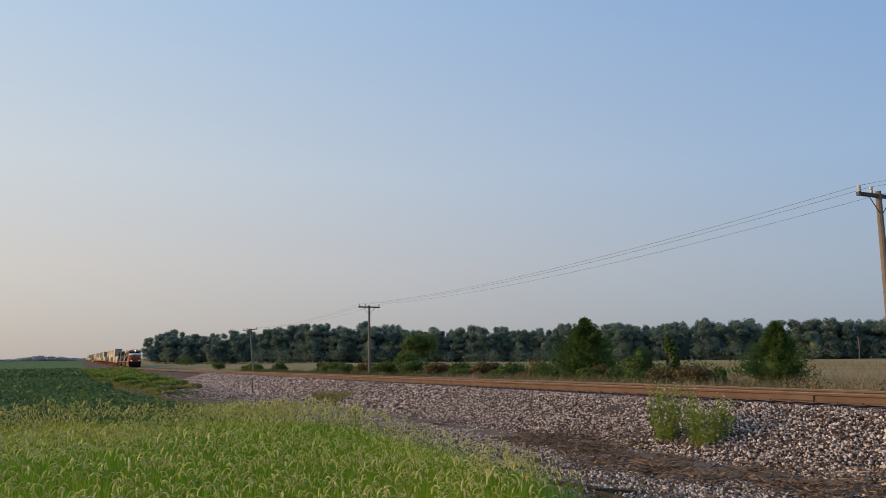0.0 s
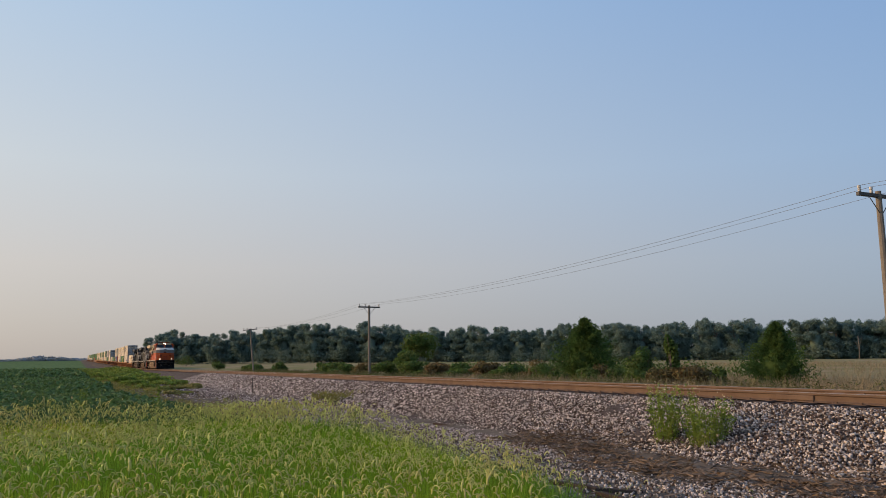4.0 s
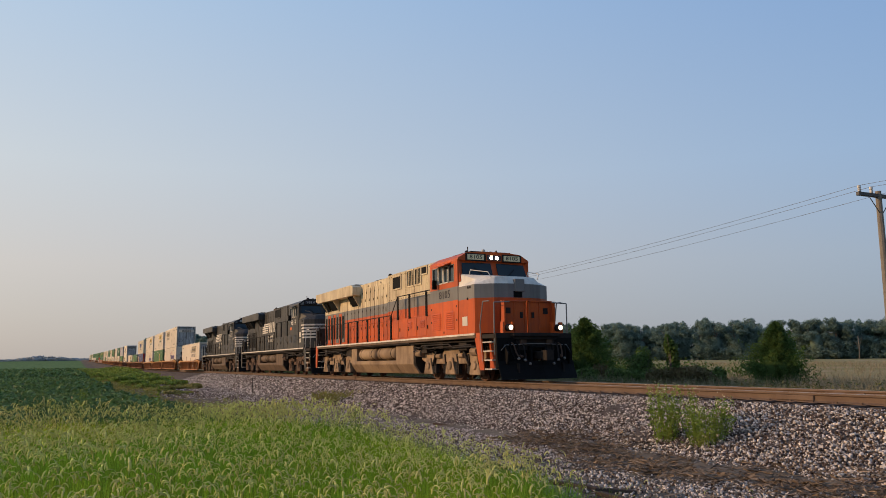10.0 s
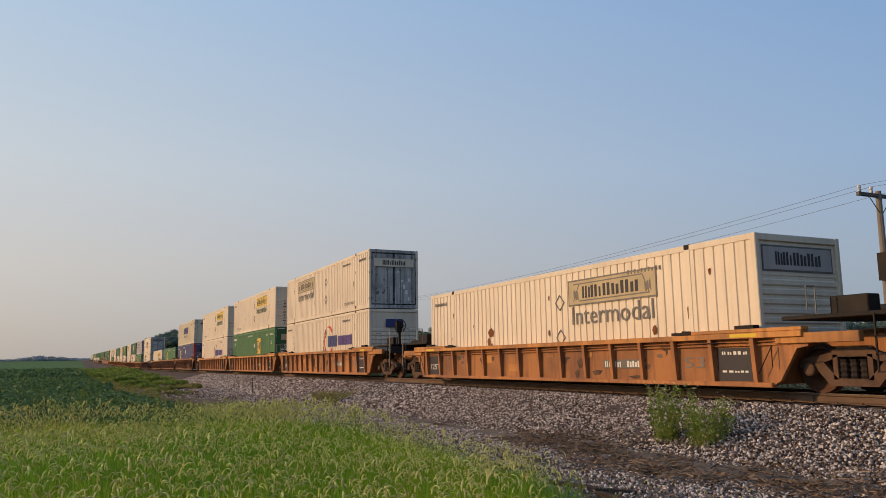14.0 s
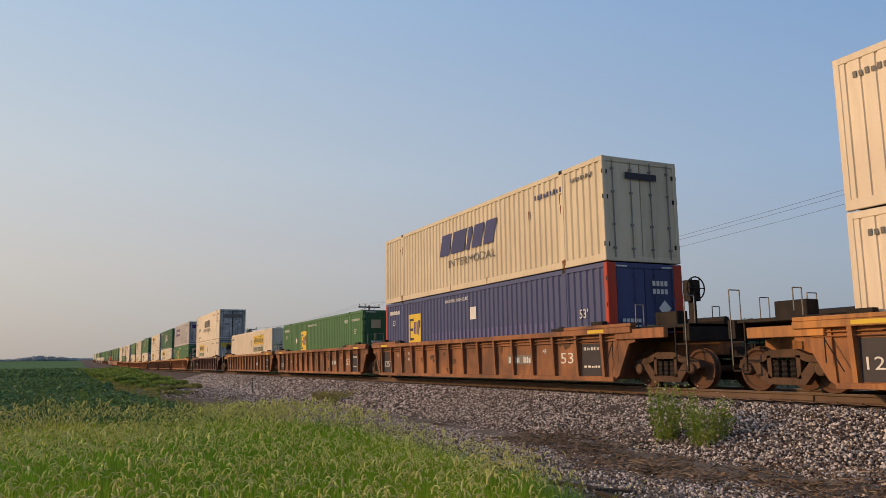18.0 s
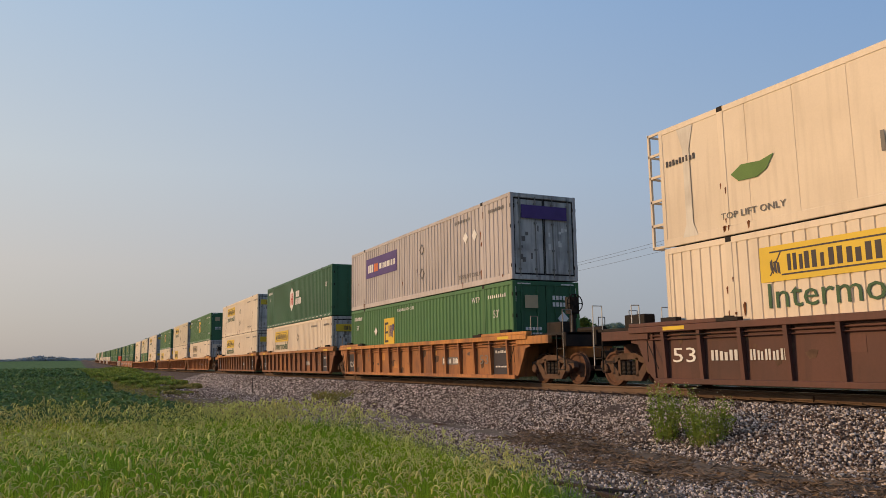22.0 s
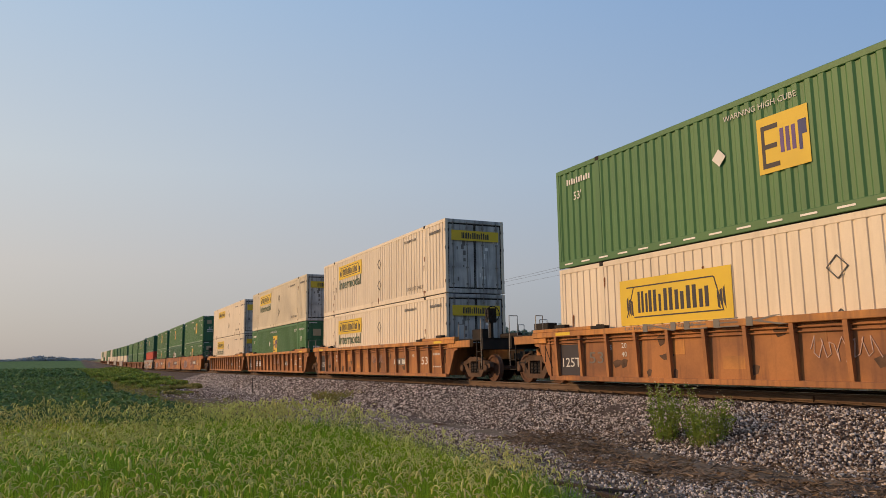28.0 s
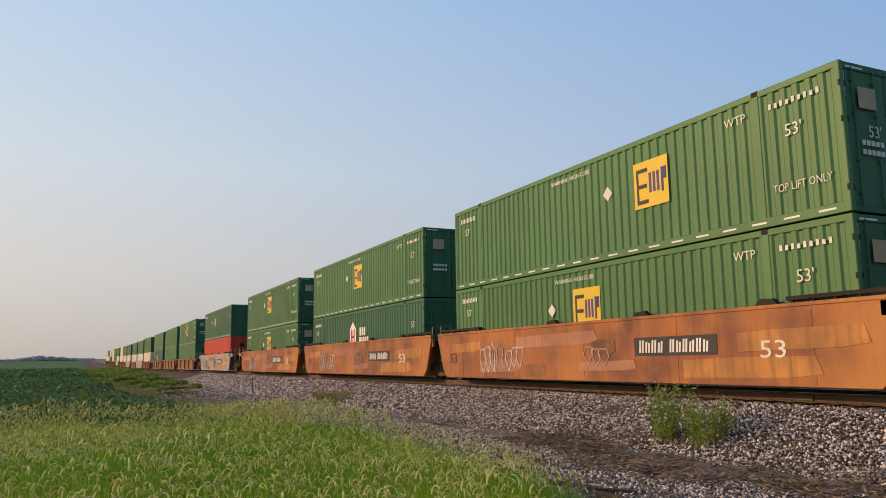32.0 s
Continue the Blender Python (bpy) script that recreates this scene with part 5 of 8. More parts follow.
                if rib is None:
                    rib = part("rib", Shape().prism([(e * 1.42, 0.30), (e * 1.50, 0.30), (e * 1.555, 1.56), (e * 1.42, 1.56)], -0.035, 0.035, "x").prism([(e * 1.50, 0.30), (e * 1.515, 0.30), (e * 1.57, 1.56), (e * 1.555, 1.56)], -0.05, 0.05, "x"), body, car)
                    ob = rib
                else:
                    ob = new("rib", rib.data)
                    ob.parent = car
                ob.matrix_basis = pose(x, 0, 0)
        else:
            part("side_sheet", Shape().prism([(-8.5, 0.14), (8.5, 0.14), (8.8, 0.4), (9.25, 1.50), (9.25, 1.68), (-9.25, 1.68), (-9.25, 1.50), (-8.8, 0.4)], e * 1.40, e * 1.52), body, car, bevel=0.01)
            part("top_chord", Shape().box(-hx, hx, e * 1.36, e * 1.54, 1.66, 1.74), chord, car, bevel=0.012)
            for x in (-7.2, -3.6, 0.0, 3.6, 7.2):
                part("seam", Shape().box(x - 0.04, x + 0.04, e * 1.52, e * 1.528, 0.2, 1.6), body, car)
        if ribbed and detail:
            for z in (1.36, 1.46):
                part("stringer", Shape().tube((-8.9, e * 1.47, z), (8.9, e * 1.47, z), 0.018, 5), body, car)
            for s2 in (-1, 1):
                part("end_beam", Shape().box(s2 * 6.35, s2 * 9.25, e * 1.34, e * 1.55, 1.734, 1.84), chord, car, bevel=0.012)
        for x in (-6.1, 6.1):
            part("container_guide", Shape().prism([(x - 0.16, 1.73), (x + 0.16, 1.73), (x + 0.10, 1.87), (x - 0.06, 1.88)], e * 1.38, e * 1.50), "iron_dark", car, "dark container guide")
    part("floor", Shape().box(-8.3, 8.3, -1.36, 1.36, 0.20, 0.36), body, car)
    ends = ((1, front), (-1, rear))
    for s, kind in ends:
        part("bulkhead", Shape().prism([(s * 8.25, 0.25), (s * 8.42, 0.25), (s * 8.62, 1.60), (s * 8.45, 1.60)], -1.36, 1.36), body, car)
        for e in (-1, 1):
            part("end_gusset", Shape().prism([(s * 8.45, 0.22), (s * 8.62, 0.35), (s * 9.05, 1.25), (s * 9.3, 1.30), (s * 9.3, 1.56), (s * 8.5, 1.56)], e * 1.38, e * 1.46), body, car)
        reach = 11.0 if kind == "coupled" else 9.75
        part("centre_sill", Shape().box(s * 8.4, s * reach, -0.32, 0.32, 0.78, 1.12), "iron_dark" if kind != "coupled" else body, car)
        if kind == "coupled":
            part("end_platform", Shape().box(s * 8.6, s * 11.05, -1.30, 1.30, 1.42, 1.50).box(s * 10.85, s * 11.05, -1.35, 1.35, 1.10, 1.50), "iron_dark", car, "steel grating end platform", bevel=0.01)
            for e in (-1, 1):
                part("platform_beam", Shape().box(s * 8.6, s * 10.4, e * 1.52, e * 1.38, 1.38, 1.66), chord, car, bevel=0.012)
            part("coupler", Shape().box(s * 11.0, s * 11.55, -0.10, 0.10, 0.74, 0.96).prism([(s * 11.5, -0.16), (s * 11.80, -0.13), (s * 11.82, 0.12), (s * 11.5, 0.17)], 0.68, 1.02, "z"), "iron_dark", car, bevel=0.01)
            rail_mat = "chain" if style != "maroon" else "white_paint"
            for e in (-1, 1):
                part("grab_rail", Shape().path([(s * 10.95, e * 1.36, 0.55), (s * 10.95, e * 1.36, 2.15), (s * 10.95, e * 1.05, 2.15), (s * 10.95, e * 1.05, 1.5)], 0.014, 5), rail_mat, car)
                part("grab_rail", Shape().path([(s * 9.3, e * 1.40, 1.6), (s * 9.3, e * 1.40, 2.05), (s * 9.3, e * 1.15, 2.05), (s * 9.3, e * 1.15, 1.5)], 0.014, 5), rail_mat, car)
            for e in (-1, 1):
                st = Shape()
                for zz in (0.42, 0.72, 1.02):
                    st.box(s * 10.58, s * 10.98, e * 1.33, e * 1.36, zz, zz + 0.03)
                st.box(s * 10.58, s * 10.61, e * 1.33, e * 1.36, 0.42, 1.45).box(s * 10.95, s * 10.98, e * 1.33, e * 1.36, 0.42, 1.45)
                part("ladder", st, "iron_dark", car)
            part("air_hose", Shape().path([(s * 11.0, 0.35, 0.8), (s * 11.25, 0.38, 0.55), (s * 11.55, 0.30, 0.42), (s * 11.8, 0.2, 0.5)], 0.03, 6), "black", car)
            part("brake_valve", Shape().box(s * 9.4, s * 10.2, -0.9, -0.55, 1.5, 1.85), "iron_dark", car, bevel=0.02)
            part("brake_reservoir", Shape().tube((s * 9.0, 0.6, 1.62), (s * 10.3, 0.6, 1.62), 0.11, 8), "iron_dark", car)
            freight_truck(car, s * 9.91)
        else:
            part("end_platform", Shape().box(s * 8.6, s * 9.55, -1.25, 1.25, 1.44, 1.50), "iron_dark", car, "steel grating end platform")
            for e in (-1, 1):
                part("grab_rail", Shape().path([(s * 9.2, e * 1.42, 1.5), (s * 9.2, e * 1.42, 2.05), (s * 9.2, e * 1.0, 2.05), (s * 9.2, e * 1.0, 1.5)], 0.014, 5), "chain", car)
            if s < 0:
                freight_truck(car, s * 9.80)
    if front == "coupled":
        bw = Shape()
        rim = [(10.72, -0.75 + 0.27 * math.cos(k * math.pi / 8), 2.35 + 0.27 * math.sin(k * math.pi / 8)) for k in range(17)]
        bw.path(rim, 0.018, 5)
        for k in range(6):
            a = k * math.pi / 3
            bw.tube((10.72, -0.75, 2.35), (10.72, -0.75 + 0.26 * math.cos(a), 2.35 + 0.26 * math.sin(a)), 0.014, 5)
        bw.box(10.45, 10.68, -0.90, -0.58, 2.05, 2.55).box(10.5, 10.66, -0.80, -0.70, 1.5, 2.1)
        part("brake_wheel", bw, "iron_dark", car, "hand brake wheel on its stand")
    # markings
    y = -1.575 if ribbed else -1.53
    if detail:
        ink = "ink_white"
        lettering("load_words", "53", 0.36, "ink_grey" if style in ("yellow", "orange", "low", "orange_low") else ink, car, (6.31, -1.428 if ribbed else y, 0.85), width=0.62)
        if style != "two_tone":
            part("mark_panel", flat([(6.98, 0.32), (7.95, 0.32), (7.95, 1.30), (6.98, 1.30)] if ribbed else [(2.15, 0.78), (4.85, 0.78), (4.85, 1.22), (2.15, 1.22)], -1.428 if ribbed else y), "ink", car, "black panel with white marks")
        if ribbed:
            bars(car, "mark_bar", ink, 7.46, 1.15, (0.10, 0.10, 0.2, 0.10), 0.10, 0.06, y=-1.434)
            bars(car, "mark_bar", ink, 7.46, 0.60, (0.3, 0.12, 0.2), 0.06, 0.04, y=-1.434)
            if style == "maroon":
                lettering("load_words", "53", 0.40, ink, car, (-7.48, -1.436, 0.90), width=0.72)
                bars(car, "mark_bar", ink, -6.30, 0.90, (0.20, 0.22, 0.22), 0.26, 0.05, y=-1.434)
                bars(car, "mark_bar", ink, -5.15, 0.90, (0.14,) * 5, 0.26, 0.05, y=-1.434)
            else:
                lettering("capacity_words", "125T", 0.30, ink, car, (-7.48, -1.436, 0.72), width=0.85)
                part("mark_panel", flat([(-7.98, 0.32), (-6.98, 0.32), (-6.98, 1.30), (-7.98, 1.30)], -1.428), "ink", car, "black panel with white marks")
            rg = random.Random(sum(map(ord, style)) + len(front))
            grime = Shape()
            for _ in range(18):
                px, pz, w, h = rg.uniform(-7.9, 7.9), rg.uniform(0.4, 1.5), rg.uniform(0.05, 0.28), rg.uniform(0.06, 0.30)
                grime.prism([(px - w, pz), (px - w * 0.4, pz - h), (px + w * 0.6, pz - h * 0.7), (px + w, pz + h * 0.3), (px + w * 0.1, pz + h * 0.5)], -1.4235 - rg.random() * 0.002, -1.40, "y")
            part("rust_patch", grime, "iron", car, "dark rust blotches on the side sheet")
            pale = Shape()
            for px, pz, w, h in ((2.3, 1.2, 0.22, 0.10), (-1.6, 0.7, 0.30, 0.16), (-3.2, 1.1, 0.18, 0.18), (0.5, 1.25, 0.16, 0.12)):
                pale.prism([(px - w, pz - h), (px + w, pz - h), (px + w, pz + h), (px - w, pz + h)], -1.4265, -1.40, "y")
            part("stencil_patch", pale, chord, car, "repainted stencil squares")
            fit = Shape()
            for s2 in (-1, 1):
                fit.box(s2 * 5.75, s2 * 6.35, -1.56, -1.40, 1.74, 1.83).box(s2 * 7.6, s2 * 8.1, -1.53, -1.36, 1.84, 1.95).tube((s2 * 6.5, -1.585, 1.45), (s2 * 7.4, -1.585, 1.45), 0.014, 5)
                fit.tube((s2 * 8.2, -1.58, 0.55), (s2 * 8.55, -1.58, 1.3), 0.012, 5).tube((s2 * 8.55, -1.58, 0.75), (s2 * 8.55, -1.58, 1.35), 0.012, 5)
            tagged(part("side_fitting", fit, "iron_dark", car), kind="stuff")
            if style == "two_tone":
                rng = random.Random(17)
                s = []
                for k in range(26):
                    s.append((0.3 + k * 0.055 + 0.05 * math.sin(k * 2.1), -1.43, 0.85 + 0.28 * math.sin(k * 1.7) * rng.uniform(0.5, 1.0)))
                part("scrawl", Shape().path(s, 0.009, 4), "ink_pink", car, "white spray-painted scrawl")
            if style == "two_tone":
                lettering("load_words", "53", 0.36, "ink_grey", car, (-6.31, -1.428, 0.85), width=0.62)
                lettering("weight_words", "LBS MAX GROSS WT FOR 20 FT", 0.08, "ink_grey", car, (-3.6, -1.574, 1.66), width=2.6)
            for words, x in (("45", -5.75 if style == "two_tone" else -6.31), ("40", -5.16), ("20", -5.16), ("48", 5.16)) if style != "maroon" else (("48", 5.16),):
                lettering("load_words", words, 0.15, "ink_grey" if style in ("yellow", "orange", "low", "orange_low") else ink, car, (x, -1.428, {"45": 1.15, "40": 0.95, "20": 1.20, "48": 1.1}[words]))
            part("reflector", flat([(7.5, 1.60), (8.2, 1.60), (8.2, 1.70), (7.5, 1.70)], -1.574), "yellow", car, "yellow reflector strip")
            part("reflector", flat([(-8.0, 1.60), (-7.3, 1.60), (-7.3, 1.70), (-8.0, 1.70)], -1.574), "yellow", car, "yellow reflector strip")
            part("mark_panel", flat([(3.0, 0.68), (4.45, 0.68), (4.45, 1.0), (3.0, 1.0)], -1.428), "ink_grey", car, "dark panel behind the car's marks")
            bars(car, "mark_bar", "ink_white", 3.4, 0.84, (0.12, 0.12, 0.12, 0.14), 0.22, 0.05, y=-1.434)
            bars(car, "mark_bar", "ink_white", 4.2, 0.84, (0.07,) * 5, 0.22, 0.03, y=-1.434)
        else:
            bars(car, "mark_bar", ink, 2.75, 1.0, (0.16, 0.16, 0.16, 0.16), 0.30, 0.06, 0.1, y=y - 0.005)
            bars(car, "mark_bar", ink, 4.0, 1.0, (0.15,) * 6, 0.30, 0.06, 0.1, y=y - 0.005)
            lettering("load_words", "53", 0.34, "ink", car, (-7.9, y, 0.80), width=0.55)
            rng = random.Random(9)
            for mt, spots in (("well_yellow", ((-6.9, 1.2, 2.2), (6.9, 1.05, 3.0), (5.6, 0.5, 3.6))), ("well_pink", ((-1.4, 1.28, 4.2), (-4.6, 0.55, 2.6), (1.0, 0.55, 2.4))), ("well_brown", ((-2.9, 0.42, 2.2), (0.9, 1.02, 1.0)))):
                sh = Shape()
                for k, (px, pz, w) in enumerate(spots):
                    h = rng.uniform(0.12, 0.24)
                    sh.prism([(px - w / 2, pz - h), (px + w * 0.3, pz - h * rng.uniform(0.8, 1.1)), (px + w / 2, pz - h * 0.5), (px + w * 0.46, pz + h), (px - w * 0.2, pz + h * rng.uniform(0.7, 1.1)), (px - w / 2, pz + h * 0.7)], y + 0.0005 - 0.0006 * k, y + 0.02, "y")
                part("paint_patch", sh, mt, car, "patch of repainted steel")
            for cx, tall, mt in ((-5.3, 0.95, "ink_white"), (-4.5, 0.85, "ink_pink"), (-3.6, 0.7, "ink_white"), (0.6, 0.5, "ink_pink")):
                s = Shape()
                for q in range(3):
                    ox, oz = cx + (q - 1) * 0.33, 0.82 + rng.uniform(-0.06, 0.06)
                    a0, lobes = rng.uniform(0, 6), rng.choice((2, 3))
                    loop = [(ox + (0.17 + 0.05 * math.sin(lobes * a + a0)) * math.cos(a), y - 0.006, oz + tall * (0.42 + 0.12 * math.sin((lobes + 1) * a)) * math.sin(a)) for a in [k * math.pi / 9 for k in range(19)]]
                    s.path(loop, 0.014, 4)
                part("scrawl", s, mt, car, "pale spray-painted scrawl")
            for s2 in (-1, 1):
                deck = Shape().box(s2 * 6.6, s2 * 9.2, -1.42, -1.30, 1.80, 1.88)
                for k in range(6):
                    deck.box(s2 * (6.7 + 0.48 * k), s2 * (6.75 + 0.48 * k), -1.40, -1.34, 1.74, 1.80)
                part("end_deck", deck, "iron_dark", car, "dark steel walkway over the end")
            for x in (-6.4, -1.5, 2.4, 6.2):
                part("top_lug", Shape().prism([(x - 0.28, 1.74), (x + 0.28, 1.74), (x + 0.16, 1.86), (x - 0.20, 1.84)], -1.52, -1.40), "iron_dark", car, "dark container guide")
    if ribbed:
        # how high the side frames of this build stand
        tall = {"low": 0.70, "maroon": 0.85, "orange_low": 0.79}.get(style, 0.87)
        for p in car.children:
            if p.name.split(".")[0] in ("top_chord", "side_sheet", "bottom_chord", "rib", "stringer", "end_beam", "container_guide", "bulkhead", "end_gusset", "load_words", "capacity_words", "mark_panel", "mark_bar", "reflector", "platform_beam", "rust_patch", "stencil_patch", "side_fitting", "weight_words") and not p.data.get("lowered"):
                p.data["lowered"] = 1
                p.data.transform(Matrix.Diagonal((1, 1, tall, 1)))
    if not detail:
        fuse(car)
    return car

# ---- locomotives
LOCO_LEN = 22.3
GRILLES = {  # from and to along the hood, from and to in height
    "8105": ((-10.7, -9.8, 3.95, 4.46), (-9.0, -8.4, 3.93, 4.56), (-8.17, -7.6, 3.93, 4.56), (-7.5, -7.0, 4.30, 4.56)),
    "9814": ((-11.15, -9.65, 3.95, 4.5), (-7.62, -6.97, 3.92, 4.56), (-6.78, -6.3, 4.32, 4.56)),
    "4515": ((-10.8, -9.92, 3.97, 4.5), (-8.54, -7.95, 3.92, 4.56), (-7.73, -7.15, 3.92, 4.56), (-7.02, -6.56, 4.33, 4.56), (-6.5, -6.12, 3.95, 4.56)),
}


def band_box(name, levels, mats, outline, parent, bevel=0.0, label=""):
    """A body whose plan outline (x, y) rises through bands of paint."""
    for (a, b), mt in zip(zip(levels, levels[1:]), mats):
        part(name, Shape().prism(outline, a, b, "z"), mt, parent, label, bevel)


def locomotive(kind, number):
    old = kind == "orange"
    low, mid, high, roof = ("orange", "loco_grey", "cream", "orange") if old else ("ns_black",) * 4
    iron, tank = ("tan_truck", "tan_tank") if old else ("iron", "dusty")
    label = "orange, grey and cream diesel locomotive with dusty flanks" if old else "black diesel locomotive with white stripes and dusty trucks"
    loco = tagged(new("locomotive"), label, "locomotive", group="locomotives at the head of the train")
    K = LOCO_LEN / 2

    def lp(name, s, mt, lab="", bevel=0.0, parent=None, smooth=False):
        s.v = [(x + K, y, z) for x, y, z in s.v]
        return part(name, s, mt, parent or loco, lab, bevel, smooth)

    def lbands(name, levels, mats, outline, bevel=0.0):
        for (a, b), mt in zip(zip(levels, levels[1:]), mats):
            lp(name, Shape().prism(outline, a, b, "z"), mt, bevel=bevel)

    # frame and walkway
    lp("frame", Shape().box(-21.6, -0.9, -0.75, 0.75, 1.05, 1.50), "iron_dark")
    lp("walkway", Shape().box(-21.7, -2.3, -1.55, 1.55, 1.50, 1.66), "iron_dark" if not old else "dusty", bevel=0.01)
    lp("sill_stripe", Shape().box(-21.7, -2.35, -1.562, -1.552, 1.60, 1.665).box(-21.7, -2.35, 1.552, 1.562, 1.60, 1.665), "white_paint", "pale line along the walkway edge")
    # nose
    nose = [(-2.40, -1.50), (-1.98, -0.95), (-1.85, -0.45), (-1.85, 0.45), (-1.98, 0.95), (-2.40, 1.50), (-3.70, 1.50), (-3.70, -1.50)]
    lbands("nose", [1.66, 2.89, 3.38], [low, mid], nose)
    top = Shape()
    tv = [(x, y, 3.38) for x, y in nose]
    tv2 = [(-2.75, -1.25, 3.60), (-2.15, -0.80, 3.64), (-2.05, -0.40, 3.66), (-2.05, 0.40, 3.66), (-2.15, 0.80, 3.64), (-2.75, 1.25, 3.60), (-3.75, 1.45, 3.88), (-3.75, -1.45, 3.88)]
    n = len(nose)
    top.add(tv + tv2, [(i, (i + 1) % n, n + (i + 1) % n, n + i) for i in range(n)] + [tuple(range(n, 2 * n))])
    lp("nose_top", top, "white_paint" if old else "ns_black", "sloping nose top")
    lp("nose_door", Shape().box(-1.86, -1.83, -0.28, 0.28, 1.75, 2.86), low, "nose door", bevel=0.01)
    lp("nose_grille", Shape().box(-1.86, -1.83, -0.24, 0.10, 2.90, 3.12), "black")
    lp("nose_headlight_box", Shape().box(-2.0, -1.80, -0.20, 0.20, 3.1, 3.55), "loco_grey" if old else "ns_black", bevel=0.02)
    # cab
    cab = [(-3.65, -1.52), (-6.05, -1.52), (-6.05, 1.52), (-3.65, 1.52)]
    lbands("cab_side", [1.66, 2.93, 3.42, 3.62], [low, mid, low if old else low], cab)
    # cab upper with window openings on both flanks
    for e in (-1, 1):
        y0, y1 = e * 1.44, e * 1.52
        s = Shape()
        for x0, x1, z0, z1 in ((-6.05, -5.86, 3.62, 4.40), (-3.92, -3.65, 3.62, 4.40), (-5.86, -3.92, 4.28, 4.40)):
            s.box(x0, x1, y0, y1, z0, z1)
        lp("cab_window_wall", s, roof if not old else "orange")
        for i, (x0, x1) in enumerate(((-5.84, -5.33), (-5.30, -4.88), (-4.85, -4.42), (-4.39, -3.94))):
            w = lp("cab_window", Shape().box(x0 + 0.03, x1 - 0.03, e * 1.47, e * 1.48, 3.66, 4.25), "glass", "dark cab side pane")
            fr = Shape().box(x0, x0 + 0.035, e * 1.46, e * 1.53, 3.62, 4.28).box(x1 - 0.035, x1, e * 1.46, e * 1.53, 3.62, 4.28).box(x0, x1, e * 1.46, e * 1.53, 3.62, 3.66).box(x0, x1, e * 1.46, e * 1.53, 4.25, 4.28)
            fr_ob = lp("frame", fr, "white_paint" if i in (1, 2) else "chain", "bright window frame")
            fr_ob.parent = w
        lp("window_shade", Shape().prism([(e * 1.50, 4.34), (e * 1.78, 4.24), (e * 1.78, 4.27), (e * 1.50, 4.38)], -5.35, -4.2, "x"), roof, "awning over the cab window")
        lp("mirror", Shape().box(-5.42, -5.34, e * 1.56, e * 1.74, 3.45, 3.80), "black", bevel=0.01)
    # windshields in a raked front
    lp("cab_front", Shape().prism([(-3.65, 3.55), (-3.52, 3.60), (-3.74, 4.40), (-3.90, 4.40)], -1.46, 1.46), roof)
    for e in (-1, 1):
        s = Shape()
        s.add([(-3.505, e * 0.12, 3.86), (-3.535, e * 1.36, 3.84), (-3.705, e * 1.32, 4.30), (-3.68, e * 0.12, 4.32)], [(0, 1, 2, 3) if e > 0 else (3, 2, 1, 0)])
        s2 = Shape().add([(x - 0.03, y, z) for x, y, z in s.v], [f[::-1] for f in s.f])
        s.add(s2.v, s2.f)
        lp("windshield", s, "glass", "dark blue-grey windshield pane")
    roof_out = [(-1.52, 4.40), (-1.50, 4.48), (-1.15, 4.68), (-0.6, 4.74), (0.6, 4.74), (1.15, 4.68), (1.50, 4.48), (1.52, 4.40)]
    lp("cab_roof", Shape().prism(roof_out, -6.05, -3.62, "x"), roof)
    lp("roof_cooler", Shape().box(-5.7, -4.9, -0.7, 0.7, 4.74, 4.84), "iron_dark", bevel=0.02)
    lp("roof_dome", Shape().box(-4.6, -4.2, -0.35, 0.35, 4.74, 4.82), "iron_dark", bevel=0.03)
    lp("antenna", Shape().tube((-4.0, -0.9, 4.65), (-4.0, -0.9, 4.95), 0.02, 5), "iron_dark")
    lp("antenna", Shape().tube((-4.3, 0.5, 4.7), (-4.3, 0.5, 4.92), 0.03, 5), "iron_dark")
    for e in (-1, 1):
        lp("board_frame", Shape().box(-3.67, -3.606, e * 0.34, e * 1.20, 4.38, 4.66), "iron_dark", "dark frame round the number board", bevel=0.006)
        nb = lp("number_board", Shape().box(-3.66, -3.60, e * 0.42, e * 1.12, 4.42, 4.62), "ink" if not old else "board", "number board", bevel=0.006)
        ob = lettering("number_words", number, 0.15, "ink" if old else "white_paint", loco, (-3.585 + K, e * 0.77, 4.52), "front", width=0.52)
    if not old:
        lp("brow", Shape().prism([(-1.42, 4.38), (-1.12, 4.66), (1.12, 4.66), (1.42, 4.38)], -3.70, -3.615, "x"), "loco_grey", "pale brow round the number boards")
    hl = lp("headlight", Shape().box(-3.66, -3.60, -0.30, 0.30, 4.42, 4.62), "ink", bevel=0.01)
    for e in (-1, 1):
        lens = lp("headlight_lens", Shape().lathe([(0.0, 0.03), (0.06, 0.02), (0.075, 0.0)], (-3.60, e * 0.12, 4.52), "x", 14), "lamp" if old else "chain", "bright headlight lens")
        lens.parent = hl
    # hoods: equipment hood behind the cab, then engine hood, radiator at the rear
    lev, cols = [1.66, 2.95, 3.42, 4.60], [low, mid, high]
    lbands("equipment_hood", [2.55, 2.98, 3.42, 4.62], [low, mid, high], [(-6.05, -1.22), (-11.4, -1.22), (-11.4, 1.22), (-6.05, 1.22)])
    lp("equipment_base", Shape().box(-10.2, -6.05, -1.50, 1.50, 1.66, 2.55), low, bevel=0.01)
    lp("equipment_base", Shape().box(-11.4, -10.2, -1.21, 1.21, 1.66, 2.55), low)
    lbands("engine_hood", lev, cols, [(-11.4, -1.06), (-17.6, -1.06), (-17.6, 1.06), (-11.4, 1.06)])
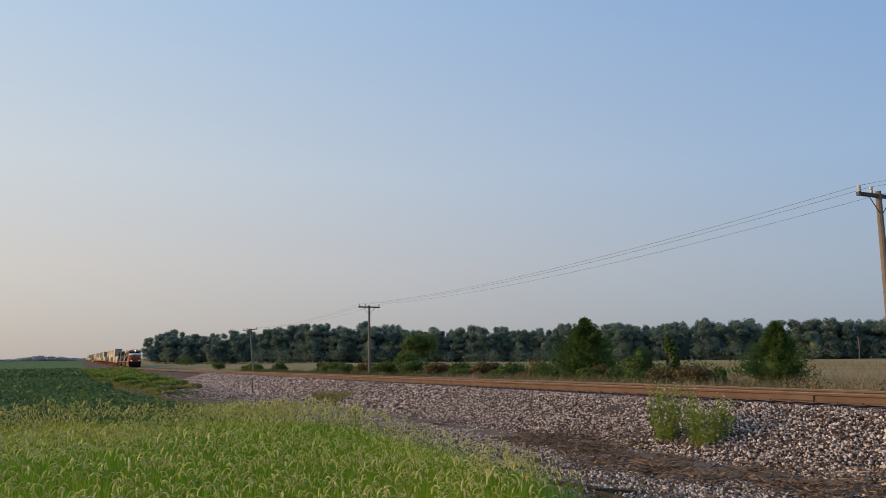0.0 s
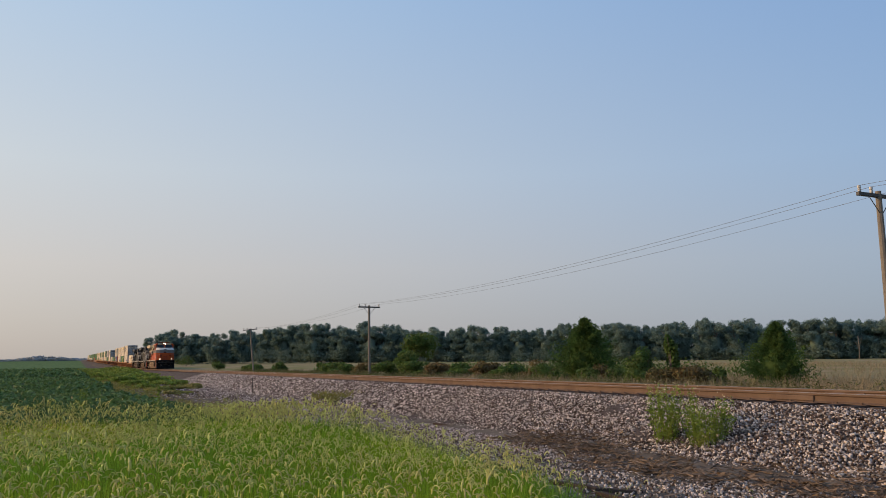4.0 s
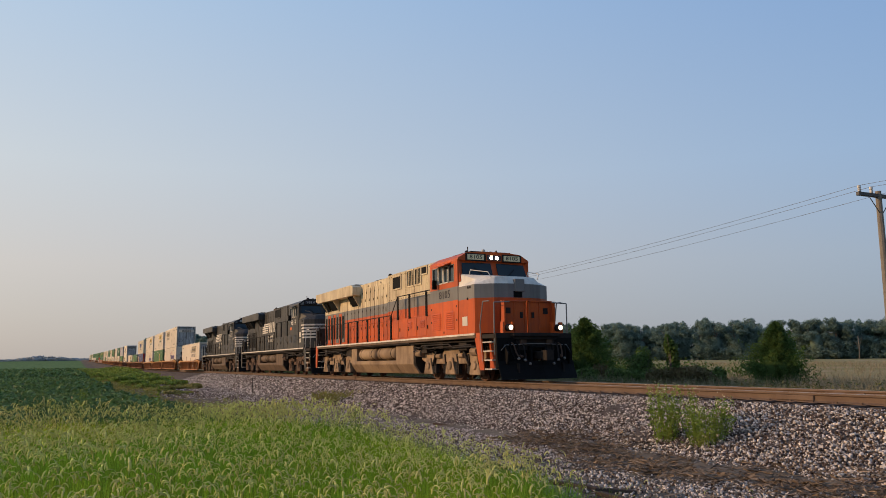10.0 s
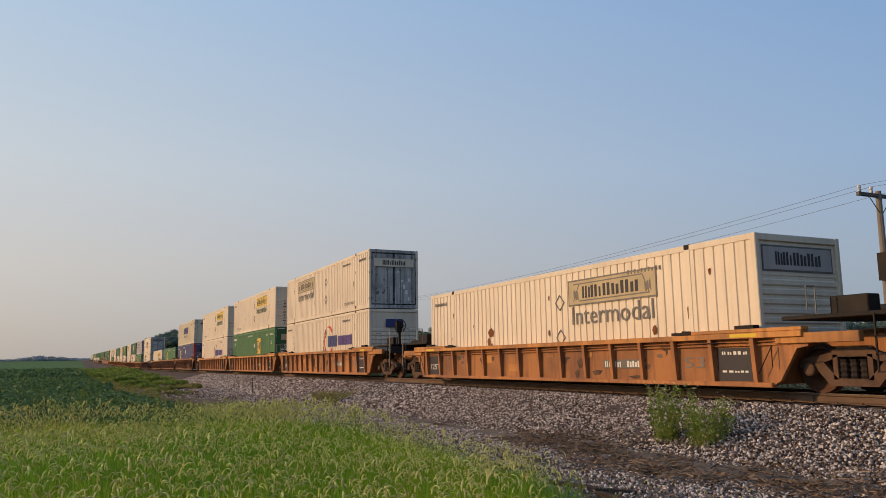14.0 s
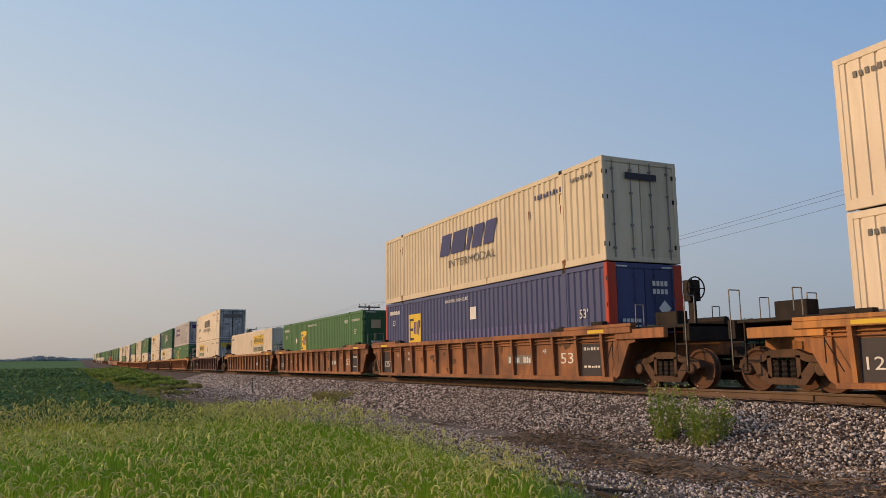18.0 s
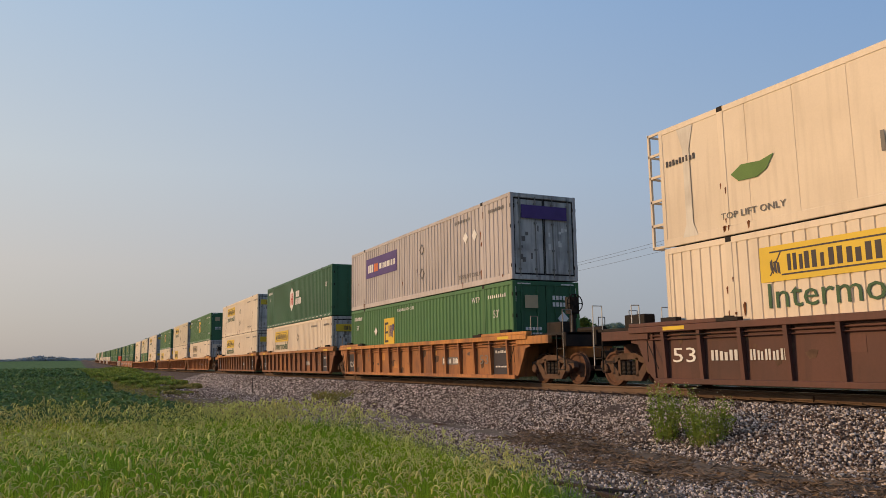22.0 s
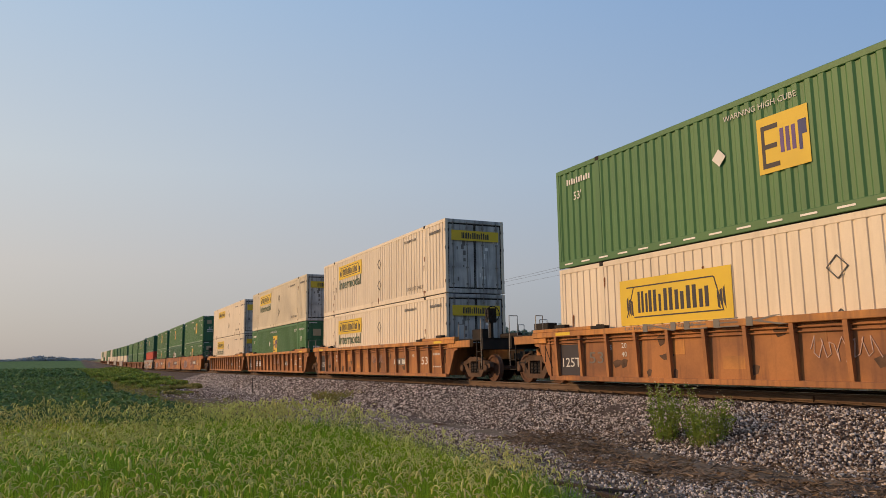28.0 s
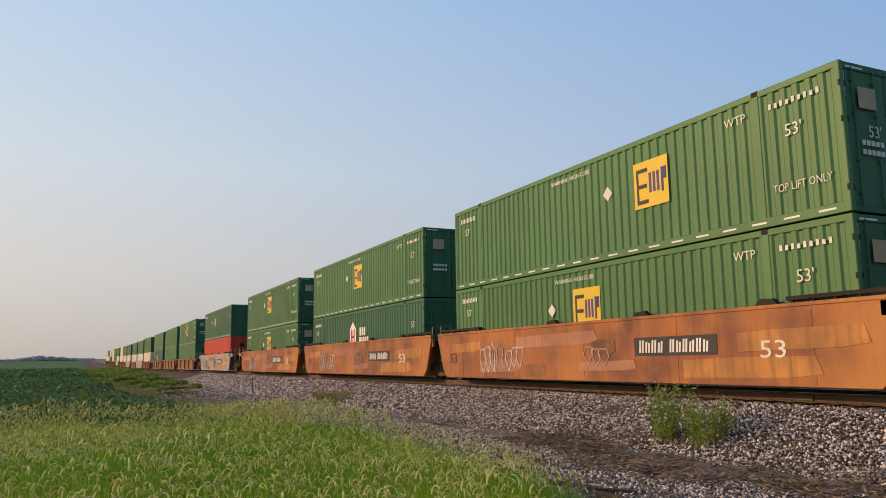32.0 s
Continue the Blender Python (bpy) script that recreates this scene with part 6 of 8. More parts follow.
    lbands("radiator_hood", [1.66, 2.95, 3.42, 4.10], cols, [(-17.6, -1.10), (-21.6, -1.10), (-21.6, 1.10), (-17.6, 1.10)])
    lp("hood_roof", Shape().prism([(-1.22, 4.62), (-0.9, 4.74), (0.9, 4.74), (1.22, 4.62)], -11.4, -6.05, "x"), high)
    lp("hood_roof", Shape().prism([(-1.06, 4.60), (-0.75, 4.70), (0.75, 4.70), (1.06, 4.60)], -17.0, -11.4, "x"), high)
    wing = Shape().prism([(-15.4, 4.06), (-15.4, 4.50), (-15.7, 4.62), (-22.0, 4.62), (-22.0, 4.22), (-21.6, 4.10)], -1.56, 1.56)
    lp("radiator_wing", wing, high if old else "ns_black", "overhanging radiator box", bevel=0.02)
    for i in range(10):
        lp("radiator_fan_grille", Shape().box(-21.6 + i * 0.6, -21.1 + i * 0.6, -1.3, 1.3, 4.62, 4.66), "iron_dark")
    for e in (-1, 1):
        for x in (-20.9, -19.7, -16.2):
            lp("radiator_screen", Shape().prism([(e * 1.10, 3.58), (e * 1.12, 3.58), (e * 1.40, 4.06), (e * 1.38, 4.06)], x - 0.5, x + 0.5, "x"), "black", "slanted black intake screen")
        for x in (-21.0, -18.95, -15.6):
            lp("wing_bracket", Shape().prism([(e * 1.08, 3.52), (e * 1.12, 3.5), (e * 1.50, 4.08), (e * 1.08, 4.08)], x - 0.03, x + 0.03, "x"), high)
        # doors along the hood, a seam's depth proud, with latches
        x = -11.75
        for i in range(10 if e < 0 else 0):
            w = 0.56
            for (a, b), mt in zip(((1.75, 2.95), (2.95, 3.42), (3.42, 4.35)), (low, mid, high)):
                d = lp("hood_door", Shape().box(x - w, x - 0.03, e * 1.062, e * 1.085, a, b), mt)
            lat = Shape().box(x - 0.14, x - 0.11, e * 1.085, e * 1.105, 3.7, 3.82).box(x - 0.14, x - 0.11, e * 1.085, e * 1.105, 2.35, 2.47)
            for hz in (1.95, 2.75, 3.25, 4.15):
                lat.box(x - w - 0.015, x - w + 0.03, e * 1.085, e * 1.098, hz - 0.05, hz + 0.05)
            tagged(lp("door_latch", lat, "iron_dark"), kind="stuff")
            if i % 3 == 1:
                lp("lifting_hole", Shape().lathe([(0.045, -1.092), (0.0, -1.093)], (x - 0.3, 0, 4.46), "y", 8), "black")
            x -= 0.585
        for i in range(7 if e < 0 else 0):
            x = -18.0 - i * 0.50
            lp("louvre_door", Shape().box(x - 0.44, x, e * 1.10, e * 1.125, 1.80, 3.35), low if i % 2 else mid)
            lp("grille", Shape().box(x - 0.36, x - 0.10, e * 1.125, e * 1.135, 2.0, 3.2), "black", "tall black intake grille")
        for x0, x1, z0, z1 in GRILLES[number]:
            yy = 1.222
            g = lp("grille", Shape().box(x0, x1, e * yy, e * (yy + 0.02), z0, z1), "black", "black intake grille")
            fr = Shape().box(x0 - 0.06, x0, e * yy, e * (yy + 0.035), z0 - 0.06, z1 + 0.06).box(x1, x1 + 0.06, e * yy, e * (yy + 0.035), z0 - 0.06, z1 + 0.06).box(x0, x1, e * yy, e * (yy + 0.035), z0 - 0.06, z0).box(x0, x1, e * yy, e * (yy + 0.035), z1, z1 + 0.06)
            if x1 - x0 < 0.8 and z1 - z0 > 0.5:
                for k in range(1, 4):
                    fx = x0 + (x1 - x0) * k / 4
                    fr.box(fx - 0.02, fx + 0.02, e * (yy + 0.02), e * (yy + 0.035), z0, z1)
            lp("frame", fr, high, "grille frame").parent = g
        for x in (-6.9, -7.9, -8.9, -9.9):
            lp("cabinet_door", Shape().box(x - 0.45, x + 0.45, e * 1.50, e * 1.515, 1.74, 2.48), low, bevel=0.006)
        for x0, n in ((-4.33, 9), (-5.46, 9), (-6.87, 4), (-8.15, 4)) if old else ((-3.85 if number == "4515" else -4.5, 7), (-4.96 if number == "4515" else -5.6, 7), (-6.87, 4), (-8.15, 4)):
            yy = 1.522 if x0 > -6 else 1.516
            z = (1.88 if old else 2.03) if x0 > -6 else 2.08
            ls = Shape()
            for k in range(n):
                ls.prism([(e * yy, z + k * 0.075), (e * (yy + 0.03), z + k * 0.075), (e * yy, z + k * 0.075 + 0.05)], x0 - (0.36 if n > 4 else 0.24), x0 + (0.36 if n > 4 else 0.24), "x")
            lp("louvre", ls, low, "pressed louvres")
    for e in (-1, 1):
        # seams, bolt rows and small fittings of the equipment hood and the cab
        fit = Shape()
        for x in (-6.5, -7.02, -8.3, -9.25, -10.3, -11.2):
            fit.box(x - 0.008, x + 0.008, e * 1.22, e * 1.224, 2.6, 4.60)
        for k in range(26):
            fit.box(-6.15 - k * 0.2, -6.12 - k * 0.2, e * 1.22, e * 1.228, 4.50, 4.53).box(-6.15 - k * 0.2, -6.12 - k * 0.2, e * 1.22, e * 1.228, 3.46, 3.49)
        for k in range(5):
            fit.box(-6.4 - k * 0.95, -6.34 - k * 0.95, e * 1.515, e * 1.535, 2.0, 2.14)
        for x, z in ((-5.95, 2.2), (-5.95, 2.7), (-3.75, 2.2), (-3.75, 2.7), (-4.85, 1.78), (-2.9, 2.9), (-2.7, 3.3), (-2.86, 3.3)):
            fit.box(x - 0.03, x + 0.03, e * 1.50, e * 1.53, z - 0.04, z + 0.04)
        tagged(lp("hood_fitting", fit, "iron_dark"), kind="stuff")
        lp("conduit", Shape().path([(-11.45, e * 1.14, 2.6), (-11.45, e * 1.14, 4.55), (-11.38, e * 1.0, 4.70)], 0.03, 6).path([(-11.55, e * 1.10, 3.4), (-11.55, e * 1.10, 4.5)], 0.02, 5), "iron_dark")
        lp("marker_lamp", Shape().lathe([(0.07, 0.0), (0.07, 0.10), (0.03, 0.14)], (-11.3, e * 1.16, 4.66), "x", 8), "iron_dark")
    lp("exhaust_stack", Shape().box(-15.2, -14.2, -0.45, 0.45, 4.70, 4.90 if not old else 4.82), "iron" if not old else "iron_dark", bevel=0.03)
    horn = Shape().box(-13.2, -12.6, -0.06, 0.06, 4.72, 4.80)
    for yy, xx in ((-0.18, -12.5), (0.0, -12.35), (0.18, -12.5)):
        horn.tube((-13.1, yy, 4.85), (xx, yy, 4.85), 0.035, 8, 0.09)
    lp("horn", horn, "iron_dark", "three-chime air horn")
    # handrails and stanchions
    for e in (-1, 1):
        y = e * 1.53
        posts = [-21.3, -20.0, -18.8, -17.4, -16.1, -14.75, -13.25, -11.72, -10.23]
        rail = Shape().path([(-21.6, y, 1.7), (-21.6, y, 2.72), (-10.2, y, 2.74), (-9.45, y, 3.50), (-6.1, y, 3.50)], 0.02, 6)
        lp("handrail", rail, "black" if not old else "iron_dark")
        for x in posts:
            lp("stanchion", Shape().box(x - 0.075, x + 0.075, y - 0.02, y + 0.02, 1.66, 2.74), "black", bevel=0.004)
        for x in (-9.43, -8.14, -6.42):
            lp("stanchion", Shape().box(x - 0.075, x + 0.075, y - 0.02, y + 0.02, 2.50, 3.52), "black", bevel=0.004)
    # front porch, steps, plow
    lp("porch", Shape().box(-2.4, -1.0, -1.50, 1.50, 1.46, 1.60).box(-1.05, -0.95, -1.50, 1.50, 1.25, 1.62), "iron_dark", bevel=0.01)
    lp("anticlimber", Shape().prism([(-1.0, -1.0), (-0.80, -0.9), (-0.66, -0.45), (-0.66, 0.45), (-0.80, 0.9), (-1.0, 1.0)], 1.50, 1.62, "z").prism([(-1.0, -0.9), (-0.84, -0.8), (-0.74, -0.4), (-0.74, 0.4), (-0.84, 0.8), (-1.0, 0.9)], 1.40, 1.50, "z"), "iron_dark", bevel=0.012)
    for e in (-1, 1):
        lp("step_well", Shape().prism([(-2.42, 1.66), (-1.95, 1.66), (-1.75, 0.40), (-2.05, 0.40)], e * 1.48, e * 1.53).box(-2.2, -1.2, e * 1.0, e * 1.05, 0.45, 1.5), low, "sloping step side plate")
        for z in (0.42, 0.72, 1.02, 1.32):
            lp("step", Shape().box(-1.95 - (z - 0.42) * 0.25, -1.25, e * 1.05, e * 1.50, z, z + 0.035), "white_paint", "pale-edged step")
        lp("grab_rail", Shape().path([(-1.85, e * 1.52, 0.7), (-2.0, e * 1.52, 1.9), (-1.80, e * 1.50, 2.72), (-1.45, e * 1.45, 2.72)], 0.022, 6).path([(-1.15, e * 1.45, 0.9), (-1.12, e * 1.45, 2.65), (-1.12, e * 0.85, 2.68)], 0.022, 6), "white_paint" if not old else "chain")
        lp("front_panel", Shape().box(-1.46, -1.40, e * 0.03, e * 1.02, 1.62, 2.72).box(-1.46, -1.18, e * 0.97, e * 1.02, 1.62, 2.72).box(-1.42, -1.36, e * 0.03, e * 0.10, 1.62, 2.74).box(-1.42, -1.38, e * 0.48, e * 0.52, 1.66, 2.70).box(-1.46, -1.36, e * 0.03, e * 1.02, 2.70, 2.75), low, bevel=0.008)
        lp("panel_latch", Shape().box(-1.40, -1.37, e * 0.18, e * 0.28, 2.15, 2.35).box(-1.40, -1.375, e * 0.66, e * 0.84, 2.3, 2.5), "iron_dark")
        lp("ditch_bracket", Shape().box(-1.18, -0.98, e * 0.80, e * 1.16, 1.62, 1.68).box(-1.2, -1.0, e * 0.78, e * 0.83, 1.62, 2.0).box(-1.2, -1.0, e * 1.13, e * 1.18, 1.62, 2.0), low)
        dl = lp("ditch_light", Shape().lathe([(0.0, 0.06), (0.09, 0.05), (0.12, 0.02), (0.13, -0.12), (0.05, -0.2)][::-1], (-0.90, e * 0.98, 1.80), "x", 14), "iron_dark", "lit ditch light")
        lp("ditch_lens", Shape().lathe([(0.085, 0.0), (0.05, 0.02), (0.0, 0.03)][::-1], (-0.83, e * 0.98, 1.80), "x", 12), "ditch" if old else "chain", "glowing lens").parent = dl
        # rear steps
        lp("rear_step_well", Shape().prism([(-21.6, 1.66), (-22.0, 1.66), (-22.0, 0.45), (-21.75, 0.45)], e * 1.48, e * 1.53), low)
        for z in (0.45, 0.80, 1.15):
            lp("step", Shape().box(-22.0, -21.5, e * 1.10, e * 1.48, z, z + 0.035), "white_paint", "pale-edged step")
        lp("grab_rail", Shape().path([(-22.0, e * 1.5, 0.8), (-22.0, e * 1.5, 2.7), (-22.0, e * 0.9, 2.7), (-22.0, e * 0.9, 1.6)], 0.022, 6), "white_paint" if not old else "chain")
    lp("rear_porch", Shape().box(-22.0, -21.55, -1.50, 1.50, 1.46, 1.62).box(-22.05, -21.95, -1.5, 1.5, 0.95, 1.62), "iron_dark", bevel=0.01)
    # pilot: a plate with the coupler's pocket, hoses and cut lever, and a curved, pointed plow below
    pil = Shape().box(-1.05, -0.92, -1.48, 1.48, 0.95, 1.46)
    for e in (-1, 1):
        pil.box(-1.05, -0.92, e * 0.42, e * 1.48, 0.45, 0.95).box(-0.98, -0.70, e * 0.24, e * 0.32, 0.66, 1.18).prism([(-0.95, 0.55), (-0.70, 0.60), (-0.62, 0.95), (-0.95, 1.30)], e * 1.18, e * 1.24)
    lp("pilot", pil.box(-0.98, -0.72, -0.32, 0.32, 1.12, 1.20).box(-0.98, -0.74, -0.32, 0.32, 0.56, 0.64), "black", "black pilot plate with the coupler's pocket", bevel=0.01)
    across = ((-0.66, -1.48), (-0.42, -0.70), (-0.30, 0.0), (-0.42, 0.70), (-0.66, 1.48))
    rings = ((0.10, 0.0), (0.24, 0.05), (0.40, 0.13), (0.56, 0.19), (0.70, 0.21))
    face = [(px - d, py, pz) for pz, d in rings for px, py in across]
    quads = [(r * 5 + c, r * 5 + c + 1, r * 5 + c + 6, r * 5 + c + 5) for r in range(4) for c in range(4)]
    rim = [0, 1, 2, 3, 4, 9, 14, 19, 24, 23, 22, 21, 20, 15, 10, 5]
    plow = Shape().add(face + [(px - 0.03, py, pz) for px, py, pz in face], quads + [tuple(k + 25 for k in q[::-1]) for q in quads] + [(b, a, a + 25, b + 25) for a, b in zip(rim, rim[1:] + rim[:1])])
    lp("plow", plow, "black", "curved black snowplow")
    lp("plow_brace", Shape().box(-0.95, -0.55, -0.90, -0.84, 0.30, 0.62).box(-0.95, -0.55, 0.84, 0.90, 0.30, 0.62), "iron_dark")
    for yy, drop, mt in ((-1.06, 0.45, "black"), (-0.92, 0.38, "iron"), (-0.78, 0.5, "black"), (-0.55, 0.62, "iron_dark"), (0.55, 0.62, "black"), (0.78, 0.5, "iron_dark"), (0.92, 0.38, "iron"), (1.06, 0.45, "black")):
        lp("air_hose", Shape().path([(-0.93, yy, 1.30), (-0.78, yy, 1.22), (-0.68, yy * 0.98, 1.22 - drop * 0.6), (-0.62, yy * 0.92, 1.22 - drop), (-0.58, yy * 0.84, 1.26 - drop)], 0.026, 6), mt)
        lp("hose_head", Shape().lathe([(0.02, 0.0), (0.045, 0.02), (0.045, 0.08), (0.02, 0.1)], (-0.58, yy * 0.84, 1.22 - drop), "x", 8), "chain" if mt != "iron" else "iron")
    lp("cut_lever", Shape().path([(-0.88, -1.35, 1.05), (-0.84, -1.20, 1.22), (-0.80, -0.20, 1.26), (-0.80, 0.20, 1.26), (-0.84, 1.20, 1.22), (-0.88, 1.35, 1.05)], 0.016, 5), "chain", "thin steel cut lever")
    lp("receptacle", Shape().box(-0.93, -0.82, -0.62, -0.40, 1.22, 1.42).box(-0.93, -0.82, 0.40, 0.62, 1.22, 1.42), "iron")
    lp("nose_rail", Shape().path([(-2.15, -0.95, 3.60), (-2.20, -1.05, 3.80), (-3.2, -1.22, 3.98), (-3.3, -1.22, 3.82)], 0.016, 5).path([(-2.15, 0.95, 3.60), (-2.20, 1.05, 3.80), (-3.2, 1.22, 3.98), (-3.3, 1.22, 3.82)], 0.016, 5), "white_paint" if old else "ns_black")
    lp("wiper", Shape().path([(-3.50, -0.55, 3.86), (-3.58, -0.85, 4.12)], 0.012, 4).path([(-3.50, 0.55, 3.86), (-3.58, 0.85, 4.12)], 0.012, 4), "black")
    # roof clutter over the cab
    lp("antenna_tray", Shape().box(-4.9, -3.85, -0.85, 0.85, 4.745, 4.785), "iron_dark", bevel=0.008)
    for yy, hh in ((-0.72, 0.10), (-0.42, 0.07), (-0.12, 0.14), (0.2, 0.07), (0.5, 0.11), (0.75, 0.08)):
        lp("antenna_puck", Shape().lathe([(0.075, 0.0), (0.07, hh * 0.7), (0.03, hh)], (-4.15 - abs(yy) * 0.4, yy, 4.785), "z", 10), "iron_dark" if hh < 0.12 else "white_paint")
    for x, s in ((-0.55, 1), (-21.75, -1)):
        lp("coupler", Shape().box(x - 0.5, x + 0.3, -0.12, 0.12, 0.76, 1.0).prism([(x + s * 0.2, -0.16), (x + s * 0.52, -0.14), (x + s * 0.55, 0.12), (x + s * 0.2, 0.17)], 0.70, 1.04, "z"), "iron_dark", bevel=0.01)
    # fuel tank with air tanks in a recess, pipes
    lp("fuel_tank", Shape().prism([(-1.40, 1.38), (-1.40, 0.62), (-1.12, 0.22), (1.12, 0.22), (1.40, 0.62), (1.40, 1.38)], -10.0, -8.05, "x").prism([(-1.40, 0.78), (-1.40, 0.62), (-1.12, 0.22), (1.12, 0.22), (1.40, 0.62), (1.40, 0.78)], -16.0, -10.0, "x").box(-16.0, -10.0, -0.85, 0.85, 0.78, 1.38).prism([(-1.40, 1.38), (-1.40, 0.78), (1.40, 0.78), (1.40, 1.38)], -16.0, -15.2, "x"), tank, "ridged fuel tank caked in dust", bevel=0.02)
    lp("tank_end", Shape().prism([(-1.30, 1.36), (-1.34, 0.64), (-1.08, 0.26), (1.08, 0.26), (1.34, 0.64), (1.30, 1.36)], -8.05, -7.98, "x"), "iron_dark")
    for e in (-1, 1):
        for x0, x1 in ((-14.9, -12.65), (-12.4, -10.15)):
            lp("air_tank", Shape().lathe([(0.02, x0), (0.18, x0 + 0.03), (0.27, x0 + 0.16), (0.27, x1 - 0.16), (0.18, x1 - 0.03), (0.02, x1)], (0, e * 1.16, 1.10), "x", 16), tank, "round air reservoir", smooth=True)
            for xb in (x0 + 0.4, x1 - 0.4):
                lp("tank_strap", Shape().lathe([(0.275, xb - 0.03), (0.285, xb), (0.275, xb + 0.03)], (0, e * 1.16, 1.10), "x", 16), "iron_dark")
        lp("pipe_run", Shape().path([(-21.2, e * 1.35, 1.42), (-16.2, e * 1.38, 1.40), (-9.0, e * 1.46, 1.44), (-2.6, e * 1.40, 1.40)], 0.025, 5).path([(-8.0, e * 1.40, 1.30), (-6.4, e * 1.42, 1.22), (-2.9, e * 1.38, 1.28)], 0.03, 5).path([(-7.6, e * 1.3, 1.12), (-5.0, e * 1.36, 1.36), (-3.4, e * 1.3, 1.10)], 0.022, 5).path([(-21.4, e * 1.46, 1.30), (-17.0, e * 1.44, 1.34), (-16.2, e * 1.46, 1.46), (-8.2, e * 1.50, 1.46)], 0.03, 5).path([(-7.9, e * 1.46, 1.12), (-6.9, e * 1.46, 1.34), (-4.6, e * 1.46, 1.34), (-4.2, e * 1.46, 1.20), (-2.5, e * 1.46, 1.22)], 0.028, 5).path([(-20.9, e * 1.40, 1.16), (-18.6, e * 1.42, 1.30), (-17.0, e * 1.40, 1.12)], 0.025, 5).box(-16.9, -16.2, e * 1.0, e * 1.36, 1.05, 1.42).box(-20.6, -20.2, e * 1.1, e * 1.40, 1.15, 1.45).box(-5.6, -5.2, e * 1.1, e * 1.42, 1.2, 1.45).box(-7.4, -6.8, e * 1.05, e * 1.35, 1.05, 1.38).box(-3.9, -3.3, e * 1.05, e * 1.38, 1.10, 1.40), "iron_dark")
        lp("brake_cylinder", Shape().tube((-3.0, e * 1.28, 1.05), (-2.55, e * 1.28, 1.05), 0.16, 10), iron)
        lp("brake_cylinder", Shape().tube((-7.9, e * 1.28, 1.05), (-7.4, e * 1.28, 1.05), 0.14, 10), iron)
    # trucks
    for xc in ((-5.0, -19.10) if old else (-4.7, -19.10)):
        t = lp("truck", Shape().box(xc - 2.2, xc + 2.2, -0.55, 0.55, 0.55, 0.95), "iron_dark", "six-wheel truck")
        for e in (-1, 1):
            y0, y1 = e * 1.02, e * 1.16
            frame_out = [(-2.75, 0.80), (-2.72, 1.04), (-1.75, 1.08), (-1.55, 0.98), (-0.75, 0.98), (-0.60, 1.16), (0.60, 1.16), (0.75, 0.98), (1.55, 0.98), (1.75, 1.08), (2.72, 1.04), (2.75, 0.80), (2.45, 0.70), (1.70, 0.70), (1.40, 0.62), (0.60, 0.62), (0.40, 0.72), (-0.40, 0.72), (-0.60, 0.62), (-1.40, 0.62), (-1.70, 0.70), (-2.45, 0.70)]
            lp("side_frame", Shape().prism([(xc + a, b) for a, b in frame_out], y0, y1), iron, "cast truck side frame", bevel=0.015).parent = t
            for dx in (-1.98, 0.0, 1.98):
                x = xc + dx
                lp("journal_box", Shape().prism([(x - 0.42, 0.22), (x + 0.42, 0.22), (x + 0.40, 0.36), (x + 0.24, 0.66), (x + 0.20, 0.86), (x - 0.20, 0.86), (x - 0.24, 0.66), (x - 0.40, 0.36)], e * 1.04, e * 1.22), iron, bevel=0.02).parent = t
                lp("bearing_cap", Shape().lathe([(0.0, 0.0), (0.13, 0.0), (0.16, -0.03), (0.16, -0.12)] if e > 0 else [(0.16, 0.12), (0.16, 0.03), (0.13, 0.0), (0.0, 0.0)], (x, e * 1.27, 0.56), "y", 12), iron).parent = t
            for dx in (-1.42, -0.56, 0.56, 1.42):
                prof = [(0.085 + 0.035 * (k % 2), 0.26 + k * 0.045) for k in range(9)]
                lp("coil_spring", Shape().lathe(prof, (xc + dx, e * 1.12, 0), "z", 10), "iron_dark").parent = t
            for dx in (-1.45, -0.52, 0.52, 1.45):
                x = xc + dx
                lp("brake_hanger", Shape().prism([(x - 0.03, 0.98), (x + 0.03, 0.98), (x + 0.10, 0.56), (x + 0.17, 0.56), (x + 0.17, 0.26), (x - 0.05, 0.26), (x - 0.05, 0.56), (x + 0.04, 0.56)], e * 1.06, e * 1.20), "iron_dark").parent = t
            for x0, x1, z in ((-2.6, -1.2, 1.14), (-0.9, 0.9, 1.24), (1.2, 2.6, 1.14)):
                lp("brake_pipe", Shape().path([(xc + x0, e * 1.20, z - 0.12), (xc + x0 + 0.1, e * 1.22, z), (xc + x1 - 0.1, e * 1.22, z), (xc + x1, e * 1.20, z - 0.2)], 0.022, 5), "iron_dark").parent = t
            for dx in (-2.55, 2.55):
                lp("sand_pipe", Shape().path([(xc + dx, e * 1.05, 1.2), (xc + dx, e * 1.05, 0.6), (xc + dx * 0.93, e * 0.80, 0.12)], 0.025, 5), "iron_dark").parent = t
            for dx in (-1.15, 1.15):
                lp("damper", Shape().tube((xc + dx, e * 1.22, 1.12), (xc + dx * 1.35, e * 1.22, 0.55), 0.045, 8), "iron_dark").parent = t
                lp("brake_cylinder", Shape().tube((xc + dx * 0.85 - 0.18, e * 1.20, 0.92), (xc + dx * 0.85 + 0.18, e * 1.20, 0.92), 0.09, 10), iron).parent = t
            for x0 in (-1.55, 0.45):
                lp("traction_motor", Shape().box(xc + x0, xc + x0 + 1.10, e * 0.25, e * 0.62, 0.22, 0.70), "iron_dark").parent = t
        for dx in (-1.98, 0.0, 1.98):
            w = wheelset("drive_wheelset", t, xc + dx + K, 0.535, 0.535)
    # lettering and marks
    y = -1.53
    if old:
        lettering("number_words", number, 0.30, "ink", loco, (-4.75 + K, y, 3.18), width=0.95)
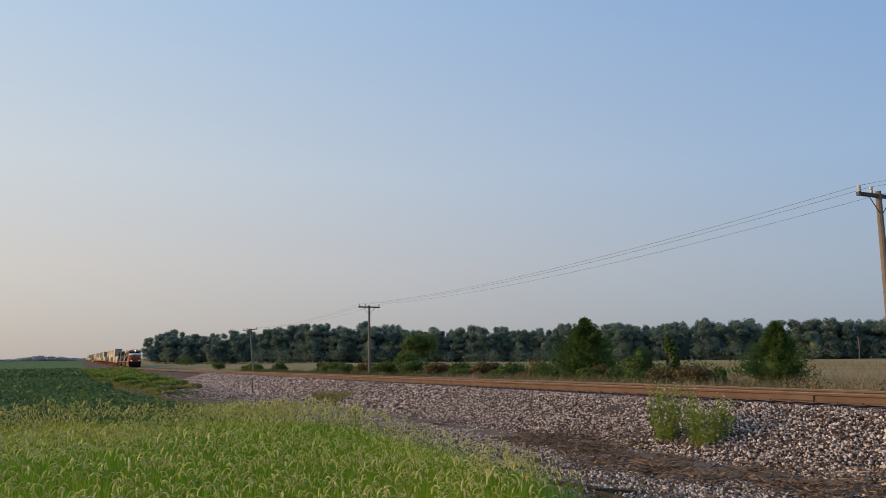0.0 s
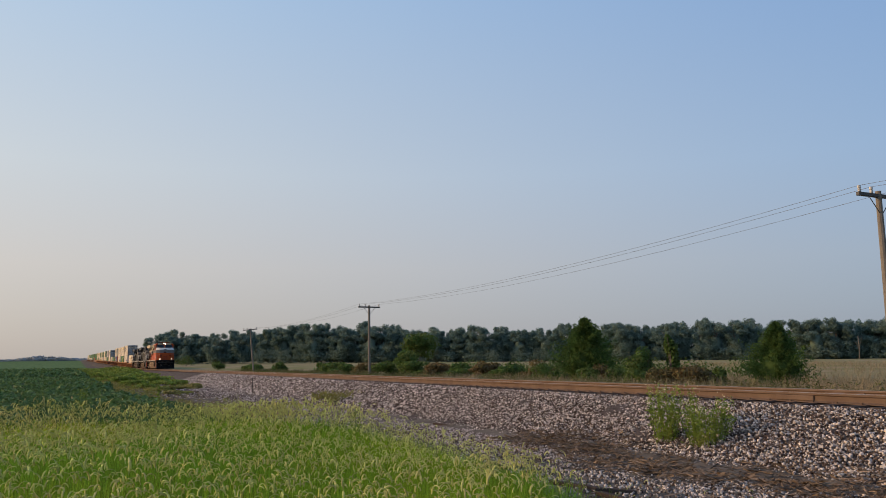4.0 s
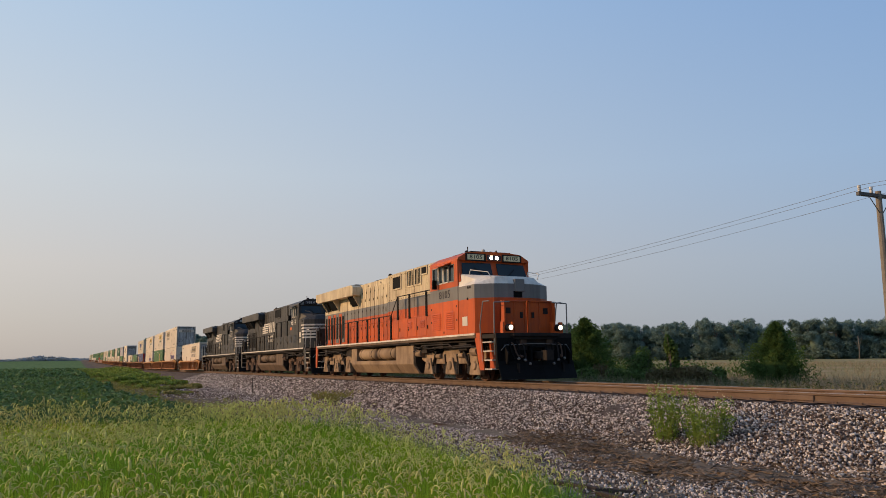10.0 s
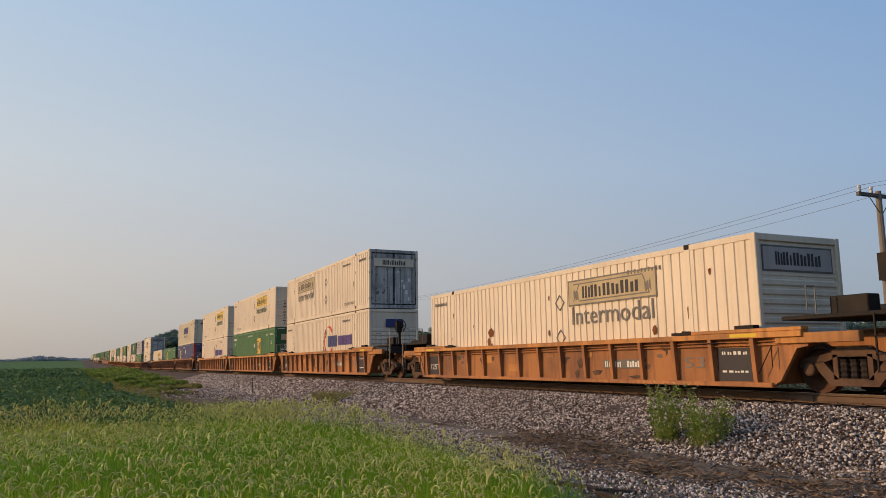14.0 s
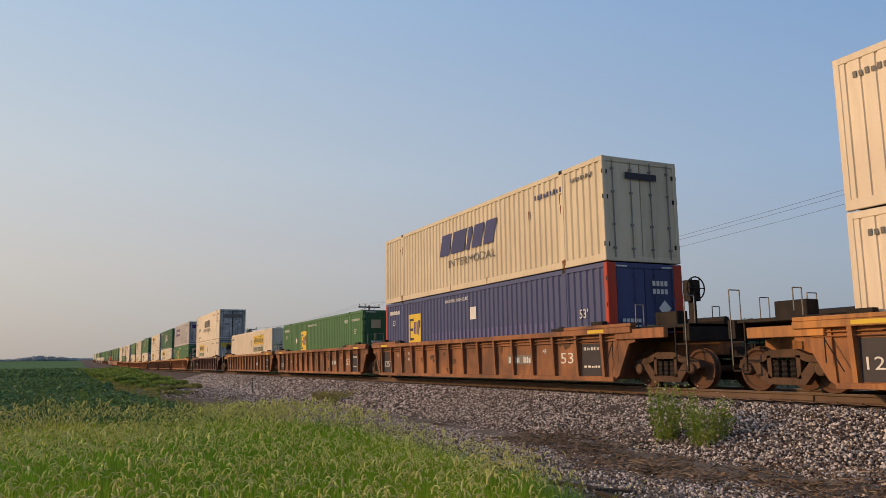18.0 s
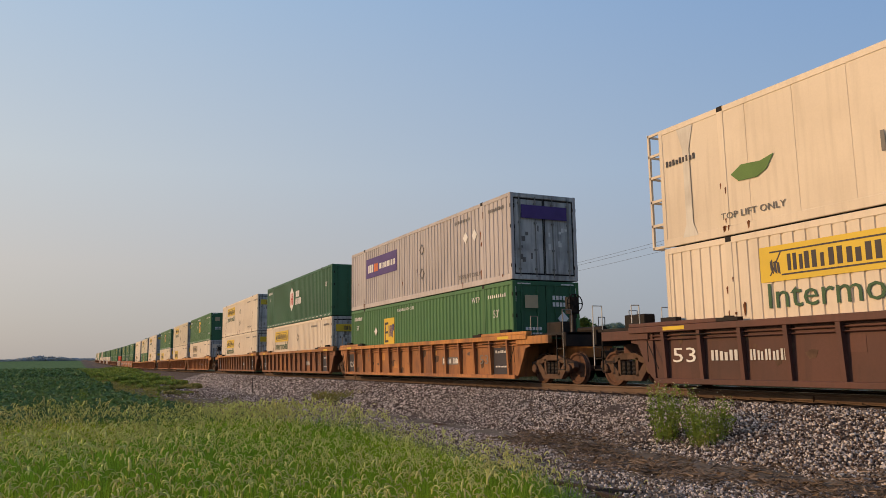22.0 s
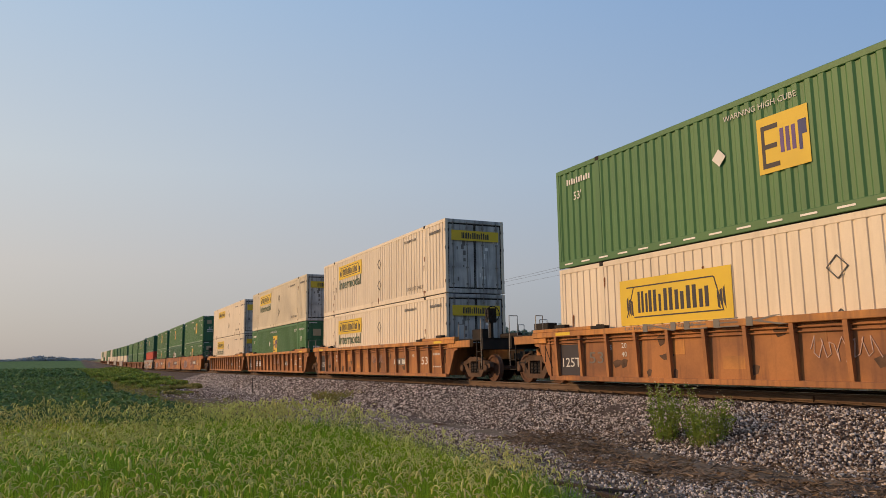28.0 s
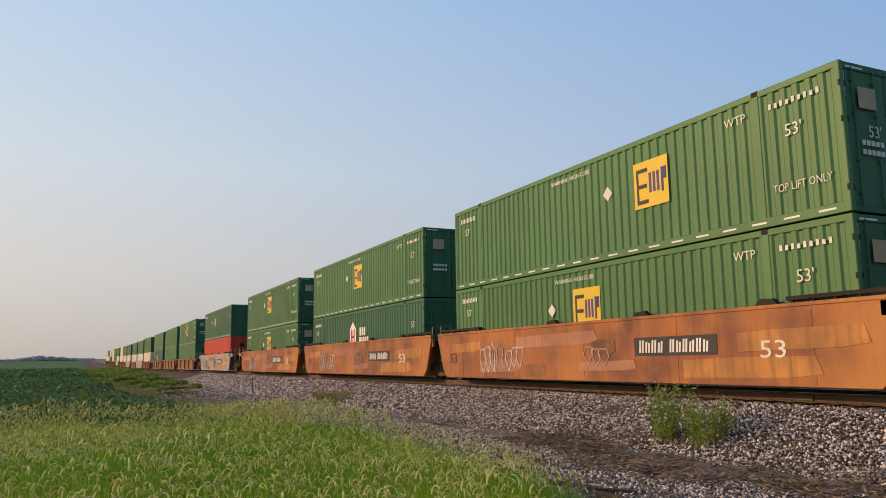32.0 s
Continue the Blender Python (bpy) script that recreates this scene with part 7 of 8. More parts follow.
        bars(loco, "name_bar", "ink_grey", -12.9 + K, 3.18, (0.10, 0.22, 0.20, 0.20, 0.22, 0.20, 0.20, 0.20, 0.20, 0.20), 0.26, 0.17, y=-1.092)
        part("notice", flat([(-3.35 + K, 1.95), (-2.95 + K, 1.95), (-2.95 + K, 2.28), (-3.35 + K, 2.28)], -1.508), "white_paint", loco, "white notice plate")
    else:
        lettering("number_words", number, 0.36, "white_paint", loco, (-4.85 + K, y, 3.30), width=1.35)
        if number == "4515":
            lettering("model_words", "DC to AC", 0.15, "white_paint", loco, (-5.3 + K, y, 2.95), width=0.95)
            lettering("model_words", "AC44C6M", 0.13, "white_paint", loco, (-3.5 + K - 0.15, y, 2.98), width=0.85)
        # striped wing and slanted block design on the hood, with bars below it
        for k in range(5):
            z = 3.0 + k * 0.155
            part("stripe", flat([(-16.0 + K, z), (-14.25 + 0.10 * k + K, z), (-14.15 + 0.10 * k + K, z + 0.10), (-15.9 + K, z + 0.10)], -1.092), "white_paint", loco)
        for x0, w in ((-13.80, 0.24), (-13.42, 0.14), (-13.06, 0.24), (-12.54, 0.20), (-12.16, 0.26)):
            part("emblem", flat([(x0 + K, 3.0), (x0 + w + K, 3.0), (x0 + w + 0.17 + K, 3.76), (x0 + 0.17 + K, 3.76)], -1.096), "white_paint", loco, "white slanted emblem bar")
        bars(loco, "name_bar", "white_paint", -13.05 + K, 2.74, (0.20, 0.20, 0.20, 0.20, 0.20, 0.16, 0.20), 0.22, 0.07, 0.12, y=-1.094)
        bars(loco, "name_bar", "white_paint", -12.95 + K, 2.42, (0.20, 0.20, 0.20, 0.20, 0.20, 0.16, 0.20, 0.20), 0.22, 0.07, 0.12, y=-1.094)
        if number == "9814":
            for x0, x1, z0, z1, mt in ((-3.46, -3.06, 2.35, 2.65, "white_paint"), (-3.40, -3.09, 2.0, 2.24, "white_paint"), (-5.73, -5.26, 2.86, 3.03, "ink_orange")):
                part("patch", flat([(x0 + K, z0), (x1 + K, z0), (x1 + K, z1), (x0 + K, z1)], -1.508 if x0 > -3.6 else y), mt, loco, "square of patched paint")
        else:
            part("patch", flat([(-3.20 + K, 1.88), (-2.75 + K, 1.88), (-2.75 + K, 2.03), (-3.0 + K, 2.03), (-3.20 + K, 2.12)], -1.508), "tan_tank", loco, "torn tan patch")
        for k in range(5):
            z = 2.24 + k * 0.19
            part("nose_stripe", Shape().prism([(-2.68 - 0.105 * k + K, -1.508), (-2.40 + K, -1.508), (-1.98 + K, -0.958), (-1.843 + K, -0.45), (-1.843 + K, 0.45), (-1.978 + K, 0.958), (-2.40 + K, 1.508), (-2.44 + K, 1.49), (-1.99 + K, 0.93), (-1.86 + K, 0.40), (-1.86 + K, -0.40), (-1.99 + K, -0.93), (-2.42 + K, -1.49), (-2.68 - 0.105 * k + K, -1.49)], z, z + 0.095, "z"), "white_paint", loco, "white nose stripe")
            part("rear_stripe", Shape().box(-21.63 + K, -21.0 + K, -1.132, -1.128, 2.2 + k * 0.22, 2.3 + k * 0.22), "white_paint", loco)
    return loco

# ---- the train: where each thing's middle stands along the line at 13 s
TRAIN = []


def couple():
    for k, (kind, number) in enumerate((("orange", "8105"), ("black", "9814"), ("black", "4515"))):
        front = 39.57 - k * 22.36
        TRAIN.append((locomotive(kind, number), front - LOCO_LEN / 2, 0.0))
    wells = [
        # front edge of the load at 13 s, car style, front end, rear end, lower, upper
        (-31.43, "low", "coupled", "coupled", "white_faded", None),
        (-54.81, "orange_low", "coupled", "art", "logistics", "white_faded_rear"),
        (-74.45, "orange_low", "art", "art", "green_front", "white_front"),
        (-93.82, "orange_low", "art", "coupled", "logistics", "white_front"),
        (-117.07, "brown", "coupled", "art", "blue", "swift"),
        (-136.46, "brown", "art", "art", "green_rear", None),
        (-156.04, "orange", "art", "coupled", "white_front", None),
        (-179.33, "maroon", "coupled", "coupled", "white_rear", "prime"),
        (-202.66, "yellow", "coupled", "art", "green_rear", "purple"),
        (-222.27, "orange", "art", "art", "white_rear", "green_hex"),
        (-241.94, "orange", "art", "coupled", "white_rear", "white_rear"),
        (-265.60, "two_tone", "coupled", "art", "white_faded_rear", "green"),
        (-284.87, "two_tone", "art", "art", "white_plate", "cream_rear"),
        (-304.82, "two_tone", "art", "coupled", "white_plate", "green"),
        (-328.65, "two_tone", "coupled", "art", "white_rear", "white_rear"),
        (-348.59, "two_tone", "art", "art", "green", "cream_rear"),
        (-368.35, "two_tone", "art", "coupled", "white_rear", "smooth_white"),
        (-392.30, "patchy", "coupled", "art", "green", "green_front"),
        (-411.45, "patchy", "art", "art", "green_hex", "green"),
        (-431.28, "patchy", "art", "coupled", "green", "green"),
        (-455.18, "grey", "coupled", "coupled", "red", "green_dull"),
        (-478.8, "brown", "coupled", "art", "green_plain", "green"),
        (-498.4, "brown", "art", "art", "green_plain", "green_plain"),
        (-518.1, "brown", "art", "coupled", "green_dull", "green_plain"),
        (-542.0, "brown", "coupled", "art", "white_plain", "green_plain"),
        (-561.6, "grey", "art", "art", "white_plain", "green_plain"),
        (-581.3, "brown", "art", "coupled", "white_plain", "green_dull"),
        (-605.2, "grey", "coupled", "art", "white_plain", "green_plain"),
        (-624.8, "brown", "art", "art", "white_plain", "green_plain"),
        (-644.5, "brown", "art", "coupled", "white_plain", "white_plain"),
        (-668.4, "grey", "coupled", "art", "white_plain", "green_plain"),
        (-688.0, "brown", "art", "art", "green_plain", "green_plain"),
        (-707.7, "brown", "art", "coupled", "white_plain", "white_plain"),
        (-731.6, "brown", "coupled", "art", "green_plain", "white_plain"),
        (-751.2, "brown", "art", "art", "white_plain", "green_plain"),
        (-770.9, "brown", "art", "coupled", "white_plain", "white_plain"),
    ]
    for i, (x, style, a, b, lower, upper) in enumerate(wells):
        mid = x - CL / 2
        car = well_car(style, a, b, i < 21)
        if i == 13:
            scrawled = car
        if i == 15:
            badged = car
        TRAIN.append((car, mid, 0.0))
        TRAIN.append((container(lower), mid, 0.40))
        if upper:
            TRAIN.append((container(upper), mid, 0.40 + CH + 0.035))
    badge = part("badge", flat([(-5.70, 0.52), (-3.50, 0.52), (-3.50, 1.02), (-5.70, 1.02)], -1.436), "ink", badged, "dark panel with pale striped blocks")
    for k, x in enumerate((-5.55, -4.90, -4.25)):
        mark = Shape()
        for z in (0.58, 0.70, 0.82):
            mark.prism([(x, z), (x + 0.55, z), (x + 0.60, z + 0.09), (x + 0.05, z + 0.09)], -1.442, -1.436, "y")
        part("badge_block", mark, "ink_white", badge)
    lettering("scrawl_words", "NEEK", 0.20, "ink_grey", scrawled, (-2.2, -1.578, 1.43), width=4.2, label="dark spray-painted word on the top chord")


couple()

# ---- plants
def blade(rng, length, width, arch, yaw, base=(0, 0, 0), segs=3, tilt=0.2):
    """A grass blade as a tapering, arching strip of triangles."""
    v, f = [], []
    d = np.array([math.cos(yaw), math.sin(yaw)])
    s = np.array([-d[1], d[0]])
    for k in range(segs + 1):
        t = k / segs
        out = length * (tilt * t + arch * t * t)
        up = length * (t - 0.42 * arch * t * t * 1.6)
        c = np.array([base[0] + d[0] * out, base[1] + d[1] * out, base[2] + up])
        w = width * (1 - t) ** 0.7 + 0.0006
        if k == segs:
            v.append(c)
        else:
            v.append(c - np.array([s[0], s[1], 0]) * w)
            v.append(c + np.array([s[0], s[1], 0]) * w)
    for k in range(segs):
        a = 2 * k
        if k < segs - 1:
            f += [(a, a + 1, a + 3), (a, a + 3, a + 2)]
        else:
            f += [(a, a + 1, a + 2)]
    return np.array(v), np.array(f)


def joined(pieces):
    vs, fs, n = [], [], 0
    for v, f in pieces:
        vs.append(v)
        fs.append(f + n)
        n += len(v)
    return np.concatenate(vs), np.concatenate(fs)


def foxtail_head(rng, height, yaw, rings=6, sides=4, fat=0.0050):
    """A nodding seed head on its stalk: a bristly tapering tube that bends over."""
    pts = []
    length = rng.uniform(0.075, 0.12)
    droop = rng.uniform(1.7, 3.3)
    x, z, ang = 0.0, height, 0.15
    for k in range(rings + 1):
        pts.append((x, z))
        step = length / rings
        x += math.sin(ang) * step
        z += math.cos(ang) * step
        ang += droop / rings
    v, f = [], []
    for k, (px, pz) in enumerate(pts):
        t = k / rings
        r = fat * (0.35 + 1.3 * math.sin(math.pi * min(1, 0.12 + t * 0.88)))
        for i in range(sides):
            a = 2 * math.pi * i / sides + k * 0.4
            v.append((px + r * math.cos(a) * 0.9, r * math.sin(a), pz + 0.6 * r * math.cos(a)))
    for k in range(rings):
        for i in range(sides):
            j = (i + 1) % sides
            a, b, c, d = k * sides + i, k * sides + j, (k + 1) * sides + j, (k + 1) * sides + i
            f += [(a, b, c), (a, c, d)]
    v = np.array(v)
    c, s = math.cos(yaw), math.sin(yaw)
    v = np.stack([v[:, 0] * c - v[:, 1] * s, v[:, 0] * s + v[:, 1] * c, v[:, 2]], 1)
    return v, np.array(f)


def grass_edge(x):
    return np.interp(-x, [4, 5, 6, 7, 8, 11, 15, 18, 19.5], [2.6, 3.25, 3.95, 4.65, 5.0, 5.05, 4.95, 4.5, 3.6])


def foxtail_field():
    rng = np.random.default_rng(31)
    plants, thin, heads, heads_far = [], [], [], []
    for k in range(14):
        r = np.random.default_rng(300 + k)
        bl = [blade(r, r.uniform(0.36, 0.66), r.uniform(0.0038, 0.0065), r.uniform(0.1, 0.5), r.uniform(0, 6.28), segs=3, tilt=r.uniform(0.04, 0.2)) for _ in range(5)]
        bl.append(blade(r, 0.66, 0.0018, 0.05, r.uniform(0, 6.28), segs=2, tilt=0.05))
        bl.append(blade(r, 0.60, 0.0016, 0.08, r.uniform(0, 6.28), segs=2, tilt=0.10))
        plants.append(joined(bl))
        bl = [blade(r, r.uniform(0.40, 0.68), r.uniform(0.006, 0.009), r.uniform(0.1, 0.5), r.uniform(0, 6.28), segs=2, tilt=r.uniform(0.04, 0.2)) for _ in range(4)]
        thin.append(joined(bl))
        heads.append(foxtail_head(r, 0.66, r.uniform(-0.6, 1.6)))
        heads_far.append(foxtail_head(r, 0.66, r.uniform(-0.6, 1.6), rings=4, sides=3, fat=0.0068))

    def spread(x0, x1, y0, count):
        x = rng.uniform(x0, x1, count)
        y = rng.uniform(y0, 6.2, count)
        keep = (y < grass_edge(x) + rng.normal(0, 0.16, count)) & (x > -18.9 + 0.5 * np.sin(y * 1.3) + rng.normal(0, 0.3, count))
        x, y = x[keep], y[keep]
        patch = 0.5 + 0.5 * np.sin(x * 0.9 + 1.3 * np.sin(y * 0.7)) * np.sin(y * 1.1 + 0.6)
        keep = rng.random(len(x)) < 0.62 + 0.38 * patch
        x, y = x[keep], y[keep]
        p = np.stack([x, y, np.zeros(len(x))], 1)
        edge = np.clip((grass_edge(x) - y) / 0.35, 0.7, 1)
        size = rng.uniform(1.02, 1.42, len(x)) * (0.6 + 0.4 * edge) * (0.84 + 0.14 * np.sin(x * 0.55) * np.cos(y * 0.8))
        lean = rng.normal(0, 0.07, (len(x), 2)) + np.array([0.02, 0.0])
        return p, size, lean

    for x0, x1, y0, n, kinds, hk, share in ((-13, -4.6, -2.6, 27000, plants, heads, 0.30), (-20, -13, -4.5, 19000, thin, heads_far, 0.44), (-9.6, -5.0, 2.8, 4200, plants, heads, 0.16)):
        p, size, lean = spread(x0, x1, y0, n)
        yaw = rng.uniform(0, 6.28, len(p))
        v, f = strew(kinds, p, yaw, size, lean, rng)
        tagged(big_mesh("foxtail_grass", v, f, "grass"), "tall green foxtail grass beside the gravel", "grass", kind="stuff")
        k = rng.random(len(p)) < share
        v, f = strew(hk, p[k], rng.uniform(0, 6.28, k.sum()), size[k] * rng.uniform(0.98, 1.18, k.sum()), lean[k], rng)
        tagged(big_mesh("foxtail_heads", v, f, "grass_head"), "nodding pale yellow-green foxtail seed heads", "grass", kind="stuff")
    # the same grass goes on round the camera's foot
    n = 9000
    p = np.stack([rng.uniform(-4.7, 5.0, n), rng.uniform(-5.0, 3.9, n), np.zeros(n)], 1)
    v, f = strew(thin, p, rng.uniform(0, 6.28, n), rng.uniform(0.6, 0.95, n), rng.normal(0, 0.07, (n, 2)), rng)
    tagged(big_mesh("foxtail_grass", v, f, "grass"), "tall green foxtail grass beside the gravel", "grass", kind="stuff")
    # strays on the gravel verge
    n = 190
    x = rng.uniform(-16, -4, n)
    y = grass_edge(x) + np.abs(rng.normal(0, 0.5, n)) + 0.1
    near = rng.random(n) < 0.75
    p = np.stack([x, y, np.zeros(n)], 1)[near]
    size = rng.uniform(0.35, 0.7, len(p))
    lean = rng.normal(0, 0.15, (len(p), 2))
    # thin tufts on the bare dirt between the grass and the line
    for cx, cy, wide, many, tall in ((-5.7, 5.1, 0.16, 40, 0.62), (-5.2, 5.75, 0.22, 14, 0.72), (-4.75, 6.0, 0.2, 12, 0.70), (-4.4, 6.2, 0.18, 9, 0.66), (-6.5, 4.95, 0.3, 16, 0.7), (-7.4, 5.1, 0.35, 16, 0.62), (-9.3, 5.6, 0.5, 14, 0.55)):
        q = np.stack([rng.normal(cx, wide, many), rng.normal(cy, wide, many), np.zeros(many)], 1)
        p = np.concatenate([p, q])
        size = np.concatenate([size, tall * rng.uniform(0.75, 1.1, many)])
        lean = np.concatenate([lean, rng.normal(0, 0.16, (many, 2))])
    v, f = strew(plants, p, rng.uniform(0, 6.28, len(p)), size, lean, rng)
    tagged(big_mesh("stray_grass", v, f, "grass"), "thin stray grass on gravel", "grass", kind="stuff")
    k = rng.random(len(p)) < 0.6
    v, f = strew(heads, p[k], rng.normal(0.5, 0.9, k.sum()), size[k], lean[k], rng)
    tagged(big_mesh("stray_heads", v, f, "grass_head"), "stray foxtail seed heads on gravel", "grass", kind="stuff")


def leaf_quads(rng, centres, normals, size, aspect=0.6):
    """A pointed leaf of two triangles at each centre, turned about its normal by chance."""
    n = len(centres)
    nn = normals / (np.linalg.norm(normals, axis=1, keepdims=True) + 1e-9)
    h = rng.normal(0, 1, (n, 3))
    u = np.cross(nn, h)
    u /= np.linalg.norm(u, axis=1, keepdims=True) + 1e-9
    w = np.cross(nn, u)
    s = (size * rng.uniform(0.6, 1.3, n))[:, None]
    fold = nn * s * 0.18
    a, b, c, d = centres - u * s, centres + w * s * aspect + fold, centres + u * s, centres - w * s * aspect + fold
    v = np.stack([a, b, c, d], 1).reshape(-1, 3)
    i = np.arange(n)[:, None] * 4
    f = np.concatenate([i + np.array([[0, 1, 2]]), i + np.array([[0, 2, 3]])])
    return v, f


def crop_edge(x):
    return np.interp(-np.asarray(x, float), [18, 22, 36, 86, 230], [4.4, 3.5, 2.1, 0.6, 0.2])


def soy_field():
    rng = np.random.default_rng(41)
    kinds = []
    for k in range(10):
        r = np.random.default_rng(400 + k)
        n = 20
        ang, rad = r.uniform(0, 6.28, n), r.uniform(0.02, 0.26, n)
        z = r.uniform(0.18, 0.52, n) * (1 - 0.5 * (rad / 0.3) ** 2)
        c = np.stack([rad * np.cos(ang), rad * np.sin(ang), z], 1)
        nm = np.stack([np.cos(ang) * 0.5, np.sin(ang) * 0.5, np.full(n, 0.8)], 1) + r.normal(0, 0.35, (n, 3))
        kinds.append(leaf_quads(r, c, nm, 0.07, 0.75))

    def lay(x0, x1, count, lo, scale):
        x = rng.uniform(x0, x1, count)
        y = lo(x) + (crop_edge(x) + 0.4 - lo(x)) * rng.random(count)
        y = np.round(y / 0.42) * 0.42 + rng.normal(0, 0.09, count)
        keep = (y < crop_edge(x) + 0.3 * np.sin(x * 0.43)) & (x < -19.0)
        x, y = x[keep], y[keep]
        p = np.stack([x, y, rise(x) + 0.0], 1)
        sz = scale * rng.uniform(0.8, 1.25, len(x)) * (0.95 + 0.15 * np.sin(x * 0.35) * np.sin(y * 0.5))
        v, f = strew(kinds, p, rng.uniform(0, 6.28, len(p)), sz, None, rng)
        tagged(big_mesh("soybean_plants", v, f, "soy"), "dense rows of dark green soybean plants", "crop", kind="stuff")

    lay(-48, -18.8, 6600, lambda x: 0.115 * x - 1.5, 1.0)
    lay(-95, -48, 7000, lambda x: 0.115 * x - 1.5, 1.25)
    lay(-230, -95, 8000, lambda x: 0.115 * x - 1.5, 2.0)


def bushy(rng, lobes, count, size, aspect=0.6, shell=0.55):
    """Leaves over a heap of rounded lobes (centre, radii); denser near the outside, uneven, with gaps."""
    cs, ns = [], []
    share = np.array([l[1][0] * l[1][2] for l in lobes])
    share = share / share.sum()
    for (c, rad), q in zip(lobes, share):
        n = max(4, int(count * q))
        d = rng.normal(0, 1, (n, 3))
        d /= np.linalg.norm(d, axis=1, keepdims=True)
        t = shell + (1.12 - shell) * rng.random(n) ** 0.7
        cs.append(np.array(c) + d * np.array(rad) * t[:, None])
        ns.append(d + rng.normal(0, 0.6, (n, 3)) + np.array([0, 0, 0.25]))
    return leaf_quads(rng, np.concatenate(cs), np.concatenate(ns), size, aspect)


def trunk_shape(rng, height, r, limbs, spread):
    s = Shape()
    p = Vector((0, 0, -0.3))
    top = Vector((rng.normal(0, 0.03) * height, rng.normal(0, 0.03) * height, height * 0.55))
    s.tube(p, top, r, 8, r * 0.6)
    for k in range(limbs):
        a = rng.uniform(0, 6.28)
        z0 = rng.uniform(0.28, 0.55) * height
        start = p.lerp(top, (z0 + 0.3) / (height * 0.55 + 0.3))
        end = start + Vector((math.cos(a) * spread * rng.uniform(0.5, 0.9), math.sin(a) * spread * rng.uniform(0.5, 0.9), height * rng.uniform(0.15, 0.35)))
        s.tube(start, end, r * 0.45, 6, r * 0.12)
    return s


def lump(rng, c, rad, rows=5, cols=8):
    """An uneven closed ball of triangles, the dense heart of a crown."""
    v, f = [], []
    for i in range(rows + 1):
        t = math.pi * i / rows
        for j in range(cols):
            a = 2 * math.pi * j / cols
            k = rng.uniform(0.78, 1.05)
            v.append((c[0] + rad[0] * k * math.sin(t) * math.cos(a), c[1] + rad[1] * k * math.sin(t) * math.sin(a), c[2] + rad[2] * k * math.cos(t)))
    for i in range(rows):
        for j in range(cols):
            p, q = i * cols + j, i * cols + (j + 1) % cols
            f += [(p, p + cols, q + cols), (p, q + cols, q)]
    return np.array(v), np.array(f)


def wood_tree(k):
    rng = np.random.default_rng(500 + k)
    h = 17.0
    tree = tagged(new("tree"), "broad-crowned green woodland tree in a dense tree line", "tree", group="trees of the far wood")
    part("trunk", trunk_shape(rng, h, 0.28, 6, 3.6), "bark", tree)
    lobes = []
    for i in range(26):
        a, q = rng.uniform(0, 6.28), rng.random() ** 0.5
        u = rng.uniform(0.06, 0.93)
        w = 5.4 * math.sqrt(max(0.05, 1 - ((u - 0.42) / 0.60) ** 2))
        lobes.append(((math.cos(a) * w * q * 0.85, math.sin(a) * w * q * 0.85, u * h), (rng.uniform(1.3, 2.4) * (1.15 - 0.45 * u),) * 2 + (rng.uniform(1.0, 1.8),)))
    pieces = [bushy(rng, lobes, 6600, 0.29, 0.7, 0.45), bushy(rng, [((0, 0, h * 0.2), (4.6, 4.6, 3.6))], 420, 0.5)]
    pieces += [lump(rng, c, [q * 0.38 for q in rad]) for c, rad in lobes]
    pieces.append(lump(rng, (0, 0, h * 0.36), (2.6, 2.6, h * 0.30), 7, 10))
    v, f = joined(pieces)
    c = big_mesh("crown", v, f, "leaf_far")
    c.parent = tree
    return tree


def woods():
    """The tree line that closes the view behind the fields."""
    a, b = np.array([-486.0, 22.0]), np.array([-170.0, 352.0])
    d = (b - a) / np.linalg.norm(b - a)
    n = np.array([-d[1], d[0]])
    rng = np.random.default_rng(51)
    protos = []
    length = float(np.linalg.norm(b - a))
    for row, gap in ((0, 6.2), (1, 6.6)):
        s = 24.0
        while s < length:
            w = s + rng.normal(0, 1.5)
            p = a + d * w + n * (row * 8.0 + rng.normal(0, 2.2))
            tall = np.interp(w / length, [0, 0.06, 0.16, 0.22, 0.3, 0.42, 0.55, 0.68, 0.8, 0.9, 1.0], [0.90, 1.0, 0.92, 1.08, 1.16, 1.05, 0.95, 1.10, 1.06, 1.18, 1.05])
            k = 1.04 * tall * rng.uniform(0.80, 1.08) * (0.90 if row == 0 else 1.0)
            z = float(rise(p[0])) + 0.4 + np.interp(w / length, [0, 0.5, 1], [1.6, 0.0, -0.6])
            if len(protos) < 8:
                t = wood_tree(len(protos))
                protos.append(t)
            else:
                t = copy_thing(protos[int(rng.integers(0, 8))], Matrix())
            t.matrix_basis = Matrix.LocRotScale((p[0], p[1], z), Euler((0, 0, rng.uniform(0, 6.28))), (k * rng.uniform(1.05, 1.35), k * rng.uniform(1.05, 1.35), k))
            s += gap * rng.uniform(0.75, 1.25)
    # the close mass of leaves between the crowns
    count = 70000
    w = rng.uniform(22.0, length, count)
    top = (0.80 + 0.09 * np.sin(w * 0.33) + 0.07 * np.sin(w * 0.71 + 2.0) + 0.05 * np.sin(w * 1.7)) * 16.0 * np.interp(w / length, [0, 0.06, 0.16, 0.22, 0.3, 0.42, 0.55, 0.68, 0.8, 0.9, 1.0], [0.80, 1.0, 0.92, 1.08, 1.16, 1.05, 0.95, 1.10, 1.06, 1.18, 1.05])
    hz = top * rng.random(count) ** 0.8
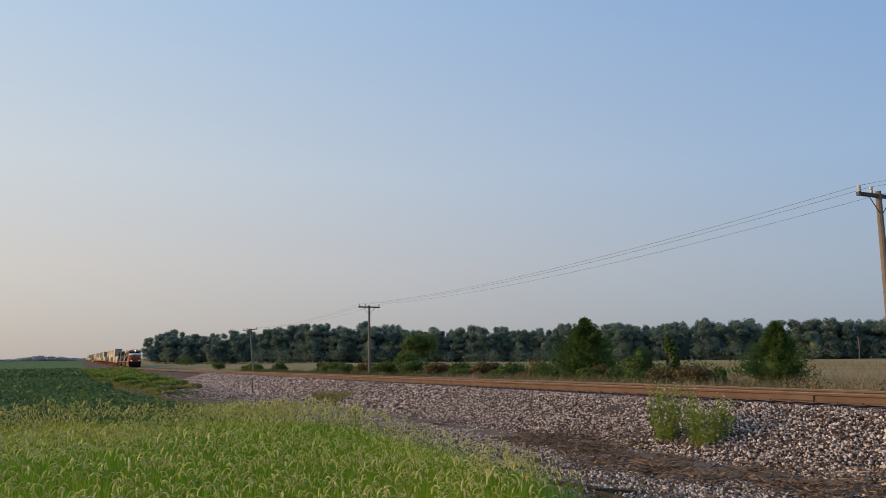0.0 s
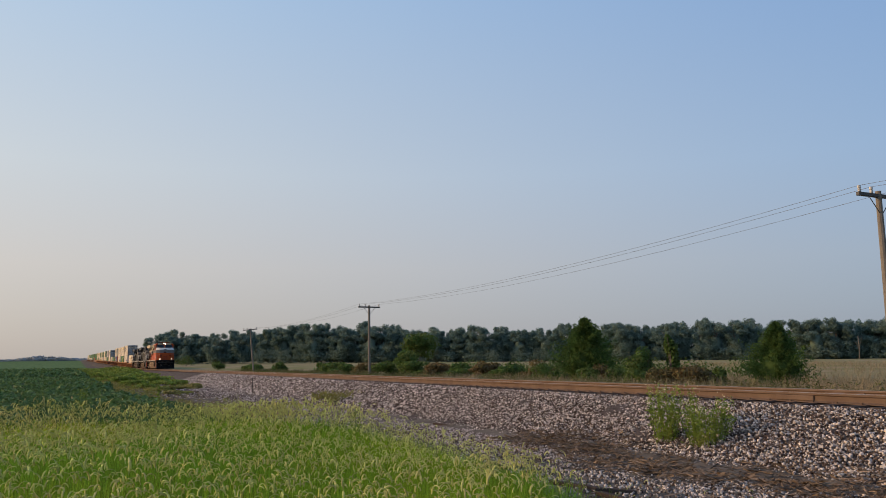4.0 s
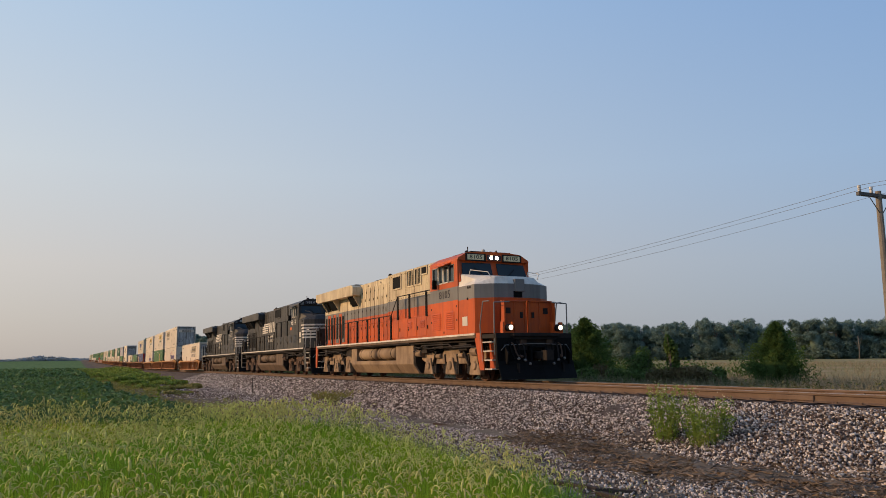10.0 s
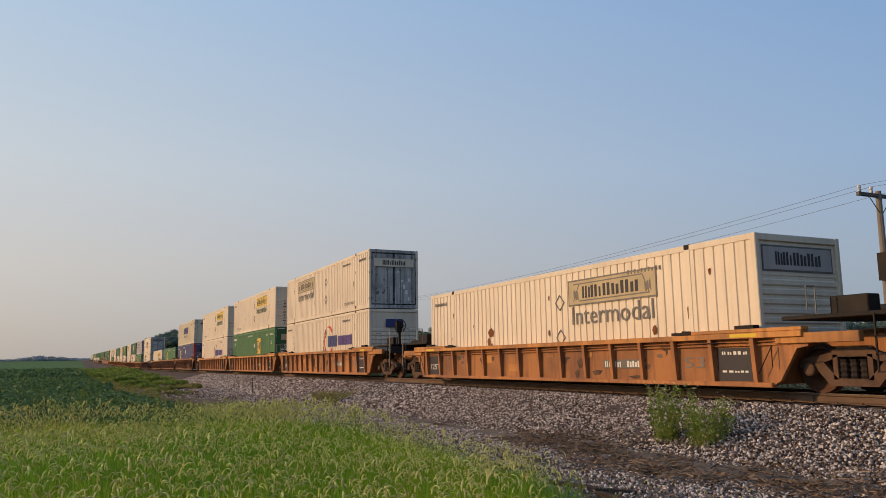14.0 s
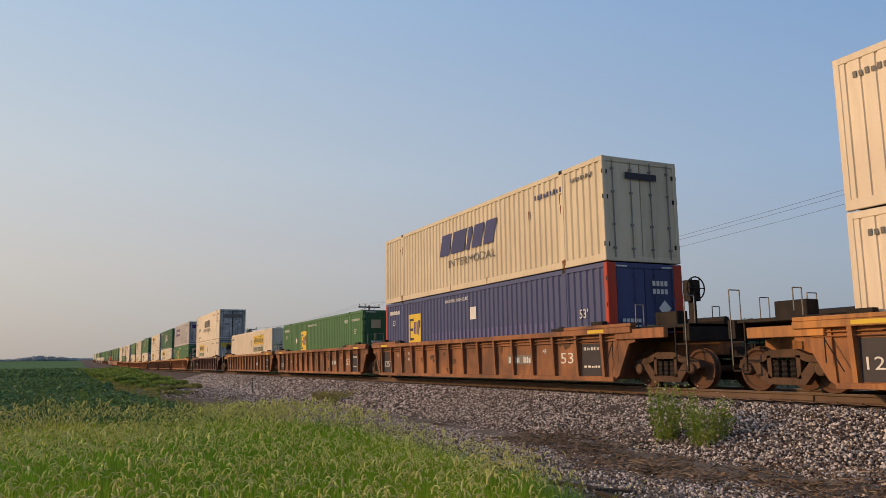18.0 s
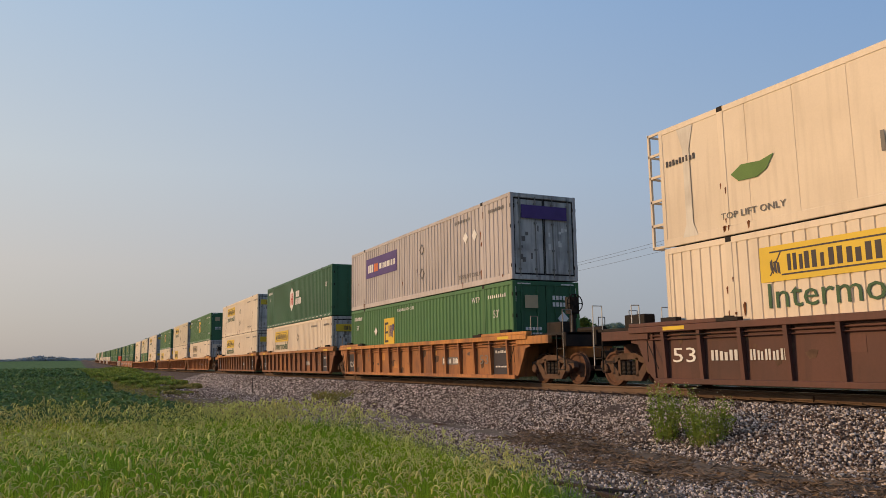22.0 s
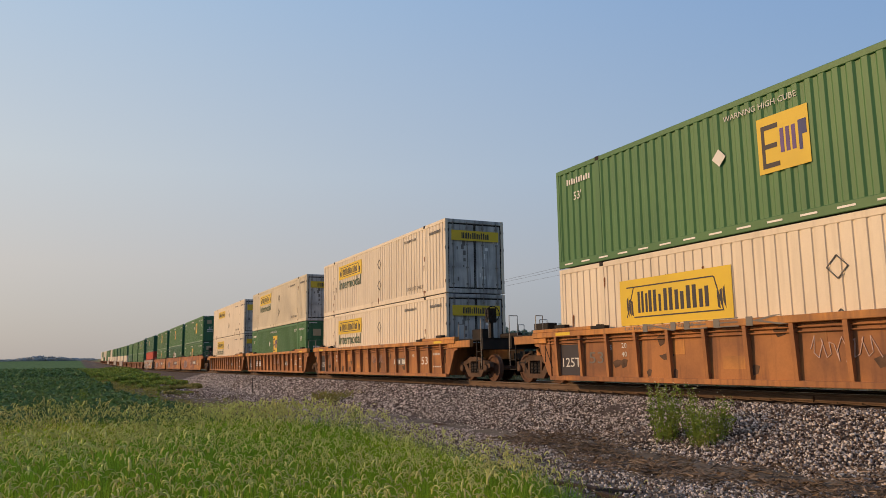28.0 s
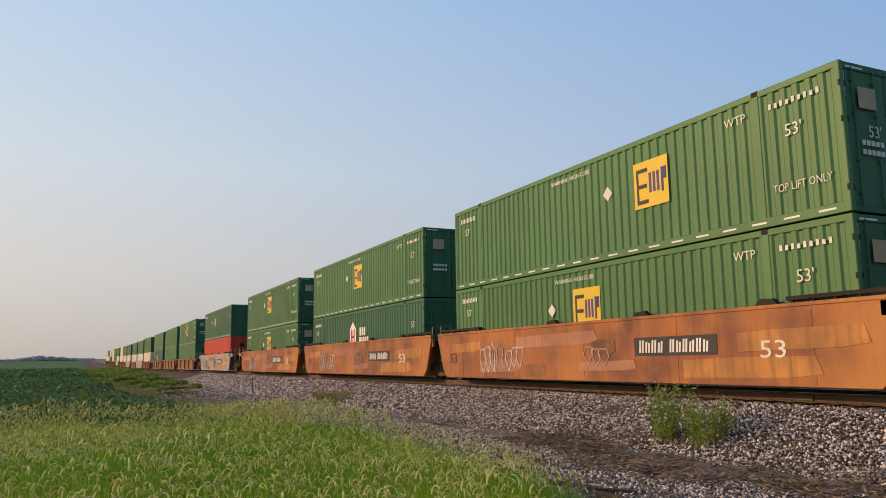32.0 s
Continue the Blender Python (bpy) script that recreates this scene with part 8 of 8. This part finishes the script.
    depth = rng.uniform(-1, 3, count) + 3.5 * (hz / top) ** 2 + 1.6 * np.sin(w * 0.52 + hz * 0.4)
    at = a + d * w[:, None] + n * depth[:, None]
    z = rise(at[:, 0]) + 0.4 + np.interp(w / length, [0, 0.5, 1], [1.6, 0.0, -0.6]) + hz
    face = np.stack([-n[0] + 0 * w, -n[1] + 0 * w, 0.5 + 0 * w], 1) + rng.normal(0, 0.7, (count, 3))
    v, f = leaf_quads(rng, np.stack([at[:, 0], at[:, 1], z], 1), face, 0.42, 0.75)
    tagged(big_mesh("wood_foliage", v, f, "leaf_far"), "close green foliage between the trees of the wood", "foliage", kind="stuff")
    # undergrowth at the foot of the wood
    lobes = []
    for i in range(230):
        w = rng.uniform(22.0, length)
        p = a + d * w + n * rng.uniform(-6, 10)
        z = float(rise(p[0])) + 0.3 + np.interp(w / length, [0, 0.5, 1], [1.6, 0.0, -0.6])
        lobes.append(((p[0], p[1], z + 2.0), (rng.uniform(3, 5.5), rng.uniform(3, 5.5), rng.uniform(1.6, 5.5))))
    v, f = bushy(rng, lobes, 60000, 0.42, 0.6, 0.3)
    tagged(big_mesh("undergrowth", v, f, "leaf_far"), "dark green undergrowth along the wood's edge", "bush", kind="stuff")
    # a bare pale trunk before the wood
    snag = tagged(new("dead_tree"), "bare pale dead tree at the wood's edge", "tree")
    part("trunk", Shape().path([(0, 0, 0), (0.3, 0.1, 5), (0.1, 0.2, 9.5)], 0.16, 6).tube((0.3, 0.1, 5), (1.6, 0.6, 9.0), 0.10, 5, 0.03).tube((0.2, 0.1, 4), (-1.3, -0.3, 8.0), 0.10, 5, 0.03), "pole", snag)
    snag.matrix_basis = pose(-212, 292, 0.2)
    # a far clump on the horizon, its haze painted into the leaf colour
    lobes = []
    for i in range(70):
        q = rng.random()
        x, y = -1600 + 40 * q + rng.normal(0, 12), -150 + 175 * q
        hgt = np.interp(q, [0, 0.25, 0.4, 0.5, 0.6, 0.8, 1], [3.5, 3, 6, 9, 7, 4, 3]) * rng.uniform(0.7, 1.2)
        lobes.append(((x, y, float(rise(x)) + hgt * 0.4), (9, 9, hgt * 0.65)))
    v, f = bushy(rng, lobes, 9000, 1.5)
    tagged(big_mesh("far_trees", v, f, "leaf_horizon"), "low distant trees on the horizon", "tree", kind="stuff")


def cedar(x, y, z, h, w, seed):
    rng = np.random.default_rng(seed)
    tree = tagged(new("cedar_tree"), "conical green cedar with feathery ragged branches", "tree", group="cedars behind the line")
    part("trunk", Shape().tube((0, 0, -0.2), (0, 0, h * 0.9), 0.09, 8, 0.02), "bark", tree)
    n = 1100
    core_v, core_f = lump(rng, (0, 0, h * 0.36), (w * 0.34, w * 0.34, h * 0.38), 8, 12)
    core_v[:, :2] *= np.clip(1.25 - core_v[:, 2:3] / h, 0.1, 1)
    vs, fs = [core_v], [core_f]
    for k in range(n):
        t = rng.random() ** 1.25
        zz = h * (0.03 + 0.95 * t)
        a = rng.uniform(0, 6.28)
        bumps = 1 + 0.22 * math.sin(3 * a + zz * 2.1) + 0.14 * math.sin(5 * a - zz * 4.3)
        reach = (w / 2) * (0.03 + 1.02 * (1 - t) ** 0.85) * min(1.0, 0.75 + t * 3) * bumps * rng.choice([rng.uniform(0.5, 0.9), rng.uniform(0.9, 1.2)])
        m = 26
        q = rng.random(m) ** 0.6
        out = reach * q
        d = np.array([math.cos(a), math.sin(a), rng.uniform(0.15, 0.75)])
        c = d * out[:, None] + np.array([0, 0, zz]) + rng.normal(0, 0.045, (m, 3)) * (w / 2.5)
        side = np.cross(np.broadcast_to(d, (m, 3)), rng.normal(0, 1, (m, 3)))
        v, f = leaf_quads(rng, c, side, 0.072 * w / 2.8, 0.28)
        vs.append(v)
        fs.append(f)
    v, f = joined(list(zip(vs, fs)))
    c = big_mesh("crown", v, f, "cedar")
    c.parent = tree
    tree.matrix_basis = pose(x, y, z)
    return tree


def bush(name, label, x, y, z, h, w, seed, mat="leaf_bush", leaf=0.075, count=3600, group="bushes behind the line"):
    rng = np.random.default_rng(seed)
    ob = tagged(new(name), label, "bush", group=group)
    lobes = []
    for i in range(12):
        a, q = rng.uniform(0, 6.28), rng.random() ** 0.5
        zz = rng.uniform(0.2, 0.80) * h
        r = w / 2 * (1 - 0.45 * zz / h)
        lobes.append(((math.cos(a) * r * q * 0.75, math.sin(a) * r * q * 0.75, zz), (w * rng.uniform(0.14, 0.26),) * 2 + (h * rng.uniform(0.12, 0.24),)))
    v, f = bushy(rng, lobes, count, leaf)
    c = big_mesh("leaves", v, f, mat)
    c.parent = ob
    s = Shape()
    for k in range(9):
        a = rng.uniform(0, 6.28)
        s.tube((0, 0, -0.1), (math.cos(a) * w * 0.3, math.sin(a) * w * 0.3, h * rng.uniform(0.5, 0.85)), 0.03, 5, 0.008)
    tagged(part("stem", s, "bark", ob), kind="stuff")
    ob.matrix_basis = pose(x, y, z, 0, 0, rng.uniform(0, 360))
    return ob


def hedgerow():
    cedar(-23.6, 27.2, 0.15, 3.05, 2.75, 61)
    cedar(-37.1, 27.0, 0.15, 3.95, 3.8, 62)
    bush("shrub", "leafy green shrub behind the rails", -29.9, 25.0, 0.15, 2.25, 1.9, 63)
    bush("vine", "arching vine-covered sapling behind the rails", -29.0, 26.2, 0.9, 2.3, 0.75, 64, count=1500)
    bush("brown_shrub", "brownish-leaved low shrub behind the rails", -42.2, 27.0, 0.15, 1.75, 2.7, 65, "leaf_brown", count=2600)
    bush("brown_shrub", "brownish-leaved low shrub behind the rails", -25.2, 24.0, 0.15, 1.35, 2.4, 66, "leaf_brown", count=2400)
    bush("brown_shrub", "brownish-leaved low shrub behind the rails", -27.4, 24.6, 0.15, 1.25, 1.8, 67, "leaf_brown", count=1800)
    bush("shrub", "leafy green shrub behind the rails", -71.2, 30.0, 0.15, 2.95, 3.0, 68, leaf=0.12, count=2600)
    bush("tree_sapling", "pale green young tree before the wood", -137.0, 60.0, 0.1, 7.6, 9.0, 69, leaf=0.25, count=3500)
    for i, (x, y, h, w) in enumerate(((-90, 29.5, 1.5, 4.0), (-95, 30, 1.8, 4.5), (-101, 30.5, 1.7, 4.0), (-134, 32, 2.2, 3.2), (-160, 33, 1.6, 4.5), (-166, 33, 1.4, 4.0), (-200, 32, 2.5, 4.3), (-330, 40, 5.0, 9.0), (-60, 27, 1.0, 2.4), (-52, 26, 1.1, 2.6), (-46, 25.6, 1.0, 2.2), (-33.5, 24.2, 1.2, 1.7), (-35.5, 24.0, 1.1, 1.6), (-26.2, 26, 1.2, 1.5), (-31.8, 23.6, 1.0, 1.6))):
        bush("shrub", "leafy green shrub behind the rails", x, y, 0.15 + float(rise(x)), h, w, 70 + i, leaf=0.085 if x > -70 else 0.16, count=1500)
    for i, (x, y, h, w, mt) in enumerate(((-39.6, 25.6, 1.5, 2.2, 0), (-34.4, 26.0, 1.55, 2.0, 1), (-32.4, 25.6, 1.35, 1.8, 0), (-28.2, 23.4, 1.2, 1.7, 0), (-26.4, 23.2, 1.3, 1.6, 1), (-45.0, 26.5, 1.5, 2.6, 0), (-49.0, 27.0, 1.6, 3.0, 1), (-54.0, 27.5, 1.7, 3.2, 0), (-60.0, 28.2, 1.6, 3.4, 1), (-66.0, 28.6, 1.8, 3.6, 0), (-76.0, 29.6, 1.8, 4.2, 0), (-83.0, 29.8, 1.7, 4.2, 1))):
        bush("brown_shrub" if mt else "shrub", "brownish-leaved low shrub behind the rails" if mt else "leafy green shrub behind the rails", x, y, 0.1, h, w, 180 + i, "leaf_brown" if mt else "leaf_bush", leaf=0.06 if x > -45 else 0.11, count=2600)
    # scrub that closes the view between the cedars and the wood
    rs = np.random.default_rng(222)
    lobes = []
    for i in range(90):
        q = rs.random()
        x, y = np.interp(q, [0, 1], [-78, -34]) + rs.normal(0, 1), 36 + rs.uniform(-4, 6)
        hgt = rs.uniform(0.9, 1.75)
        lobes.append(((x, y, 0.1 + hgt * 0.45), (rs.uniform(0.9, 1.7), rs.uniform(0.9, 1.7), hgt * 0.55)))
    v, f = bushy(rs, lobes, 21000, 0.085, 0.6, 0.3)
    tagged(big_mesh("scrub", v, f, "leaf_bush"), "low dusky green scrub before the meadow", "scrub", kind="stuff")
    # tall grass and weeds behind the track, thick and uneven
    rng = np.random.default_rng(91)
    kinds = []
    for k in range(8):
        r = np.random.default_rng(900 + k)
        kinds.append(joined([blade(r, r.uniform(0.5, 1.0), 0.012, r.uniform(0.1, 0.6), r.uniform(0, 6.28), segs=2) for _ in range(6)]))
    n = 13000
    x = -rng.uniform(12, 48, n)
    y = rng.uniform(18.5, 34, n)
    p = np.stack([x, y, np.full(n, 0.1)], 1)
    v, f = strew(kinds, p, rng.uniform(0, 6.28, n), rng.uniform(0.6, 1.25, n), rng.normal(0, 0.12, (n, 2)), rng)
    tagged(big_mesh("verge_grass", v, f, "meadow"), "tall yellow-green grass behind the rails", "grass", kind="stuff")
    n = 11000
    x = -rng.uniform(14, 130, n)
    y = rng.uniform(18.6, 24, n) + np.maximum(0, -x - 40) * 0.05
    leafy = [bushy(np.random.default_rng(950 + k), [((0, 0, 0.30), (0.17, 0.17, 0.34))], 34, 0.045, 0.35, 0.15) for k in range(8)]
    p = np.stack([x, y, 0.1 + rise(x)], 1)
    v, f = strew(leafy, p, rng.uniform(0, 6.28, n), rng.uniform(0.5, 1.15, n) * (1 + 0.45 * np.sin(x * 0.7 + 2 * np.sin(y))), rng.normal(0, 0.15, (n, 2)), rng)
    tagged(big_mesh("verge_weeds", v, f, "weed_far"), "mixed green and tan weeds along the far side of the line", "weeds", kind="stuff")
    n = 12000
    x = -rng.uniform(18, 150, n)
    y = 26 + rng.random(n) ** 1.3 * 120
    p = np.stack([x, y, bank(y) + rise(x) - 0.05], 1)
    v, f = strew(kinds, p, rng.uniform(0, 6.28, n), rng.uniform(0.3, 0.6, n) * (1 + y / 120), rng.normal(0, 0.12, (n, 2)), rng)
    tagged(big_mesh("meadow_grass", v, f, "meadow"), "dry tan and green meadow grass", "grass", kind="stuff")


def weed_clump(x, y, z, h, w, seed, label, mat="weed", flowers=True, stems=16):
    rng = np.random.default_rng(seed)
    ob = tagged(new("weed_clump"), label, "weeds")
    cs, s, fl = [], Shape(), []
    for k in range(stems):
        a = rng.uniform(0, 6.28)
        foot = np.array([math.cos(a), math.sin(a), 0]) * w * 0.28 * rng.random()
        tip = foot + np.array([math.cos(a) * w * 0.34 * rng.random(), math.sin(a) * w * 0.34 * rng.random(), h * rng.uniform(0.6, 1.05)])
        s.tube(foot, tip, 0.007, 4, 0.003)
        m = 46
        t = rng.uniform(0.08, 1.0, m)
        cs.append(foot + (tip - foot) * t[:, None] + rng.normal(0, 0.055, (m, 3)) * (1.15 - 0.6 * t)[:, None])
        fl.append(tip + rng.normal(0, 0.05, (7, 3)))
    c = np.concatenate(cs)
    v, f = leaf_quads(rng, c, rng.normal(0, 1, c.shape) + np.array([0, 0, 0.7]), 0.042, 0.28)
    tagged(part("stem", s, "weed", ob), kind="stuff")
    lv = big_mesh("leaves", v, f, mat)
    lv.parent = ob
    if flowers:
        c = np.concatenate(fl)
        v, f = leaf_quads(rng, c, rng.normal(0, 1, c.shape), 0.014, 0.9)
        fv = big_mesh("flowers", v, f, "flower")
        fv.parent = ob
        tagged(fv, kind="stuff")
    ob.matrix_basis = pose(x, y, z)
    return ob


def verge():
    weed_clump(-11.45, 10.1, 0.12, 1.1, 0.9, 101, "bushy green weed with pale flowers growing in ballast", stems=30)
    weed_clump(-10.45, 10.2, 0.12, 0.88, 1.0, 102, "bushy yellow-green weed with pale flowers growing in ballast", stems=30)
    weed_clump(-10.95, 10.35, 0.15, 1.05, 0.3, 105, "slender tall green weed growing in ballast", stems=6)
    weed_clump(-31.0, 9.9, 0.1, 0.5, 2.2, 103, "low yellowing weed patch on ballast", "yellow_weed", False, 36)
    weed_clump(-33.2, 10.0, 0.1, 0.4, 1.6, 104, "low yellowing weed patch on ballast", "yellow_weed", False, 24)
    rng = np.random.default_rng(111)
    for i, (x, y, h, w) in enumerate(((-50, 5.6, 0.35, 2.0), (-56, 5.2, 0.45, 2.4), (-63, 4.9, 0.55, 2.6), (-72, 4.6, 0.7, 3.2), (-82, 4.2, 0.9, 3.6), (-94, 3.8, 1.05, 4.0), (-108, 3.4, 1.2, 4.5), (-124, 3.0, 1.3, 5.0), (-142, 2.6, 1.4, 6.0), (-164, 2.2, 1.5, 7.0), (-60, 7.4, 0.5, 2.6), (-70, 7.2, 0.7, 3.4), (-80, 7.0, 0.9, 4.0), (-92, 6.8, 1.1, 4.6), (-106, 6.5, 1.3, 5.4), (-122, 6.4, 1.5, 6.4), (-142, 6.2, 1.7, 7.6), (-166, 6.0, 1.9, 9.0))):
        bush("verge_shrub", "rough green and tan weeds on the embankment's foot", x, y, -0.1, h, w, 120 + i, "yellow_weed" if i in (0, 1, 10) else "weed", leaf=0.05 + 0.0008 * -x, count=1800, group="weeds along the embankment")
    for i, (x, y, h) in enumerate(((-25.0, 2.2, 1.35), (-27.0, -1.0, 1.2), (-26.0, 0.2, 1.1), (-30.0, -2.6, 1.25), (-13.5, 4.6, 1.0))):
        weed_clump(x, y, 0.0, h, 0.35, 140 + i, "slender tall weed above the grass", "soy" if i % 2 else "weed", False, 6)
    # low weeds on the bare strip between the crop and the ballast
    leafy = [bushy(np.random.default_rng(970 + k), [((0, 0, 0.16), (0.20, 0.20, 0.20))], 26, 0.05, 0.35, 0.15) for k in range(6)]
    n = 1500
    x = -rng.uniform(22, 130, n)
    y = crop_edge(x) + 0.2 + np.abs(rng.normal(0, 1.5, n))
    k = y < 8.6
    p = np.stack([x, y, rise(x) - 0.02], 1)[k]
    v, f = strew(leafy, p, rng.uniform(0, 6.28, len(p)), rng.uniform(0.4, 1.0, len(p)) * (1 + 0.5 * np.sin(p[:, 0] * 0.5)), rng.normal(0, 0.15, (len(p), 2)), rng)
    tagged(big_mesh("dirt_weeds", v, f, "yellow_weed"), "low yellowing weeds on bare dirt beside the crop", "weeds", kind="stuff")
    # marker stake in the ballast
    post = tagged(new("marker_stake"), "short dark steel stake at the ballast's foot", "stake")
    part("shaft", Shape().box(-0.04, 0.04, -0.02, 0.02, -0.2, 0.95), "iron_dark", post, bevel=0.008)
    post.matrix_basis = pose(-45.5, 9.3, 0.0, 2, 1, 10)
    # dead stems and litter on the gravel verge
    kinds = []
    for k in range(10):
        r = np.random.default_rng(700 + k)
        bl = []
        for _ in range(9):
            v, f = blade(r, r.uniform(0.10, 0.30), 0.0018, r.uniform(0.0, 0.5), r.uniform(0, 6.28), segs=2)
            v = v.copy()
            v[:, 2] = v[:, 2] * r.uniform(0.05, 0.35)
            ang = r.uniform(0, 6.28)
            reach = r.uniform(0.1, 0.3)
            v[:, 0] += (v[:, 2] / 0.1) * 0.05 + np.linspace(0, reach, len(v)) * math.cos(ang)
            v[:, 1] += np.linspace(0, reach, len(v)) * math.sin(ang)
            bl.append((v, f))
        kinds.append(joined(bl))
    n = 1300
    x = -4.4 - rng.random(n) * 11
    y = 8.75 + rng.normal(0, 0.42, n) + 0.35 * np.sin(x * 0.8)
    keep = (y > grass_edge(x)) & (y < 10.2)
    p = np.stack([x, y, 0.02 + np.interp(y, [9.0, 10.4], [0.0, 0.34])], 1)[keep]
    v, f = strew(kinds, p, rng.uniform(0, 6.28, len(p)), rng.uniform(0.45, 1.0, len(p)), None, rng)
    tagged(big_mesh("dead_stems", v, f, "straw"), "dead brown straw and stems lying on gravel", "litter", kind="stuff")
    n = 800
    x = -4 - rng.random(n) ** 0.9 * 24
    y = 7.2 + rng.normal(0, 1.1, n) + 0.6 * np.sin(x * 0.55 + 1.0)
    keep = (y > grass_edge(x) - 0.2) & (y < 9.6) & (np.sin(x * 0.9 + 1.7 * np.sin(y * 1.3)) + rng.normal(0, 0.5, n) > 0.0)
    p = np.stack([x, y, 0.015 + np.interp(y, [9.0, 10.4], [0.0, 0.34])], 1)[keep]
    v, f = strew(kinds, p, rng.uniform(0, 6.28, len(p)), rng.uniform(0.5, 1.0, len(p)), None, rng)
    tagged(big_mesh("dead_litter", v, f, "litter"), "dark dead weeds matted on gravel", "litter", kind="stuff")
    for i, (x, y, l, turn) in enumerate(((-9.0, 6.3, 0.75, 35), (-8.4, 6.5, 0.55, 60), (-8.1, 6.2, 0.45, 15), (-19.0, 9.1, 0.9, 20))):
        b = tagged(new("wood_scrap"), "grey splintered scrap of old tie", "wood scrap", group="scraps beside the line")
        part("board", Shape().prism([(-l / 2, -0.05), (l / 2, -0.035), (l / 2 - 0.06, 0.05), (-l / 2 + 0.03, 0.045)], 0, 0.05, "z"), "tie", b, bevel=0.006)
        b.matrix_basis = pose(x, y, 0.0, 0, 4, turn)


# ---- pole line
def pole_line():
    tops = []
    spots = ((34.0, 24.0, 7.2, 0, 0), (-16.25, 24.0, 7.2, 0.0, 0.6), (-66.1, 24.0, 6.95, 0, 0), (-117.0, 24.0, 7.1, 5.6, 0))
    for x, y, top, rx, ry in spots:
        z0 = 0.1 + float(rise(x))
        pole = tagged(new("utility_pole"), "weathered wooden utility pole with a crossarm and insulators", "utility pole", group="pole line beside the track")
        h = top - 0.1
        part("shaft", Shape().tube((0, 0, -0.5), (0, 0, h), 0.135, 10, 0.095), "pole", pole)
        part("crossarm", Shape().box(-0.06, 0.06, -1.05, 1.05, h - 0.22, h - 0.10), "pole_metal", pole, "dark wooden crossarm", bevel=0.008)
        for e in (-1, 1):
            part("brace", Shape().tube((0.05, e * 0.08, h - 0.75), (0.05, e * 0.60, h - 0.18), 0.016, 5), "pole_metal", pole)
        pts = []
        for yy, zz in ((-0.95, h - 0.10), (-0.35, h - 0.10), (0.95, h - 0.10)):
            part("insulator", Shape().lathe([(0.03, 0.0), (0.055, 0.02), (0.055, 0.10), (0.04, 0.12), (0.06, 0.14), (0.05, 0.22), (0.01, 0.24)], (0, yy, zz), "z", 10), "insulator", pole, "pale porcelain insulator")
            pts.append(Vector((0, yy, zz + 0.22)))
        pole.matrix_basis = pose(x, y, z0, rx, ry, 0)
        bpy.context.view_layer.update()
        tops.append([pole.matrix_basis @ q for q in pts])
    for a, b in zip(tops, tops[1:]):
        for p, q in zip(a, b):
            s = Shape()
            pts = []
            for k in range(25):
                t = k / 24
                m = p.lerp(q, t)
                m.z -= 1.15 * 4 * t * (1 - t) * 0.55
                pts.append(m)
            s.path(pts, 0.007, 4)
            tagged(part("wire", s, "wire"), "thin sagging wire between poles", "wire", group="wires of the pole line")


foxtail_field()
soy_field()
woods()
hedgerow()
verge()
pole_line()

# ---- what moves
TIMES = [0.0, 0.1] + [float(t) for t in range(1, 32)] + [31.9, 32.0]


def motions():
    for thing, mid, lift in TRAIN:
        rows = []
        for t in TIMES:
            x = mid + SPEED * (t - 13.0)
            rows.append((t, on_track(x) @ pose(0, 0, lift)))
        walk(thing, rows)
    # wheels turn while they pass by
    for thing, mid, lift in TRAIN:
        for w in thing.children_recursive:
            if "wheelset" not in w.name:
                continue
            r = 0.535 if w.name.startswith("drive") else 0.46
            here = w.matrix_basis.translation.copy()
            t_pass = 13.0 - (mid + 15.0) / SPEED
            a, b = max(0.0, t_pass - 2.0), min(32.0, t_pass + 0.7)
            if a >= b:
                continue
            rows = [(0.0, pose(*here))] if a > 0 else []
            n = int((b - a) * FPS)
            for k in range(n + 1):
                t = a + k / FPS
                rows.append((t, pose(here.x, here.y, here.z, 0, math.degrees(SPEED * (t - a) / r) % 360.0, 0)))
            if b < 32.0:
                rows.append((32.0, rows[-1][1]))
            walk(w, rows)


motions()
